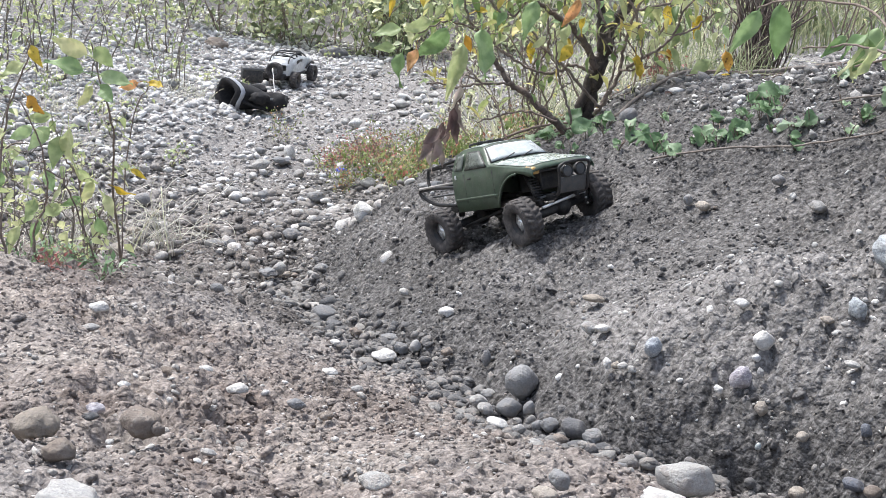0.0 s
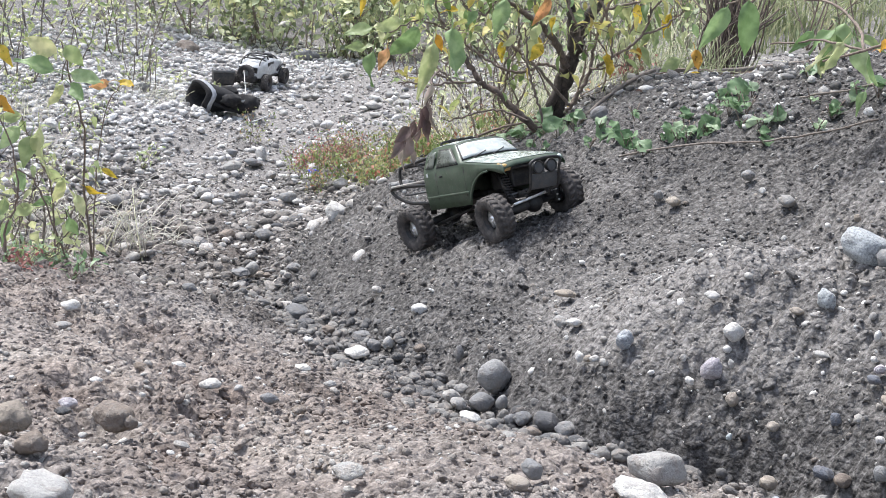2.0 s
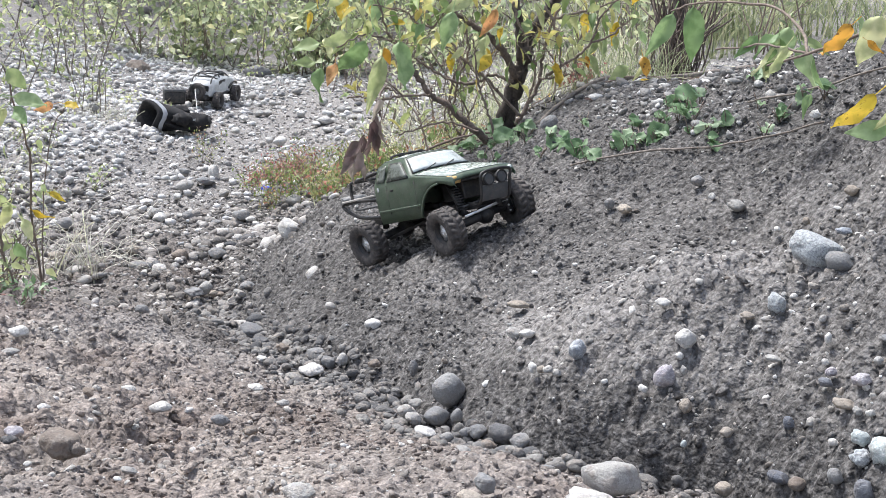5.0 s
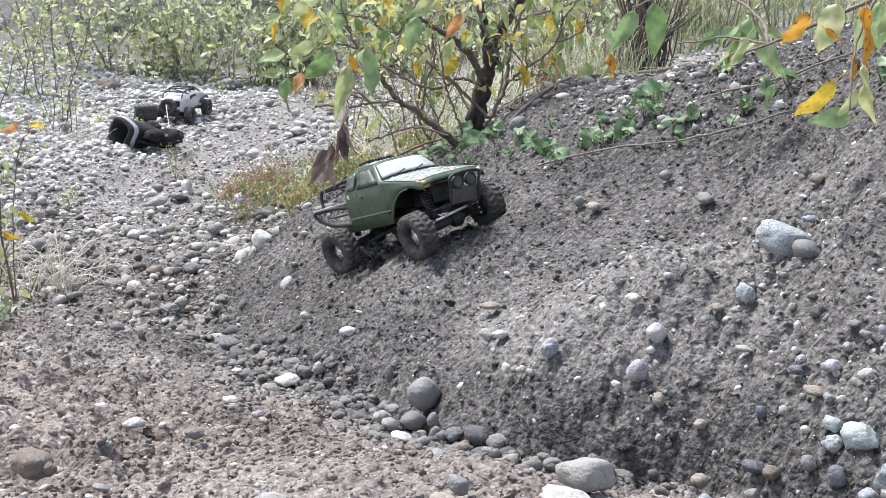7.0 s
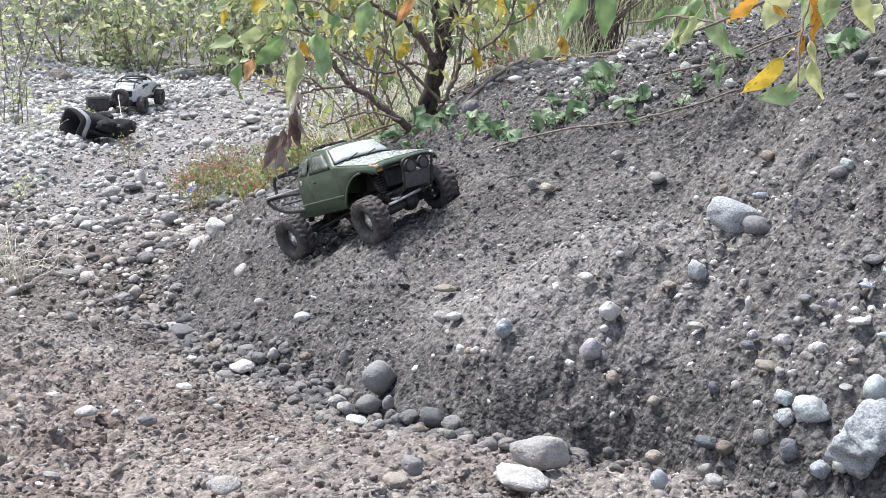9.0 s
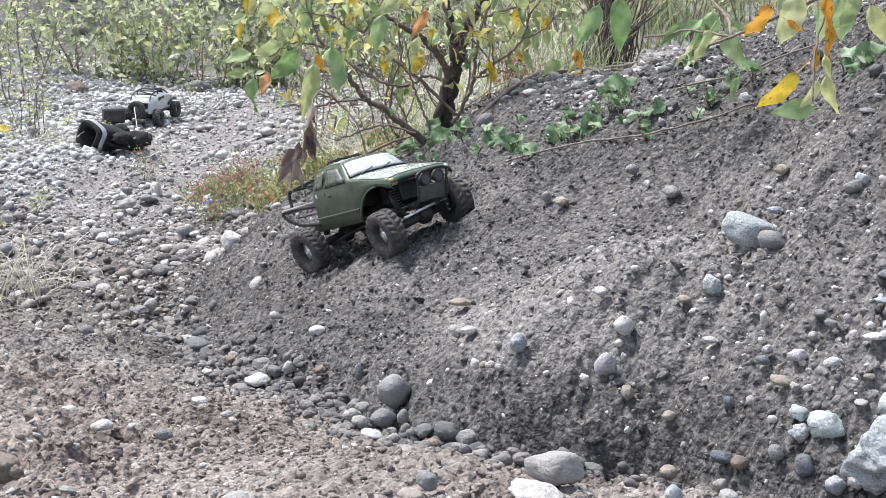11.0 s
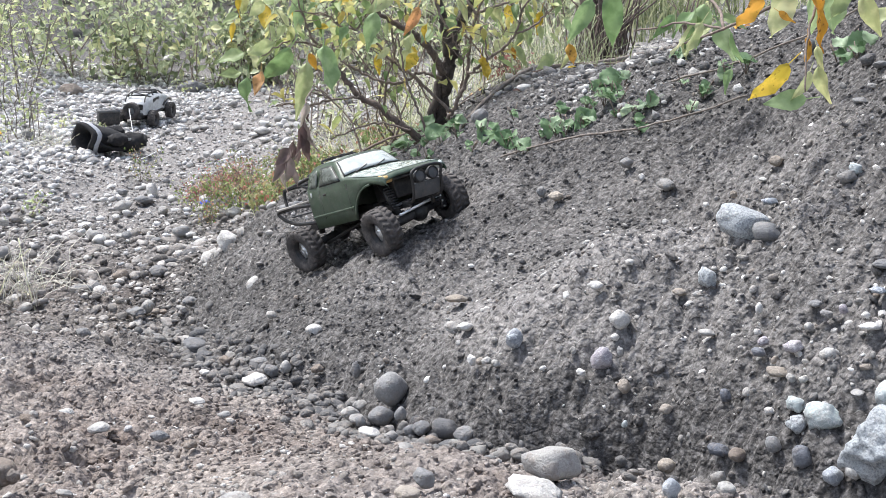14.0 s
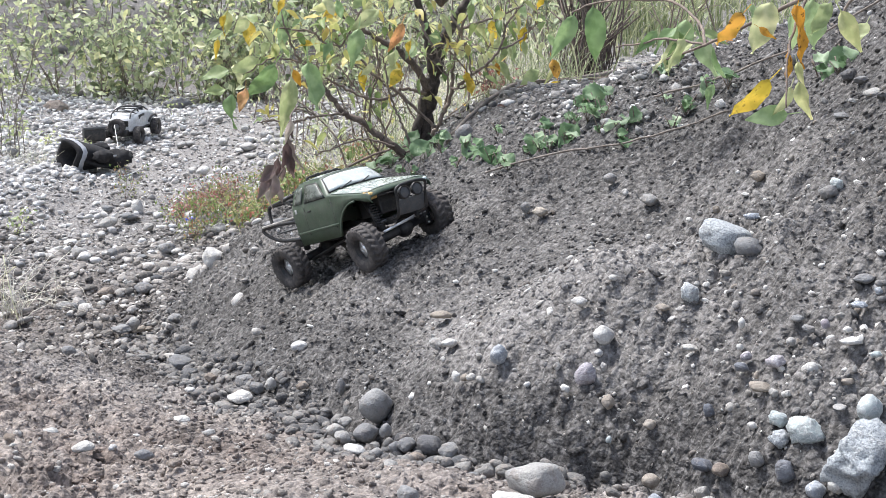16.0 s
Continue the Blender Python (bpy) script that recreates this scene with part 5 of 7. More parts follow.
def black_bag():
    x, y = -1.70, 7.05
    t = thing("cloth_bag", "black cloth bag lying open on its side with grey reflective trim", "bag", m=pose(x, y, float(ground_form(x, y)[0]) + 0.070, 0, 0, 46) @ Matrix.Diagonal((0.86, 0.9, 0.92, 1)))
    # opening towards -x, the sack sagging away along +x
    def ring(px, ry, rz, cz, n=20):
        return [(px + 0.012 * math.sin(3 * a), ry * math.cos(a) * (1 + 0.05 * math.sin(5 * a)), cz + rz * math.sin(a) * (1 + 0.04 * math.cos(4 * a))) for a in (2 * math.pi * k / n for k in range(n + 1))]
    bm, _ = loft([ring(0.10, 0.045, 0.035, -0.02), ring(-0.02, 0.06, 0.05, 0.0), ring(-0.10, 0.082, 0.070, 0.004), ring(-0.104, 0.096, 0.082, 0.004), ring(-0.09, 0.102, 0.086, 0.004), ring(-0.03, 0.096, 0.08, 0), ring(0.04, 0.085, 0.068, -0.012), ring(0.10, 0.08, 0.058, -0.018), ring(0.16, 0.066, 0.045, -0.03), ring(0.19, 0.02, 0.015, -0.05)])
    bmesh.ops.remove_doubles(bm, verts=bm.verts, dist=0.0005)
    part("sack", bm, CLOTH, t, "crumpled black cloth")
    bm, _ = loft([ring(-0.072, 0.101, 0.085, 0.003), ring(-0.068, 0.105, 0.089, 0.003), ring(-0.044, 0.102, 0.086, 0.001), ring(-0.04, 0.097, 0.081, 0.0)])
    bmesh.ops.remove_doubles(bm, verts=bm.verts, dist=0.0005)
    part("trim", bm, TRIM, t, "grey reflective band")
    bm = bmesh.new()
    tube(bm, bent([(-0.05, -0.09, -0.02), (0.05, -0.12, -0.055), (0.16, -0.12, -0.06), (0.25, -0.06, -0.058), (0.27, 0.0, -0.05), (0.21, 0.03, -0.03)], 24), 0.009, 8)
    part("strap", bm, CLOTH, t, "black webbing strap")
    bm = bmesh.new()
    bmesh.ops.create_icosphere(bm, subdivisions=3, radius=1)
    for v in bm.verts:
        v.co = v.co * (1 + 0.35 * noise.noise(v.co * 2.2) + 0.22 * noise.noise(v.co * 5.1))
        v.co = Vector((v.co.x * 0.10, v.co.y * 0.065, v.co.z * 0.05)) + Vector((0.15, -0.10, -0.028))
    part("flap", bm, CLOTH, t, "slumped black cloth flap")
    bm = bmesh.new()
    box(bm, (0.03, 0.003, 0.018), pose(0.10, -0.155, -0.005, 30, 0, 0), 0.002)
    part("tag", bm, TRIM, t, "small pale tag")
    for k, (px, py, pz, r) in enumerate(((0.05, -0.13, 0.0, 0.045), (0.22, -0.06, -0.03, 0.05), (0.12, 0.02, 0.015, 0.05))):
        bm = bmesh.new()
        bmesh.ops.create_icosphere(bm, subdivisions=3, radius=1)
        for v in bm.verts:
            v.co = v.co * (1 + 0.4 * noise.noise(v.co * 2.4 + Vector((k * 5, 0, 0))) + 0.2 * noise.noise(v.co * 6.1))
            v.co = Vector((v.co.x * r * 1.3, v.co.y * r, v.co.z * r * 0.7)) + Vector((px, py, pz))
        part("fold", bm, CLOTH, t, "crumpled fold of black cloth")
    return t


def equipment_case():
    x, y = -1.825, 7.84
    t = thing("equipment_case", "small black hard case with ribbed lid", "case", m=pose(x, y, float(ground_form(x, y)[0]) + 0.05, 0, 0, 20) @ Matrix.Scale(0.86, 4))
    bm = bmesh.new()
    box(bm, (0.13, 0.12, 0.08), None, 0.012)
    part("case_body", bm, BLACK, t)
    bm = bmesh.new()
    box(bm, (0.136, 0.126, 0.02), pose(0, 0, 0.045), 0.008)
    for k in range(4):
        box(bm, (0.012, 0.11, 0.008), pose(-0.045 + k * 0.03, 0, 0.056), 0.003)
    part("case_lid", bm, PLATE, t)
    return t


white_truck()
black_bag()
equipment_case()


def cord():
    bm = bmesh.new()
    a, b = at(-1.73, 7.92, 0.10), at(-1.50, 7.0, 0.01)
    tube(bm, bent([a, a.lerp(b, 0.5) + Vector((0, 0, -0.01)), b, at(-1.46, 6.95, 0.012), at(-1.42, 7.3, 0.012)], 20), 0.0022, 6)
    ob = part("cord", bm, WHITE)
    tagged(ob, "thin white cord running from the toy to the stones", "cord")


cord()


def blue_scrap():
    x, y = -0.975, 5.80
    t = thing("crushed_can", "crushed blue and white drink can among red weeds", "can", m=pose(x, y, float(ground_form(x, y)[0]) + 0.018, 0, 10, 35) @ Matrix.Scale(0.62, 4))
    bm = bmesh.new()
    lathe(bm, [(0.0001, -0.045), (0.022, -0.045), (0.026, -0.04), (0.026, 0.03), (0.02, 0.04), (0.0001, 0.04)], 18)
    for v in bm.verts:
        v.co += Vector(noise.noise_vector(v.co * 40)) * 0.006
    part("can_body", bm, paint_material("blue_can", (0.06, 0.10, 0.62), 0.3, dirt=0.2), t, "blue painted aluminium")
    bm = bmesh.new()
    lathe(bm, [(0.0265, -0.012), (0.0275, -0.008), (0.0275, 0.006), (0.0265, 0.01)], 18)
    for v in bm.verts:
        v.co += Vector(noise.noise_vector(v.co * 40)) * 0.006
    part("can_band", bm, WHITE, t, "white band")


blue_scrap()

# ---- plants ----
LEAF_LIME = leaf_material("lime_leaf", [(0.0, (0.34, 0.42, 0.22)), (0.5, (0.50, 0.54, 0.31)), (1.0, (0.68, 0.68, 0.43))])
LEAF_TONE = {"green": LEAF_GREEN, "lime": LEAF_LIME, "pale": LEAF_PALE, "cream": LEAF_PALE, "yellow": LEAF_YELLOW, "orange": LEAF_ORANGE, "peach": LEAF_PINK, "red": LEAF_RED, "dead": LEAF_DEAD}
LEAF_WORDS = {"green": "", "lime": "yellow-green leaf", "pale": "pale leaf", "cream": "cream-coloured leaf", "yellow": "yellow autumn leaf", "orange": "orange leaf with brown spots", "peach": "peach-coloured withered leaf", "red": "red leaf", "dead": "curled dead brown leaf"}


def hung_leaf(parent, place, size, tone, lean, shapes=BIG_LEAVES):
    """A large leaf from its stalk's place; lean: degrees below the horizontal to the right."""
    a = radians(lean + rnd.uniform(-14, 14))
    x = Vector((math.cos(a), rnd.uniform(-0.65, 0.35), -math.sin(a))).normalized()
    z = (Vector((rnd.uniform(-0.7, 0.7), -1, rnd.uniform(-0.1, 1.0)))).normalized()
    y = z.cross(x).normalized()
    z = x.cross(y)
    ob = single_leaf(parent, Vector(place), size, (0, 0, 0), LEAF_TONE[tone], shapes, LEAF_WORDS[tone])
    s = size * 1.08
    ob.matrix_world = Matrix.Translation(place) @ Matrix((x, y, z)).transposed().to_4x4() @ Matrix.Diagonal((s, s * rnd.uniform(0.88, 1.2), s, 1))
    return ob


def along(points, n, lo=0.3):
    """n random places along a run of points."""
    out = []
    for _ in range(n):
        t = rnd.uniform(lo, 1) * (len(points) - 1)
        i = min(int(t), len(points) - 2)
        out.append(Vector(points[i]).lerp(Vector(points[i + 1]), t - i))
    return out


def twigs(bm, points, n, length, r, lo=0.25, up=0.3):
    """Thin side shoots; returns the places where leaves sit on them."""
    seats = []
    for p in along(points, n, lo):
        d = Vector((rnd.uniform(-1, 1), rnd.uniform(-1, 1), rnd.uniform(-0.4, 0.8) + up)).normalized() * length * rnd.uniform(0.5, 1.2)
        q = [p, p + d * 0.5 + Vector((0, 0, rnd.uniform(-0.02, 0.02))), p + d]
        tube(bm, bent(q, 5, 0.004, rnd), [r, r * 0.8, r * 0.7, r * 0.55, r * 0.4], 4)
        seats += [q[1], q[2], q[1].lerp(q[2], 0.5)]
    return seats


def main_bush():
    t = thing("bush", "leafy autumn bush with dark gnarled trunk on the bank's edge", "bush")
    seats = []

    def limb(points, r0, r1):
        run = bent(points, 5 * len(points), 0.004, rnd)
        bm = bmesh.new()
        n = len(run)
        tube(bm, run, [(r0 + (r1 - r0) * k / n) * (rnd.uniform(0.78, 1.2) if r0 > 0.025 else rnd.uniform(0.88, 1.14)) for k in range(n)], 11 if r0 > 0.012 else 6)
        seats.extend(twigs(bm, points, 7 if r0 < 0.02 else 4, 0.13, 0.0014))
        part("trunk" if r0 > 0.025 else "branch", bm, BARK_DARK if r0 > 0.0145 else BARK_BROWN if r0 > 0.008 else BARK_TWIG, t, "dark rough trunk" if r0 > 0.025 else "")

    def big_leaf(place, size, tone, lean):
        hung_leaf(t, place, size, tone, lean)

    limb([(-0.025, 4.72, 0.36), (-0.025, 4.72, 0.406), (-0.019, 4.72, 0.494), (0.000, 4.72, 0.585), (0.017, 4.72, 0.657), (0.038, 4.72, 0.729), (0.074, 4.72, 0.800), (0.116, 4.72, 0.861), (0.15, 4.74, 0.95)], 0.027, 0.011)
    limb([(-0.065, 4.69, 0.37), (-0.05, 4.69, 0.45), (-0.028, 4.70, 0.54), (-0.012, 4.71, 0.62)], 0.017, 0.012)
    limb([(0.003, 4.72, 0.640), (-0.011, 4.72, 0.738), (-0.025, 4.72, 0.801), (-0.045, 4.72, 0.863), (-0.06, 4.72, 0.95)], 0.016, 0.009)
    limb([(-0.012, 4.68, 0.585), (-0.052, 4.66, 0.659), (-0.093, 4.66, 0.699), (-0.132, 4.66, 0.726), (-0.185, 4.66, 0.758), (-0.237, 4.66, 0.795), (-0.290, 4.66, 0.820)], 0.0125, 0.0045)
    limb([(-0.02, 4.66, 0.575), (-0.047, 4.60, 0.587), (-0.088, 4.60, 0.598), (-0.129, 4.60, 0.572), (-0.172, 4.60, 0.563), (-0.221, 4.60, 0.572), (-0.274, 4.60, 0.599), (-0.312, 4.60, 0.621), (-0.343, 4.60, 0.646), (-0.360, 4.60, 0.688)], 0.0055, 0.0030)
    limb([(0.012, 4.60, 0.476), (-0.041, 4.60, 0.526), (-0.088, 4.60, 0.571), (-0.132, 4.60, 0.607), (-0.184, 4.60, 0.643), (-0.222, 4.60, 0.690)], 0.0058, 0.0035)
    limb([(-0.09, 4.52, 0.40), (-0.119, 4.50, 0.430), (-0.175, 4.50, 0.470), (-0.221, 4.50, 0.508), (-0.269, 4.50, 0.532), (-0.303, 4.50, 0.575), (-0.326, 4.50, 0.610)], 0.0125, 0.0070)
    limb([(0.0, 4.67, 0.44), (0.012, 4.65, 0.462), (0.037, 4.65, 0.511), (0.058, 4.65, 0.556), (0.065, 4.65, 0.627), (0.071, 4.65, 0.684), (0.086, 4.65, 0.751), (0.111, 4.65, 0.821)], 0.0068, 0.0045)
    limb([(-0.035, 4.55, 0.828), (-0.015, 4.55, 0.762), (0.011, 4.55, 0.720), (0.031, 4.55, 0.680), (0.050, 4.55, 0.637)], 0.0042, 0.0024)
    limb([(0.060, 4.55, 0.823), (0.089, 4.55, 0.778), (0.103, 4.55, 0.732), (0.117, 4.55, 0.685), (0.125, 4.55, 0.633)], 0.0045, 0.0026)
    limb([(0.099, 4.60, 0.786), (0.160, 4.60, 0.802), (0.222, 4.60, 0.826), (0.283, 4.60, 0.853)], 0.0045, 0.0024)
    limb([(0.084, 4.60, 0.60), (0.125, 4.60, 0.640), (0.178, 4.60, 0.675), (0.213, 4.60, 0.718), (0.231, 4.60, 0.779), (0.266, 4.60, 0.840)], 0.0048, 0.0028)
    limb([(0.213, 4.60, 0.718), (0.248, 4.60, 0.727), (0.292, 4.60, 0.761), (0.336, 4.60, 0.804)], 0.0038, 0.0024)
    limb([(-0.059, 4.55, 0.40), (-0.088, 4.55, 0.480), (-0.110, 4.55, 0.533), (-0.131, 4.55, 0.586), (-0.140, 4.55, 0.656), (-0.153, 4.55, 0.708)], 0.0042, 0.0028)
    limb([(-0.113, 4.60, 0.686), (-0.124, 4.60, 0.756), (-0.129, 4.60, 0.817), (-0.110, 4.60, 0.869)], 0.0040, 0.0025)
    limb([(-0.237, 4.60, 0.795), (-0.286, 4.45, 0.764), (-0.272, 4.45, 0.741), (-0.240, 4.45, 0.798), (-0.208, 4.45, 0.848)], 0.0040, 0.0025)
    limb([(-0.268, 4.40, 0.744), (-0.317, 4.40, 0.755), (-0.358, 4.40, 0.788), (-0.45, 4.38, 0.80)], 0.0036, 0.0020)
    limb([(-0.269, 4.48, 0.535), (-0.348, 4.40, 0.536), (-0.416, 4.40, 0.519), (-0.467, 4.40, 0.523), (-0.515, 4.40, 0.517)], 0.0042, 0.0022)
    limb([(-0.348, 4.40, 0.536), (-0.398, 4.40, 0.557), (-0.449, 4.40, 0.545)], 0.0034, 0.0020)
    limb([(-0.113, 4.45, 0.438), (-0.199, 4.45, 0.459), (-0.285, 4.45, 0.439), (-0.355, 4.45, 0.408)], 0.0038, 0.0022)
    limb([(-0.185, 4.75, 0.758), (-0.169, 4.75, 0.656), (-0.192, 4.75, 0.565), (-0.212, 4.75, 0.44)], 0.0036, 0.0036)
    limb([(0.20, 4.90, 0.42), (0.198, 4.90, 0.565), (0.183, 4.90, 0.640), (0.194, 4.90, 0.714), (0.213, 4.90, 0.807)], 0.0052, 0.0032)
    limb([(0.065, 4.64, 0.59), (0.084, 4.60, 0.596), (0.151, 4.60, 0.613), (0.190, 4.60, 0.622)], 0.0034, 0.0020)
    limb([(-0.343, 4.60, 0.646), (-0.40, 4.50, 0.69), (-0.47, 4.40, 0.71), (-0.55, 4.36, 0.67)], 0.0036, 0.0020)
    limb([(-0.326, 4.50, 0.610), (-0.36, 4.45, 0.67), (-0.41, 4.40, 0.73), (-0.44, 4.38, 0.84)], 0.0045, 0.0025)
    big_leaf((-0.351, 4.200, 0.713), 0.130, "green", 80)
    big_leaf((-0.401, 4.200, 0.666), 0.139, "lime", 95)
    big_leaf((-0.459, 4.300, 0.698), 0.125, "green", 130)
    big_leaf((-0.544, 4.300, 0.632), 0.076, "peach", 85)
    big_leaf((-0.590, 4.350, 0.611), 0.094, "green", 95)
    big_leaf((-0.598, 4.350, 0.681), 0.082, "lime", 175)
    big_leaf((-0.616, 4.400, 0.619), 0.069, "lime", 170)
    big_leaf((-0.432, 4.400, 0.825), 0.085, "green", 85)
    big_leaf((-0.210, 4.300, 0.802), 0.103, "green", 85)
    big_leaf((-0.085, 4.350, 0.814), 0.084, "peach", 110)
    big_leaf((-0.152, 4.400, 0.853), 0.102, "lime", 150)
    big_leaf((0.107, 4.600, 0.645), 0.082, "yellow", 88)
    big_leaf((-0.061, 4.500, 0.754), 0.052, "yellow", 100)
    big_leaf((0.337, 4.600, 0.651), 0.075, "lime", 140)
    big_leaf((0.377, 4.600, 0.685), 0.064, "orange", 70)
    big_leaf((0.201, 4.600, 0.675), 0.039, "orange", 80)
    big_leaf((-0.276, 4.450, 0.848), 0.069, "yellow", 160)
    big_leaf((-0.541, 4.400, 0.826), 0.062, "lime", 150)
    big_leaf((-0.636, 4.400, 0.766), 0.048, "yellow", 100)
    big_leaf((-0.670, 4.400, 0.748), 0.048, "lime", 180)
    big_leaf((0.358, 3.700, 0.870), 0.103, "green", 105)
    big_leaf((0.396, 3.600, 0.895), 0.128, "green", 75)
    big_leaf((-0.514, 4.350, 0.714), 0.085, "lime", 140)
    big_leaf((-0.402, 4.300, 0.684), 0.050, "orange", 80)
    big_leaf((-0.230, 4.800, 0.634), 0.059, "yellow", 90)
    big_leaf((0.194, 4.800, 0.794), 0.063, "yellow", 70)
    big_leaf((0.249, 4.800, 0.721), 0.063, "lime", 110)
    big_leaf((-0.358, 4.600, 0.758), 0.071, "lime", 60)
    big_leaf((-0.140, 4.900, 0.680), 0.057, "lime", 120)
    big_leaf((0.304, 4.800, 0.775), 0.074, "yellow", 100)
    big_leaf((0.029, 4.600, 0.824), 0.071, "lime", 60)
    for k in range(46):
        big_leaf((rnd.uniform(-0.62, -0.08), rnd.uniform(4.3, 4.75), rnd.uniform(0.66, 0.90)), rnd.uniform(0.04, 0.08), rnd.choice(("green", "lime", "lime", "pale", "yellow")), rnd.uniform(60, 175))
    for k in range(30):
        big_leaf((rnd.uniform(-0.05, 0.45), rnd.uniform(4.55, 5.0), rnd.uniform(0.64, 0.90)), rnd.uniform(0.04, 0.07), rnd.choice(("lime", "lime", "pale", "pale", "yellow", "green")), rnd.uniform(30, 150))
    # the crown goes on above
    for k in range(4):
        a = rnd.uniform(0, 6.28)
        limb([(0.03, 4.72, 0.85), (0.03 + 0.25 * math.cos(a), 4.75 + 0.2 * math.sin(a), 1.05), (0.03 + 0.5 * math.cos(a), 4.75 + 0.4 * math.sin(a), 1.2 + rnd.uniform(0, 0.25))], 0.009, 0.003)
    # low suckers and dead wood round the foot
    for k in range(10):
        x, y = rnd.uniform(-0.4, 0.3), rnd.uniform(4.6, 5.2)
        b = at(x, y, -0.01)
        limb([b, b + Vector((rnd.uniform(-0.1, 0.1), rnd.uniform(-0.1, 0.1), 0.15)), b + Vector((rnd.uniform(-0.25, 0.2), rnd.uniform(-0.15, 0.15), rnd.uniform(0.25, 0.5)))], 0.004, 0.0018)
    pick = [s for s in seats if rnd.random() < (0.55 if s.z > 0.66 else 0.2)]
    leaf_cloud("foliage", t, [s[:] for s in pick], rng.uniform(0.03, 0.065, len(pick)), LEAF_BUSH, LEAVES, "small green and yellow leaves")
    # a dead shoot that trails down behind the truck's cab
    bm = bmesh.new()
    run = bent([(-0.348, 4.40, 0.536), (-0.36, 4.1, 0.60), (-0.365, 3.85, 0.615), (-0.364, 3.78, 0.575), (-0.375, 3.78, 0.53), (-0.385, 3.78, 0.48), (-0.412, 3.78, 0.43)], 22, 0.003, rnd)
    tube(bm, run, 0.0022, 5)
    part("dead_shoot", bm, BARK_TWIG, t, "thin dead shoot")
    for x, z, size, lean in ((-0.362, 0.600, 0.050, 80), (-0.358, 0.585, 0.045, 105), (-0.372, 0.555, 0.040, 110), (-0.372, 0.545, 0.062, 100), (-0.362, 0.540, 0.060, 60), (-0.378, 0.525, 0.055, 55), (-0.374, 0.512, 0.060, 62), (-0.400, 0.500, 0.055, 100), (-0.408, 0.485, 0.060, 120), (-0.405, 0.462, 0.062, 95), (-0.415, 0.455, 0.065, 110), (-0.412, 0.440, 0.060, 80), (-0.392, 0.485, 0.050, 75), (-0.42, 0.42, 0.05, 90)):
        hung_leaf(t, (x, 3.78 + rnd.uniform(-0.03, 0.03), z), size, "dead", lean, CURLED)
    return t


CURLED = [leaf_shape(0.4, 0.55, 0.5, twist=0.9, wave=1), leaf_shape(0.45, 0.5, -0.3, twist=-0.7, wave=1), leaf_shape(0.35, 0.6, 0.7, twist=0.3)]
main_bush()


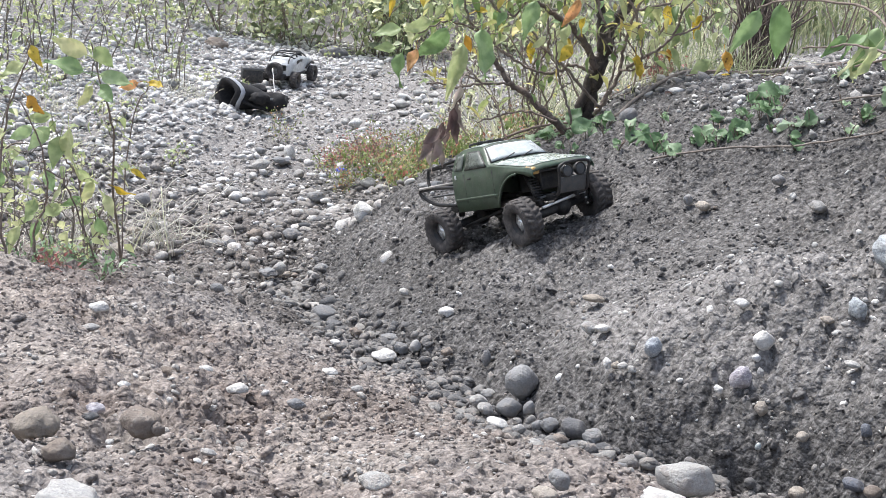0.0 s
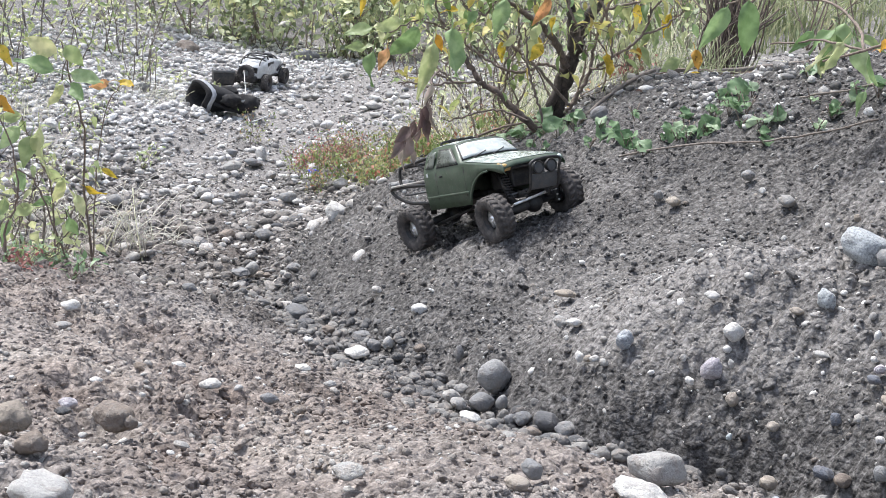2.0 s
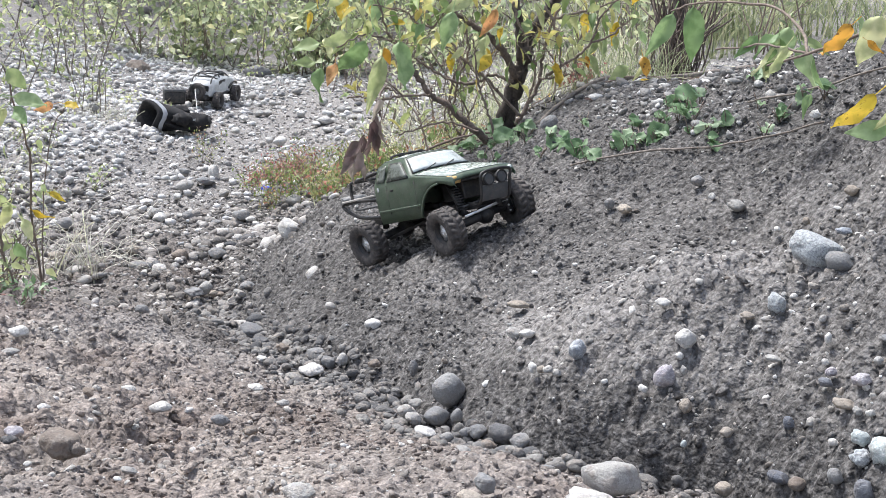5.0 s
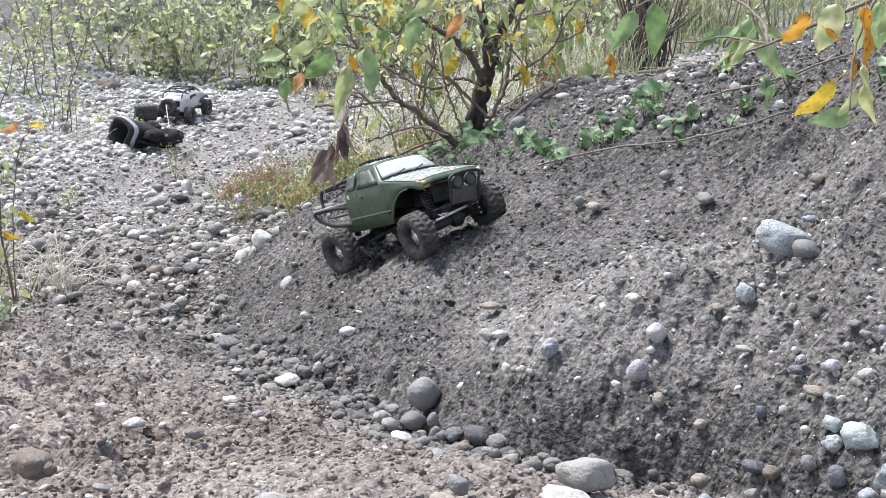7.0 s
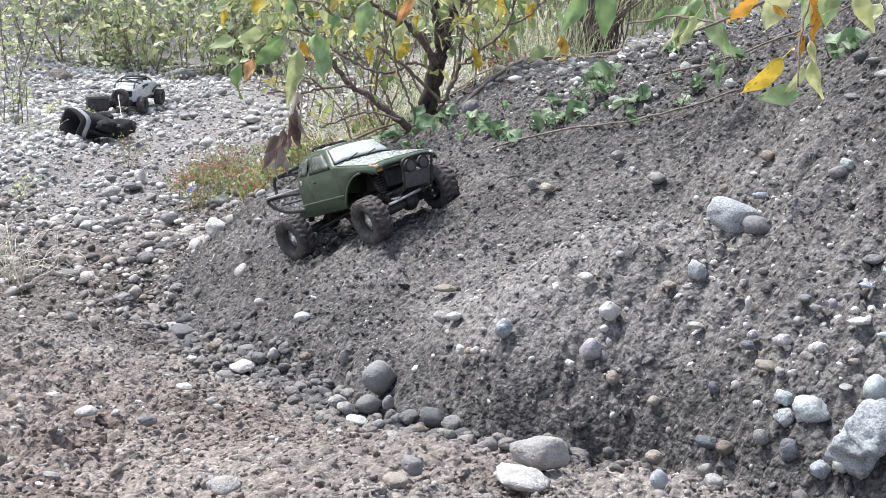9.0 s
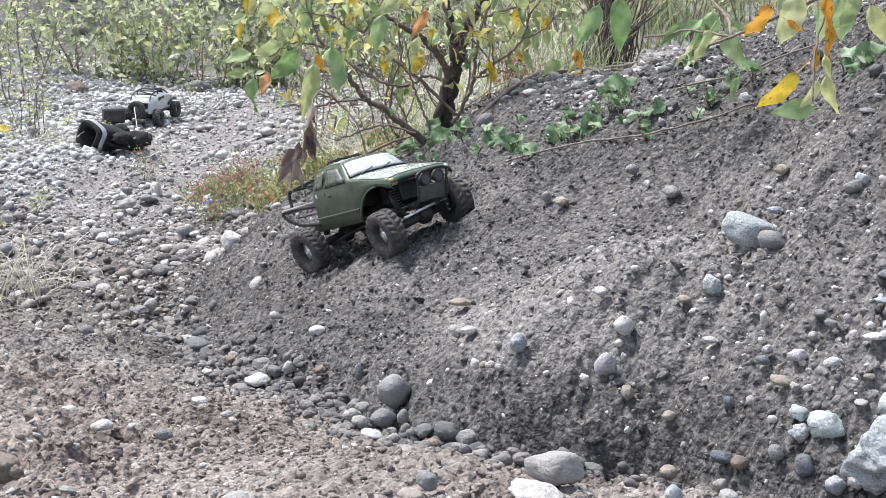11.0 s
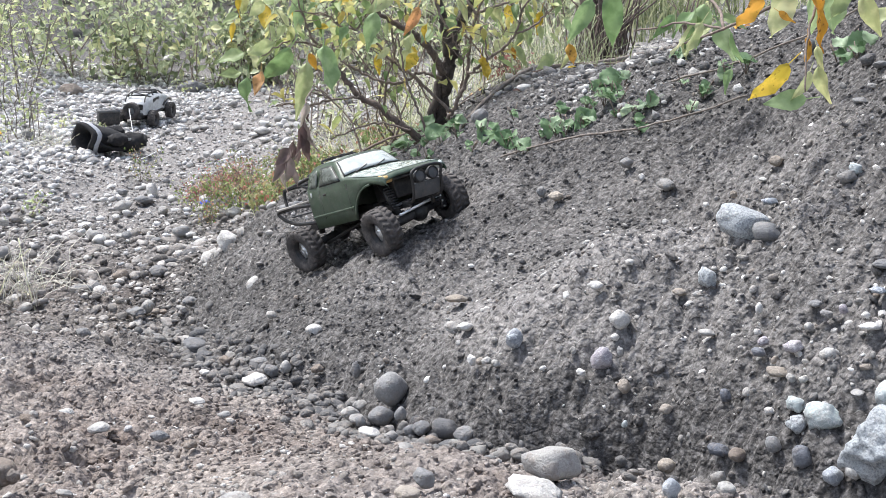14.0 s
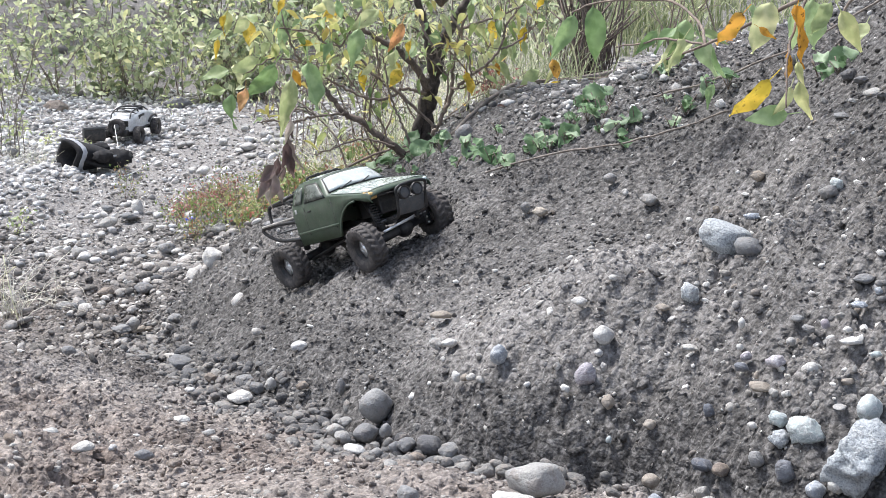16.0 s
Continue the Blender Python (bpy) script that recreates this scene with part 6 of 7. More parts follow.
def hanging_sapling():
    t = thing("sapling", "sapling branch with green, yellow and orange spotted leaves overhanging the bank", "sapling")

    def twig(points, r0, r1):
        bm = bmesh.new()
        run = bent(points, 4 * len(points), 0.002, rnd)
        tube(bm, run, [r0 + (r1 - r0) * k / len(run) for k in range(len(run))], 6)
        part("branch", bm, BARK_TWIG, t)

    def big_leaf(place, size, tone, lean):
        hung_leaf(t, place, size, tone, lean)

    g = at(1.55, 2.95, -0.03)
    twig([g, (1.5, 2.92, 1.5), (1.36, 2.86, 1.9)], 0.014, 0.006)
    twig([(1.48, 2.91, 1.55), (1.25, 2.83, 1.30), (0.98, 2.75, 1.10)], 0.008, 0.006)
    twig([(0.98, 2.75, 1.10), (0.86, 2.82, 1.01), (0.74, 2.89, 0.95), (0.66, 2.96, 0.90), (0.58, 3.03, 0.85), (0.50, 3.10, 0.81)], 0.0060, 0.0020)
    twig([(0.72, 2.80, 0.96), (0.68, 2.75, 0.89), (0.66, 2.70, 0.83), (0.65, 2.65, 0.76)], 0.0030, 0.0015)
    twig([(0.88, 2.75, 1.03), (0.81, 2.77, 0.97), (0.78, 2.78, 0.92), (0.80, 2.80, 0.87)], 0.0040, 0.0015)
    twig([(0.58, 3.10, 0.84), (0.59, 3.24, 0.88), (0.54, 3.38, 0.92), (0.40, 3.51, 0.91), (0.35, 3.65, 0.88)], 0.0040, 0.0020)
    big_leaf((0.526, 3.050, 0.857), 0.074, "lime", 125)
    big_leaf((0.624, 3.400, 0.832), 0.088, "green", 75)
    big_leaf((0.555, 3.300, 0.858), 0.077, "green", 100)
    big_leaf((0.585, 2.750, 0.924), 0.072, "orange", 120)
    big_leaf((0.617, 2.750, 0.898), 0.033, "orange", 40)
    big_leaf((0.648, 2.800, 0.942), 0.094, "lime", 100)
    big_leaf((0.686, 2.750, 0.938), 0.109, "orange", 88)
    big_leaf((0.594, 2.550, 0.820), 0.091, "yellow", 130)
    big_leaf((0.670, 2.720, 0.740), 0.072, "green", 175)
    big_leaf((0.678, 2.700, 0.838), 0.039, "cream", 85)
    big_leaf((0.663, 2.620, 0.810), 0.065, "cream", 75)
    big_leaf((0.668, 2.700, 0.792), 0.054, "lime", 100)
    big_leaf((0.672, 2.750, 0.850), 0.048, "orange", 100)
    big_leaf((0.773, 2.850, 0.938), 0.068, "lime", 110)
    big_leaf((0.768, 2.750, 0.927), 0.077, "cream", 65)
    big_leaf((0.860, 2.900, 0.897), 0.047, "lime", 140)
    big_leaf((0.632, 2.900, 0.932), 0.069, "green", 100)
    big_leaf((0.753, 2.900, 0.942), 0.092, "green", 70)
    big_leaf((0.722, 2.950, 0.907), 0.070, "green", 60)
    big_leaf((0.588, 3.300, 0.831), 0.094, "lime", 150)
    big_leaf((0.574, 3.300, 0.882), 0.088, "green", 95)
    big_leaf((0.604, 3.300, 0.844), 0.085, "green", 80)
    big_leaf((0.549, 3.300, 0.863), 0.065, "green", 140)
    big_leaf((0.525, 3.300, 0.807), 0.049, "lime", 80)
    big_leaf((0.638, 3.300, 0.737), 0.047, "green", 100)
    big_leaf((0.606, 3.300, 0.853), 0.056, "lime", 20)
    big_leaf((0.505, 3.300, 0.857), 0.059, "green", 120)
    big_leaf((0.569, 3.300, 0.832), 0.065, "green", 120)
    twig([(0.58, 3.10, 0.84), (0.52, 3.22, 0.845), (0.47, 3.30, 0.83), (0.42, 3.32, 0.82)], 0.0030, 0.0016)
    return t


hanging_sapling()


def edge_saplings():
    """Young shoots at the edge of the stream bed."""
    spec = [([(-1.19, 3.62, 0.12), (-1.19, 3.52, 0.30), (-1.16, 3.41, 0.46), (-1.16, 3.31, 0.58), (-1.15, 3.20, 0.69)], 0.0050, 0.0020),
            ([(-1.19, 3.60, 0.32), (-1.16, 3.55, 0.44), (-1.10, 3.50, 0.56)], 0.0030, 0.0015),
            ([(-1.25, 3.50, 0.09), (-1.26, 3.47, 0.30), (-1.29, 3.43, 0.38), (-1.31, 3.40, 0.48)], 0.0040, 0.0020),
            ([(-1.17, 3.40, 0.12), (-1.20, 3.33, 0.23), (-1.23, 3.27, 0.35), (-1.26, 3.20, 0.39)], 0.0040, 0.0020),
            ([(-1.29, 3.30, 0.09), (-1.30, 3.27, 0.21), (-1.26, 3.25, 0.31), (-1.27, 3.23, 0.43), (-1.31, 3.20, 0.54)], 0.0050, 0.0020),
            ([(-1.37, 3.30, 0.08), (-1.40, 3.30, 0.29), (-1.38, 3.30, 0.49), (-1.34, 3.30, 0.60), (-1.33, 3.30, 0.68)], 0.0050, 0.0020)]
    made = []
    for points, r0, r1 in spec:
        foot = Vector(points[0])
        t = thing("sapling", "thin young sapling with pale green and yellow leaves", "sapling", "saplings beside the stream bed")
        bm = bmesh.new()
        pts = [at(foot.x, foot.y, -0.01)] + [Vector(p) for p in points[1:]]
        run = bent(pts, 5 * len(pts), 0.003, rnd)
        tube(bm, run, [0.7 * (r0 + (r1 - r0) * k / len(run)) for k in range(len(run))], 6)
        seats = [s for s in twigs(bm, pts, 6, 0.06, 0.0009, 0.25) if rnd.random() < 0.5]
        part("stem", bm, BARK_TWIG, t)
        leaf_cloud("foliage", t, [s[:] for s in seats], rng.uniform(0.02, 0.036, len(seats)), LEAF_LIME, LEAVES, "small pale leaves")
        made.append((t, pts))

    def big_leaf(place, size, tone, lean):
        t, _ = min(made, key=lambda m: min((Vector(p) - Vector(place)).length for p in m[1]))
        hung_leaf(t, place, size, tone, lean)

    big_leaf((-1.160, 3.200, 0.661), 0.076, "pale", 190)
    big_leaf((-1.165, 3.200, 0.622), 0.082, "green", 185)
    big_leaf((-1.126, 3.200, 0.619), 0.072, "green", 20)
    big_leaf((-1.126, 3.200, 0.594), 0.063, "green", 40)
    big_leaf((-1.145, 3.200, 0.592), 0.058, "cream", 120)
    big_leaf((-1.131, 3.500, 0.566), 0.046, "peach", 170)
    big_leaf((-1.103, 3.500, 0.568), 0.048, "yellow", 20)
    big_leaf((-1.141, 3.200, 0.681), 0.058, "lime", 60)
    big_leaf((-1.266, 3.400, 0.455), 0.102, "lime", 70)
    big_leaf((-1.286, 3.400, 0.432), 0.074, "lime", 95)
    big_leaf((-1.314, 3.400, 0.450), 0.074, "green", 140)
    big_leaf((-1.308, 3.400, 0.478), 0.060, "lime", 160)
    big_leaf((-1.318, 3.300, 0.464), 0.061, "green", 150)
    big_leaf((-1.204, 3.400, 0.329), 0.054, "cream", 100)
    big_leaf((-1.187, 3.400, 0.240), 0.063, "green", 80)
    big_leaf((-1.242, 3.350, 0.210), 0.076, "lime", 110)
    big_leaf((-1.182, 3.500, 0.299), 0.049, "yellow", 30)
    big_leaf((-1.156, 3.550, 0.336), 0.041, "yellow", 10)
    big_leaf((-1.302, 3.300, 0.297), 0.061, "lime", 120)
    big_leaf((-1.294, 3.300, 0.243), 0.062, "green", 100)
    big_leaf((-1.187, 3.450, 0.286), 0.055, "lime", 60)
    big_leaf((-1.261, 3.500, 0.262), 0.053, "green", 150)
    big_leaf((-1.275, 3.400, 0.252), 0.057, "lime", 170)
    big_leaf((-1.333, 3.300, 0.536), 0.055, "orange", 30)
    big_leaf((-1.341, 3.300, 0.614), 0.061, "lime", 150)
    big_leaf((-1.328, 3.300, 0.655), 0.055, "yellow", 60)
    big_leaf((-1.379, 3.300, 0.451), 0.070, "lime", 160)
    big_leaf((-1.392, 3.300, 0.356), 0.065, "green", 120)
    big_leaf((-1.260, 3.450, 0.343), 0.058, "lime", 40)
    big_leaf((-1.282, 3.300, 0.367), 0.055, "green", 60)
    big_leaf((-1.258, 3.300, 0.177), 0.056, "lime", 130)
    big_leaf((-1.348, 3.300, 0.223), 0.062, "lime", 100)


edge_saplings()


def bramble_leaf_tufts():
    """Low bramble along the top of the bank: single tufts of round leaves."""
    tufts = [(0.34, 3.66, 0.080), (0.27, 3.76, 0.067), (0.40, 3.71, 0.072), (0.43, 3.76, 0.067), (0.39, 3.85, 0.048), (0.46, 3.57, 0.070), (0.50, 3.57, 0.045), (0.16, 3.86, 0.069), (0.09, 4.14, 0.074), (0.04, 4.40, 0.072), (-0.02, 4.38, 0.075), (-0.11, 4.65, 0.094), (-0.06, 4.61, 0.072), (-0.13, 4.55, 0.071), (0.13, 3.98, 0.062), (0.20, 3.70, 0.049), (0.61, 3.48, 0.036), (0.67, 3.52, 0.050), (0.71, 3.49, 0.055), (0.86, 3.08, 0.064), (0.84, 3.16, 0.053), (0.30, 3.68, 0.043), (0.36, 3.74, 0.058), (0.18, 3.76, 0.044), (0.01, 4.43, 0.062), (0.59, 3.76, 0.053)]
    extra = [(x + rnd.gauss(0, 0.07), y + rnd.gauss(0, 0.07), size * rnd.uniform(0.35, 0.7)) for x, y, size in tufts for _ in range(1)]
    for x, y, size in tufts + extra:
        b = at(x, y)
        size *= 0.92
        t = thing("bramble", "low bramble tuft with rounded green leaves on the bank's edge", "bramble", "brambles along the bank", m=Matrix.Translation(b))
        bm = bmesh.new()
        for k in range(3):
            a = rnd.uniform(0, 6.28)
            tip = Vector((0.02 * math.cos(a), 0.02 * math.sin(a), rnd.uniform(0.015, 0.04)))
            tube(bm, [(0, 0, -0.01), tip * 0.6, tip], 0.0012, 4)
        tagged(part("stalk", bm, BARK_TWIG, t), kind="stuff")
        for k in range(3):
            p = b + Vector((rnd.uniform(-0.25, 0.25) * size, rnd.uniform(-0.3, 0.3) * size, rnd.uniform(0.25, 0.6) * size))
            a = rnd.uniform(0, 360)
            ob = single_leaf(t, p, size * (1.05 if k == 0 else rnd.uniform(0.45, 0.8)), (0, 0, 0), LEAF_IVY, ROUND_LEAVES)
            s = size * (1.05 if k == 0 else rnd.uniform(0.45, 0.8))
            ob.matrix_world = Matrix.Translation(p - Vector((0.5 * s * math.cos(radians(a)), 0.5 * s * math.sin(radians(a)), 0))) @ pose(0, 0, 0, rnd.uniform(0, 65), rnd.uniform(-40, 40), 0) @ pose(0, 0, 0, 0, 0, a) @ Matrix.Diagonal((s, s, s, 1))


bramble_leaf_tufts()


def shrub(x, y, height, spread, leaves, mat=LEAF_FAR, size=(0.035, 0.075), stems=8, label="dense wild shrub with yellow-green leaves", shapes=SMALL_LEAVES, bark=BARK_TWIG):
    b = at(x, y, -0.02)
    t = thing("shrub", label, "shrub", "shrubs behind the gravel")
    bm = bmesh.new()
    seats = []
    for k in range(stems):
        a, lean = rnd.uniform(0, 6.28), rnd.uniform(0.2, 1.0)
        f = b + Vector((rnd.uniform(-0.5, 0.5), rnd.uniform(-0.4, 0.4), 0)) * spread
        tip = f + Vector((math.cos(a) * spread * lean, math.sin(a) * spread * lean, height * rnd.uniform(0.6, 1.1)))
        pts = [f, f.lerp(tip, 0.5) + Vector((rnd.uniform(-0.05, 0.05), rnd.uniform(-0.05, 0.05), 0.06)), tip]
        k0 = 0.6 * (0.35 + 0.65 * min(1.0, height / 0.7))
        tube(bm, bent(pts, 8, 0.008, rnd), [r * k0 for r in (0.008, 0.007, 0.006, 0.0055, 0.0045, 0.0035, 0.003, 0.002)], 5)
        seats.append(pts)
    for pts in list(seats):
        twigs(bm, pts, 4, 0.16 * spread + 0.05, 0.0025, 0.15)
    tagged(part("brushwood", bm, bark, t, "thin brown stems" if bark is BARK_TWIG else "thin straw-coloured stems"), kind="stuff")
    places = []
    for k in range(leaves):
        p = along(seats[k % len(seats)], 1, 0.08)[0]
        places.append((p + Vector((rnd.gauss(0, 0.22 * spread), rnd.gauss(0, 0.22 * spread), rnd.gauss(0, 0.06)))* 1.0)[:])
    places = np.array(places)
    places[:, 2] = np.maximum(places[:, 2], ground_form(places[:, 0], places[:, 1]) + 0.01)
    leaf_cloud("foliage", t, places, rng.uniform(*size, leaves), mat, shapes, "yellow-green leaves", droop=0.35, spread=1.0)
    return t


for k in range(26):
    x = -5.0 + k * 0.30 + rnd.uniform(-0.12, 0.12)
    if not -3.7 < x < -2.75:
        shrub(x, 9.75 + rnd.uniform(0, 0.6) + 0.2 * max(0, -2.6 - x), rnd.uniform(0.4, 0.85), rnd.uniform(0.35, 0.55), 480, size=(0.034, 0.08), stems=10)
for k in range(22):
    x = -5.0 + k * 0.40 + rnd.uniform(-0.2, 0.2)
    if -4.0 < x < -2.9:
        continue
    shrub(x, 10.9 + rnd.uniform(0, 1.6), rnd.uniform(0.6, 1.1), rnd.uniform(0.4, 0.7), 400, size=(0.044, 0.092), stems=9)
# airy growth at the edge of the stream bed
for x, y, h, s, n in ((-2.55, 7.0, 0.6, 0.3, 170), (-2.95, 7.5, 0.7, 0.35, 200), (-2.6, 8.3, 0.6, 0.35, 220), (-3.2, 8.5, 0.8, 0.45, 300), (-3.0, 6.8, 0.7, 0.35, 220), (-3.5, 9.2, 0.8, 0.5, 340), (-2.1, 7.25, 0.35, 0.14, 40), (-2.75, 9.2, 0.7, 0.4, 300), (-3.6, 7.8, 0.8, 0.45, 300), (-2.7, 6.2, 0.55, 0.3, 120), (-2.35, 5.3, 0.4, 0.25, 90), (-2.0, 4.6, 0.3, 0.22, 80)):
    shrub(x, y, h, s, n, LEAF_LIME, (0.025, 0.05), 7, "airy young growth with pale green leaves", bark=BARK_PALE)
for x, y, h, s, n in ((-1.55, 3.65, 0.3, 0.16, 70), (-1.45, 4.0, 0.28, 0.15, 60), (-1.65, 4.15, 0.3, 0.16, 60), (-1.35, 3.55, 0.25, 0.12, 60), (-1.75, 3.7, 0.4, 0.2, 90)):
    shrub(x, y, h, s, n, LEAF_LIME, (0.02, 0.045), 6, "low leafy shoots at the edge of the earth", bark=BARK_PALE)
# nearer thicket round and behind the bush
for x, y, h, s, n in ((-0.55, 7.1, 0.5, 0.3, 240), (-0.25, 6.5, 0.55, 0.3, 240), (0.15, 6.2, 0.6, 0.35, 280), (0.45, 6.7, 0.6, 0.35, 280), (0.2, 7.4, 0.7, 0.4, 300), (0.8, 7.4, 0.7, 0.45, 300), (-0.3, 8.1, 0.6, 0.45, 300), (1.3, 7.0, 0.7, 0.4, 280), (0.5, 8.4, 0.8, 0.5, 320), (1.2, 8.3, 0.8, 0.5, 320), (-0.9, 8.9, 0.5, 0.4, 260), (1.9, 7.8, 0.9, 0.5, 320), (-0.1, 9.1, 0.7, 0.5, 320), (0.8, 9.4, 0.8, 0.5, 320)):
    shrub(x, y, h, s, int(n * 0.55), LEAF_FAR, (0.025, 0.05), 8, "thicket of thin stems with sparse yellow leaves", bark=STRAW if rnd.random() < 0.6 else BARK_TWIG)


def post_stem():
    """A dark upright dead stem with a skirt of twigs."""
    t = thing("dead_stem", "dark upright dead stem with a skirt of fine twigs", "stem")
    b = at(0.62, 5.84, -0.02)
    bm = bmesh.new()
    tube(bm, bent([b, b + Vector((-0.01, 0, 0.25)), b + Vector((-0.02, 0, 0.6)), b + Vector((0.0, 0.02, 1.0))], 14, 0.005, rnd), 0.022, 9)
    part("trunk", bm, BARK_DARK, t)
    bm = bmesh.new()
    for k in range(80):
        a = rnd.uniform(0, 6.28)
        f = b + Vector((math.cos(a) * 0.07, math.sin(a) * 0.07, 0))
        tube(bm, bent([f, f + Vector((rnd.uniform(-0.06, 0.06), rnd.uniform(-0.06, 0.06), 0.15)), f + Vector((rnd.uniform(-0.12, 0.12), rnd.uniform(-0.1, 0.1), rnd.uniform(0.2, 0.5)))], 6, 0.004, rnd), 0.003, 4)
    tagged(part("brushwood", bm, BARK_BROWN, t), kind="stuff")


post_stem()


def grass_tuft(x, y, n, height, spread, mat, label, lean=0.35, stiff=-1.25):
    b = at(x, y)
    t = thing("grass_tuft", label, "grass")
    px = rng.normal(x, spread, n)
    py = rng.normal(y, spread, n)
    places = np.stack([px, py, ground_form(px, py)], -1)
    ob = leaf_cloud("grass", t, places, rng.uniform(0.5, 1.1, n) * height, mat, BLADES, droop=stiff, spread=lean)
    return t


def straw_tuft(x, y, n, height):
    """Wispy dead stems, bent over and tangled."""
    t = thing("grass_tuft", "wispy pale dead grass with bent tangled stems", "grass")
    bm = bmesh.new()
    for k in range(n):
        p = at(x + rnd.gauss(0, 0.05), y + rnd.gauss(0, 0.05), -0.005)
        pts, d = [p], Vector((rnd.gauss(0.15, 0.45), rnd.gauss(0, 0.4), 1.0)).normalized()
        for i in range(5):
            pts.append(pts[-1] + d * height * rnd.uniform(0.12, 0.3))
            d = (d + Vector((rnd.gauss(0, 0.5), rnd.gauss(0, 0.4), rnd.gauss(-0.22, 0.3)))).normalized()
        run = bent(pts, 11)
        tube(bm, run, [0.0018 * (1 - 0.06 * i) for i in range(11)], 3)
    tagged(part("straw", bm, DEAD_STEM, t), kind="stuff")


DEAD_STEM = bark_material("dead_stem", (0.52, 0.49, 0.41), (0.80, 0.77, 0.69))
for x, y, n, h in ((-1.34, 4.43, 16, 0.30), (-1.28, 4.52, 12, 0.28), (-1.42, 4.36, 14, 0.26), (-1.5, 4.2, 14, 0.22), (-1.6, 3.95, 14, 0.22), (-1.25, 4.3, 6, 0.2), (-2.0, 7.15, 20, 0.14), (-1.95, 6.9, 20, 0.12), (-2.3, 6.2, 20, 0.16), (-1.7, 4.6, 20, 0.18)):
    straw_tuft(x, y, n, h)
for x, y, n, h, s in ((-1.34, 4.43, 8, 0.26, 0.05), (-1.5, 4.2, 12, 0.16, 0.06), (-1.62, 3.8, 14, 0.2, 0.08), (-1.9, 7.1, 30, 0.12, 0.06), (-2.3, 6.2, 30, 0.14, 0.08), (-2.05, 5.6, 30, 0.14, 0.08)):
    grass_tuft(x, y, n, h, s, GRASS_DRY, "pale dry grass tuft with bent stems", 0.75, -1.0)
for k in range(26):
    grass_tuft(rnd.uniform(0.3, 2.5), rnd.uniform(6.4, 8.6), 30, rnd.uniform(0.35, 0.6), 0.12, GRASS_GREEN, "tall pale green grass clump behind the bank", 0.3, -1.35)
for k in range(26):
    grass_tuft(rnd.uniform(-0.55, 0.45), rnd.uniform(5.4, 8.4), 24, rnd.uniform(0.15, 0.35), 0.12, GRASS_DRY, "pale straw grass standing behind the bush", 0.55, -1.2)
for k in range(12):
    grass_tuft(rnd.uniform(-0.2, 0.6), rnd.uniform(4.8, 5.6), 30, rnd.uniform(0.12, 0.25), 0.05, GRASS_GREEN, "short green grass tuft under the bush", 0.4, -1.2)


def weed(x, y, height, mat=LEAF_WEED, label="low feathery weed turning red and green", leaves=60, size=(0.014, 0.03)):
    b = at(x, y, -0.005)
    t = thing("weed", label, "weed", "weeds on the gravel")
    bm = bmesh.new()
    runs = []
    for k in range(5):
        tip = b + Vector((rnd.uniform(-0.09, 0.09), rnd.uniform(-0.09, 0.09), height * rnd.uniform(0.6, 1.1)))
        runs.append([b, b.lerp(tip, 0.5) + Vector((rnd.uniform(-0.02, 0.02), 0, 0.01)), tip])
        tube(bm, bent(runs[-1], 6, 0.002, rnd), 0.0010, 4)
    tagged(part("stalk", bm, BARK_TWIG, t), kind="stuff")
    places = [(along(runs[k % 5], 1, 0.15)[0] + Vector((rnd.gauss(0, 0.02), rnd.gauss(0, 0.02), rnd.gauss(0, 0.012))))[:] for k in range(leaves)]
    leaf_cloud("foliage", t, places, rng.uniform(*size, leaves), mat, SMALL_LEAVES)


for k in range(34):
    weed(rnd.gauss(-0.68, 0.22), rnd.gauss(5.9, 0.32), rnd.uniform(0.06, 0.17), leaves=120, size=(0.008, 0.019))
for k in range(30):
    weed(rnd.gauss(-0.50, 0.14), rnd.gauss(5.25, 0.28), rnd.uniform(0.08, 0.2), leaves=150, size=(0.010, 0.024), label="leafy weed turning green, brown and red beside the gravel")
for k in range(14):
    weed(rnd.gauss(-0.96, 0.09), rnd.gauss(6.08, 0.14), rnd.uniform(0.05, 0.12), LEAF_RED, "small red-leaved weed beside the can", 80, (0.008, 0.018))
for x, y in ((0.21, 4.93), (0.23, 4.95)):
    weed(x, y, 0.09, LEAF_RED, "small bright red weed at the bush's foot", 36)
for k in range(7):
    weed(rnd.uniform(-1.35, -1.05), rnd.uniform(3.2, 3.5), rnd.uniform(0.04, 0.08), LEAF_IVY, "low green weed at the edge of the earth", 30)
for k in range(2):
    weed(-1.24 + 0.04 * k, 3.20 + 0.03 * k, 0.05, LEAF_RED, "small red weed at the edge of the earth", 36, (0.01, 0.02))
for k in range(24):
    weed(rnd.uniform(-3.0, -1.6), rnd.uniform(4.2, 9.2), rnd.uniform(0.06, 0.2), LEAF_LIME, "thin green weed growing between stones", 34)


def stick(points, r0, r1, mat, label):
    bm = bmesh.new()
    run = bent([at(x, y, u) for x, y, u in points], 6 * len(points), 0.003, rnd)
    tube(bm, run, [(r0 + (r1 - r0) * k / len(run)) * rnd.uniform(0.85, 1.1) for k in range(len(run))], 7)
    tagged(part("stick", bm, mat), label, "stick", "sticks lying about")


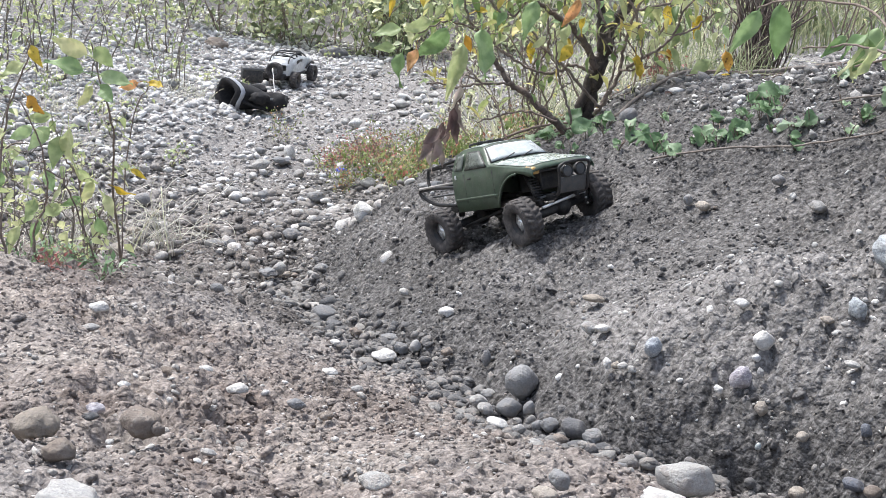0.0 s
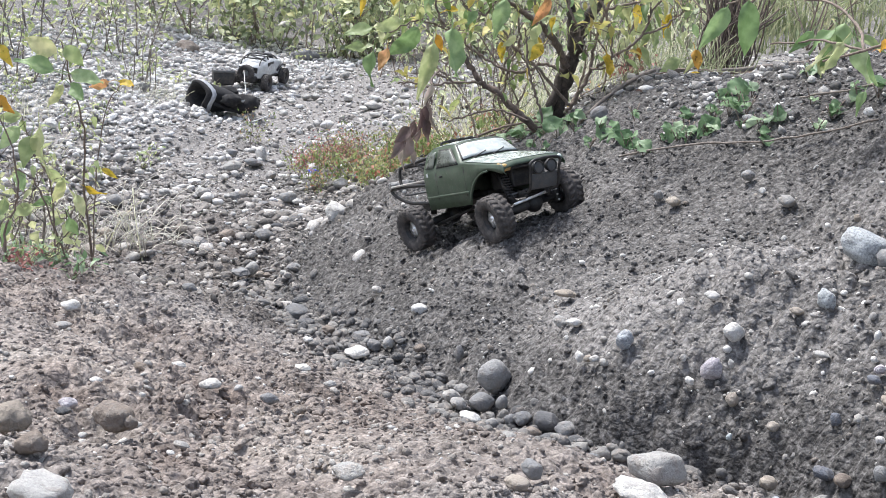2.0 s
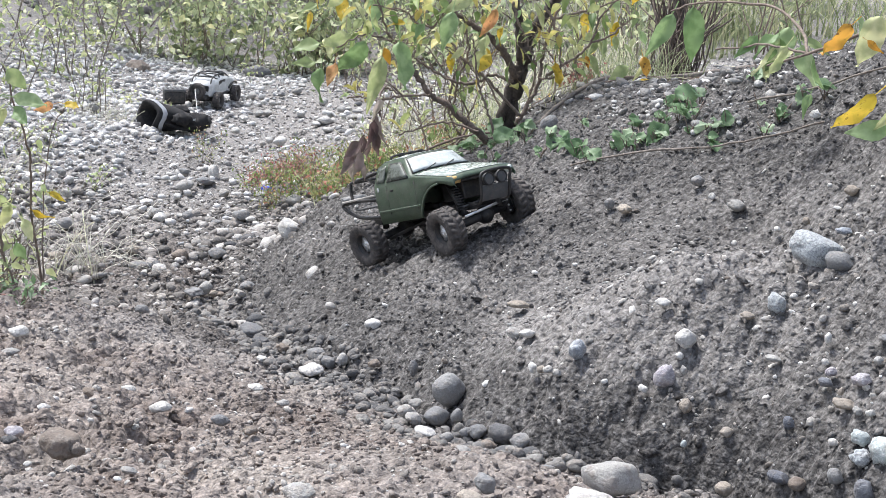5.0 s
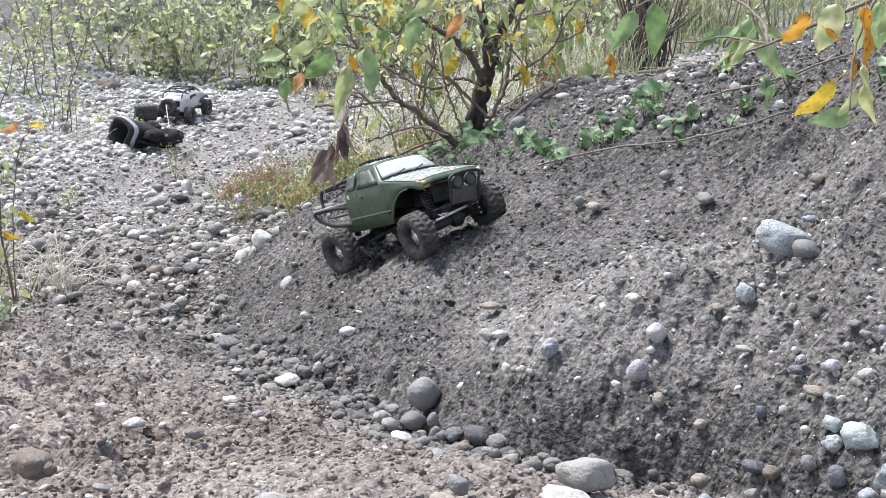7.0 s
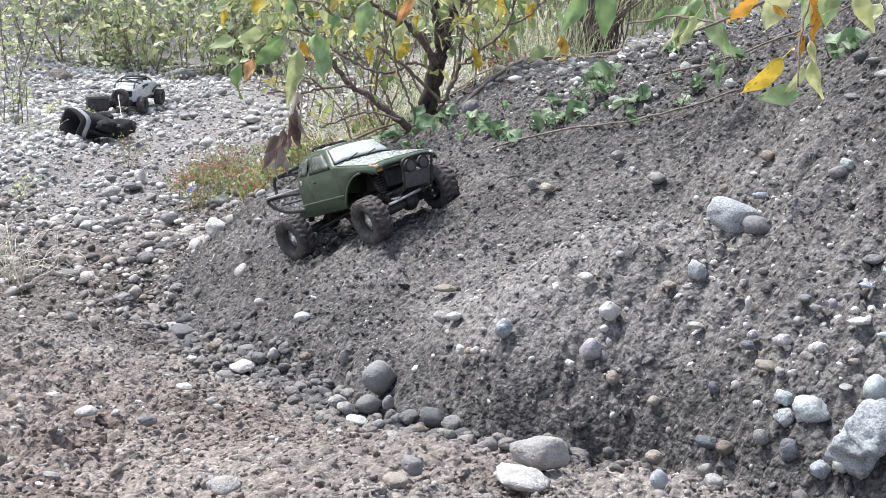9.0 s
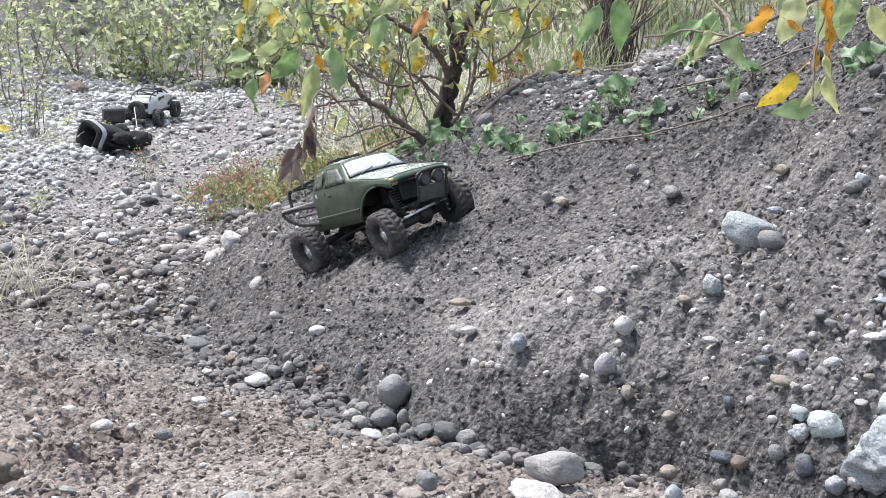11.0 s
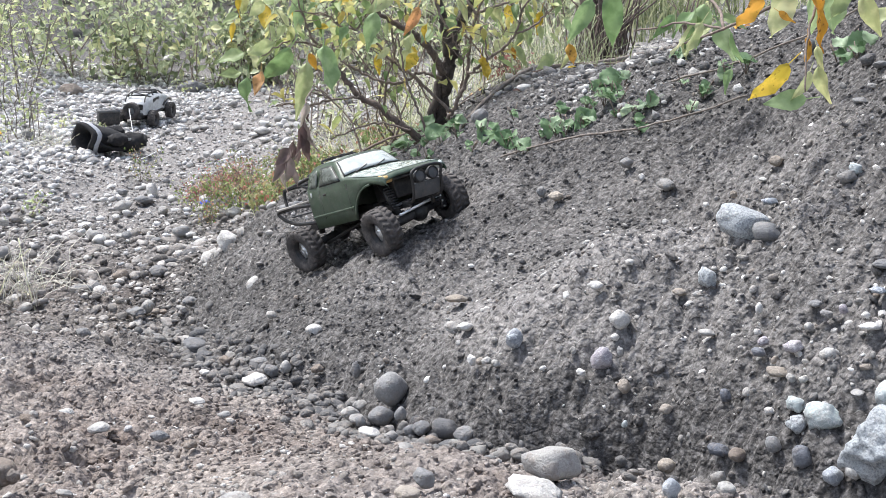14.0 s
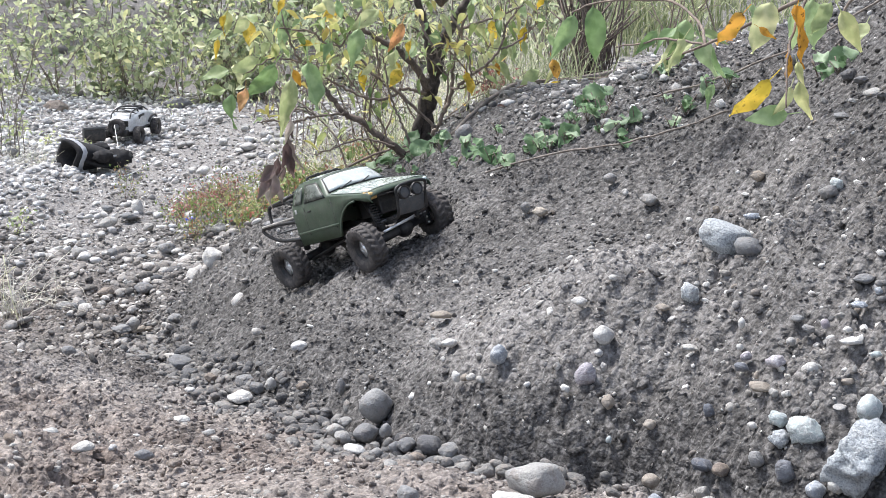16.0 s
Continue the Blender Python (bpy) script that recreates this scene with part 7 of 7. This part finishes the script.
stick([(0.06, 4.43, 0.012), (0.25, 4.7, 0.02), (0.5, 5.0, 0.03), (0.85, 5.3, 0.03)], 0.006, 0.011, BARK_PALE, "long grey dead branch lying behind the bramble")
stick([(0.14, 3.75, 0.01), (0.30, 3.60, 0.02), (0.48, 3.46, 0.012), (0.68, 3.32, 0.02)], 0.003, 0.0024, BARK_PALE, "thin dry vine along the bank's edge")
stick([(0.55, 3.6, 0.015), (0.72, 3.5, 0.02), (0.95, 3.25, 0.03), (1.15, 3.1, 0.02)], 0.003, 0.0022, BARK_PALE, "thin dead twig along the bank's edge")
stick([(-0.30, 4.62, 0.02), (-0.12, 4.58, 0.03), (0.02, 4.5, 0.015)], 0.004, 0.003, BARK_PALE, "dry twig under the bush")
stick([(-0.34, 4.75, 0.02), (-0.2, 4.7, 0.05), (-0.02, 4.62, 0.02)], 0.005, 0.003, BARK_TWIG, "brown twig under the bush")

# dead twigs and litter round the foot of the bush and along the shelf
for k in range(16):
    x, y, a, reach = rnd.uniform(-0.45, 0.9), rnd.uniform(4.35, 5.3), rnd.uniform(-0.5, 0.9), rnd.uniform(0.12, 0.35)
    stick([(x, y, 0.012), (x + 0.5 * reach * math.cos(a), y + 0.5 * reach * math.sin(a), 0.028), (x + reach * math.cos(a), y + reach * math.sin(a), 0.014)], 0.0028, 0.0014, rnd.choice((BARK_PALE, BARK_TWIG)), "thin dry twig lying in the litter under the bush")


def fallen_leaf(x, y, size, mat, words):
    ob = mesh_object("fallen_leaf", array_mesh("fallen_leaf", *CURLED[rnd.randrange(3)]), mat)
    ob.matrix_world = Matrix.Translation(at(x, y, 0.016)) @ pose(0, 0, 0, rnd.uniform(-30, 30), rnd.uniform(-20, 20), rnd.uniform(0, 360)) @ Matrix.Scale(size, 4)
    tagged(ob, words, "leaf", "fallen leaves")


for k in range(60):
    pick = rnd.random()
    fallen_leaf(rnd.uniform(-0.6, 1.2), rnd.uniform(4.3, 6.2), rnd.uniform(0.025, 0.05), LEAF_DEAD if pick < 0.6 else LEAF_YELLOW if pick < 0.8 else LEAF_PINK, "curled brown fallen leaf in the litter" if pick < 0.6 else "yellow fallen leaf in the litter" if pick < 0.8 else "peach-coloured fallen leaf in the litter")
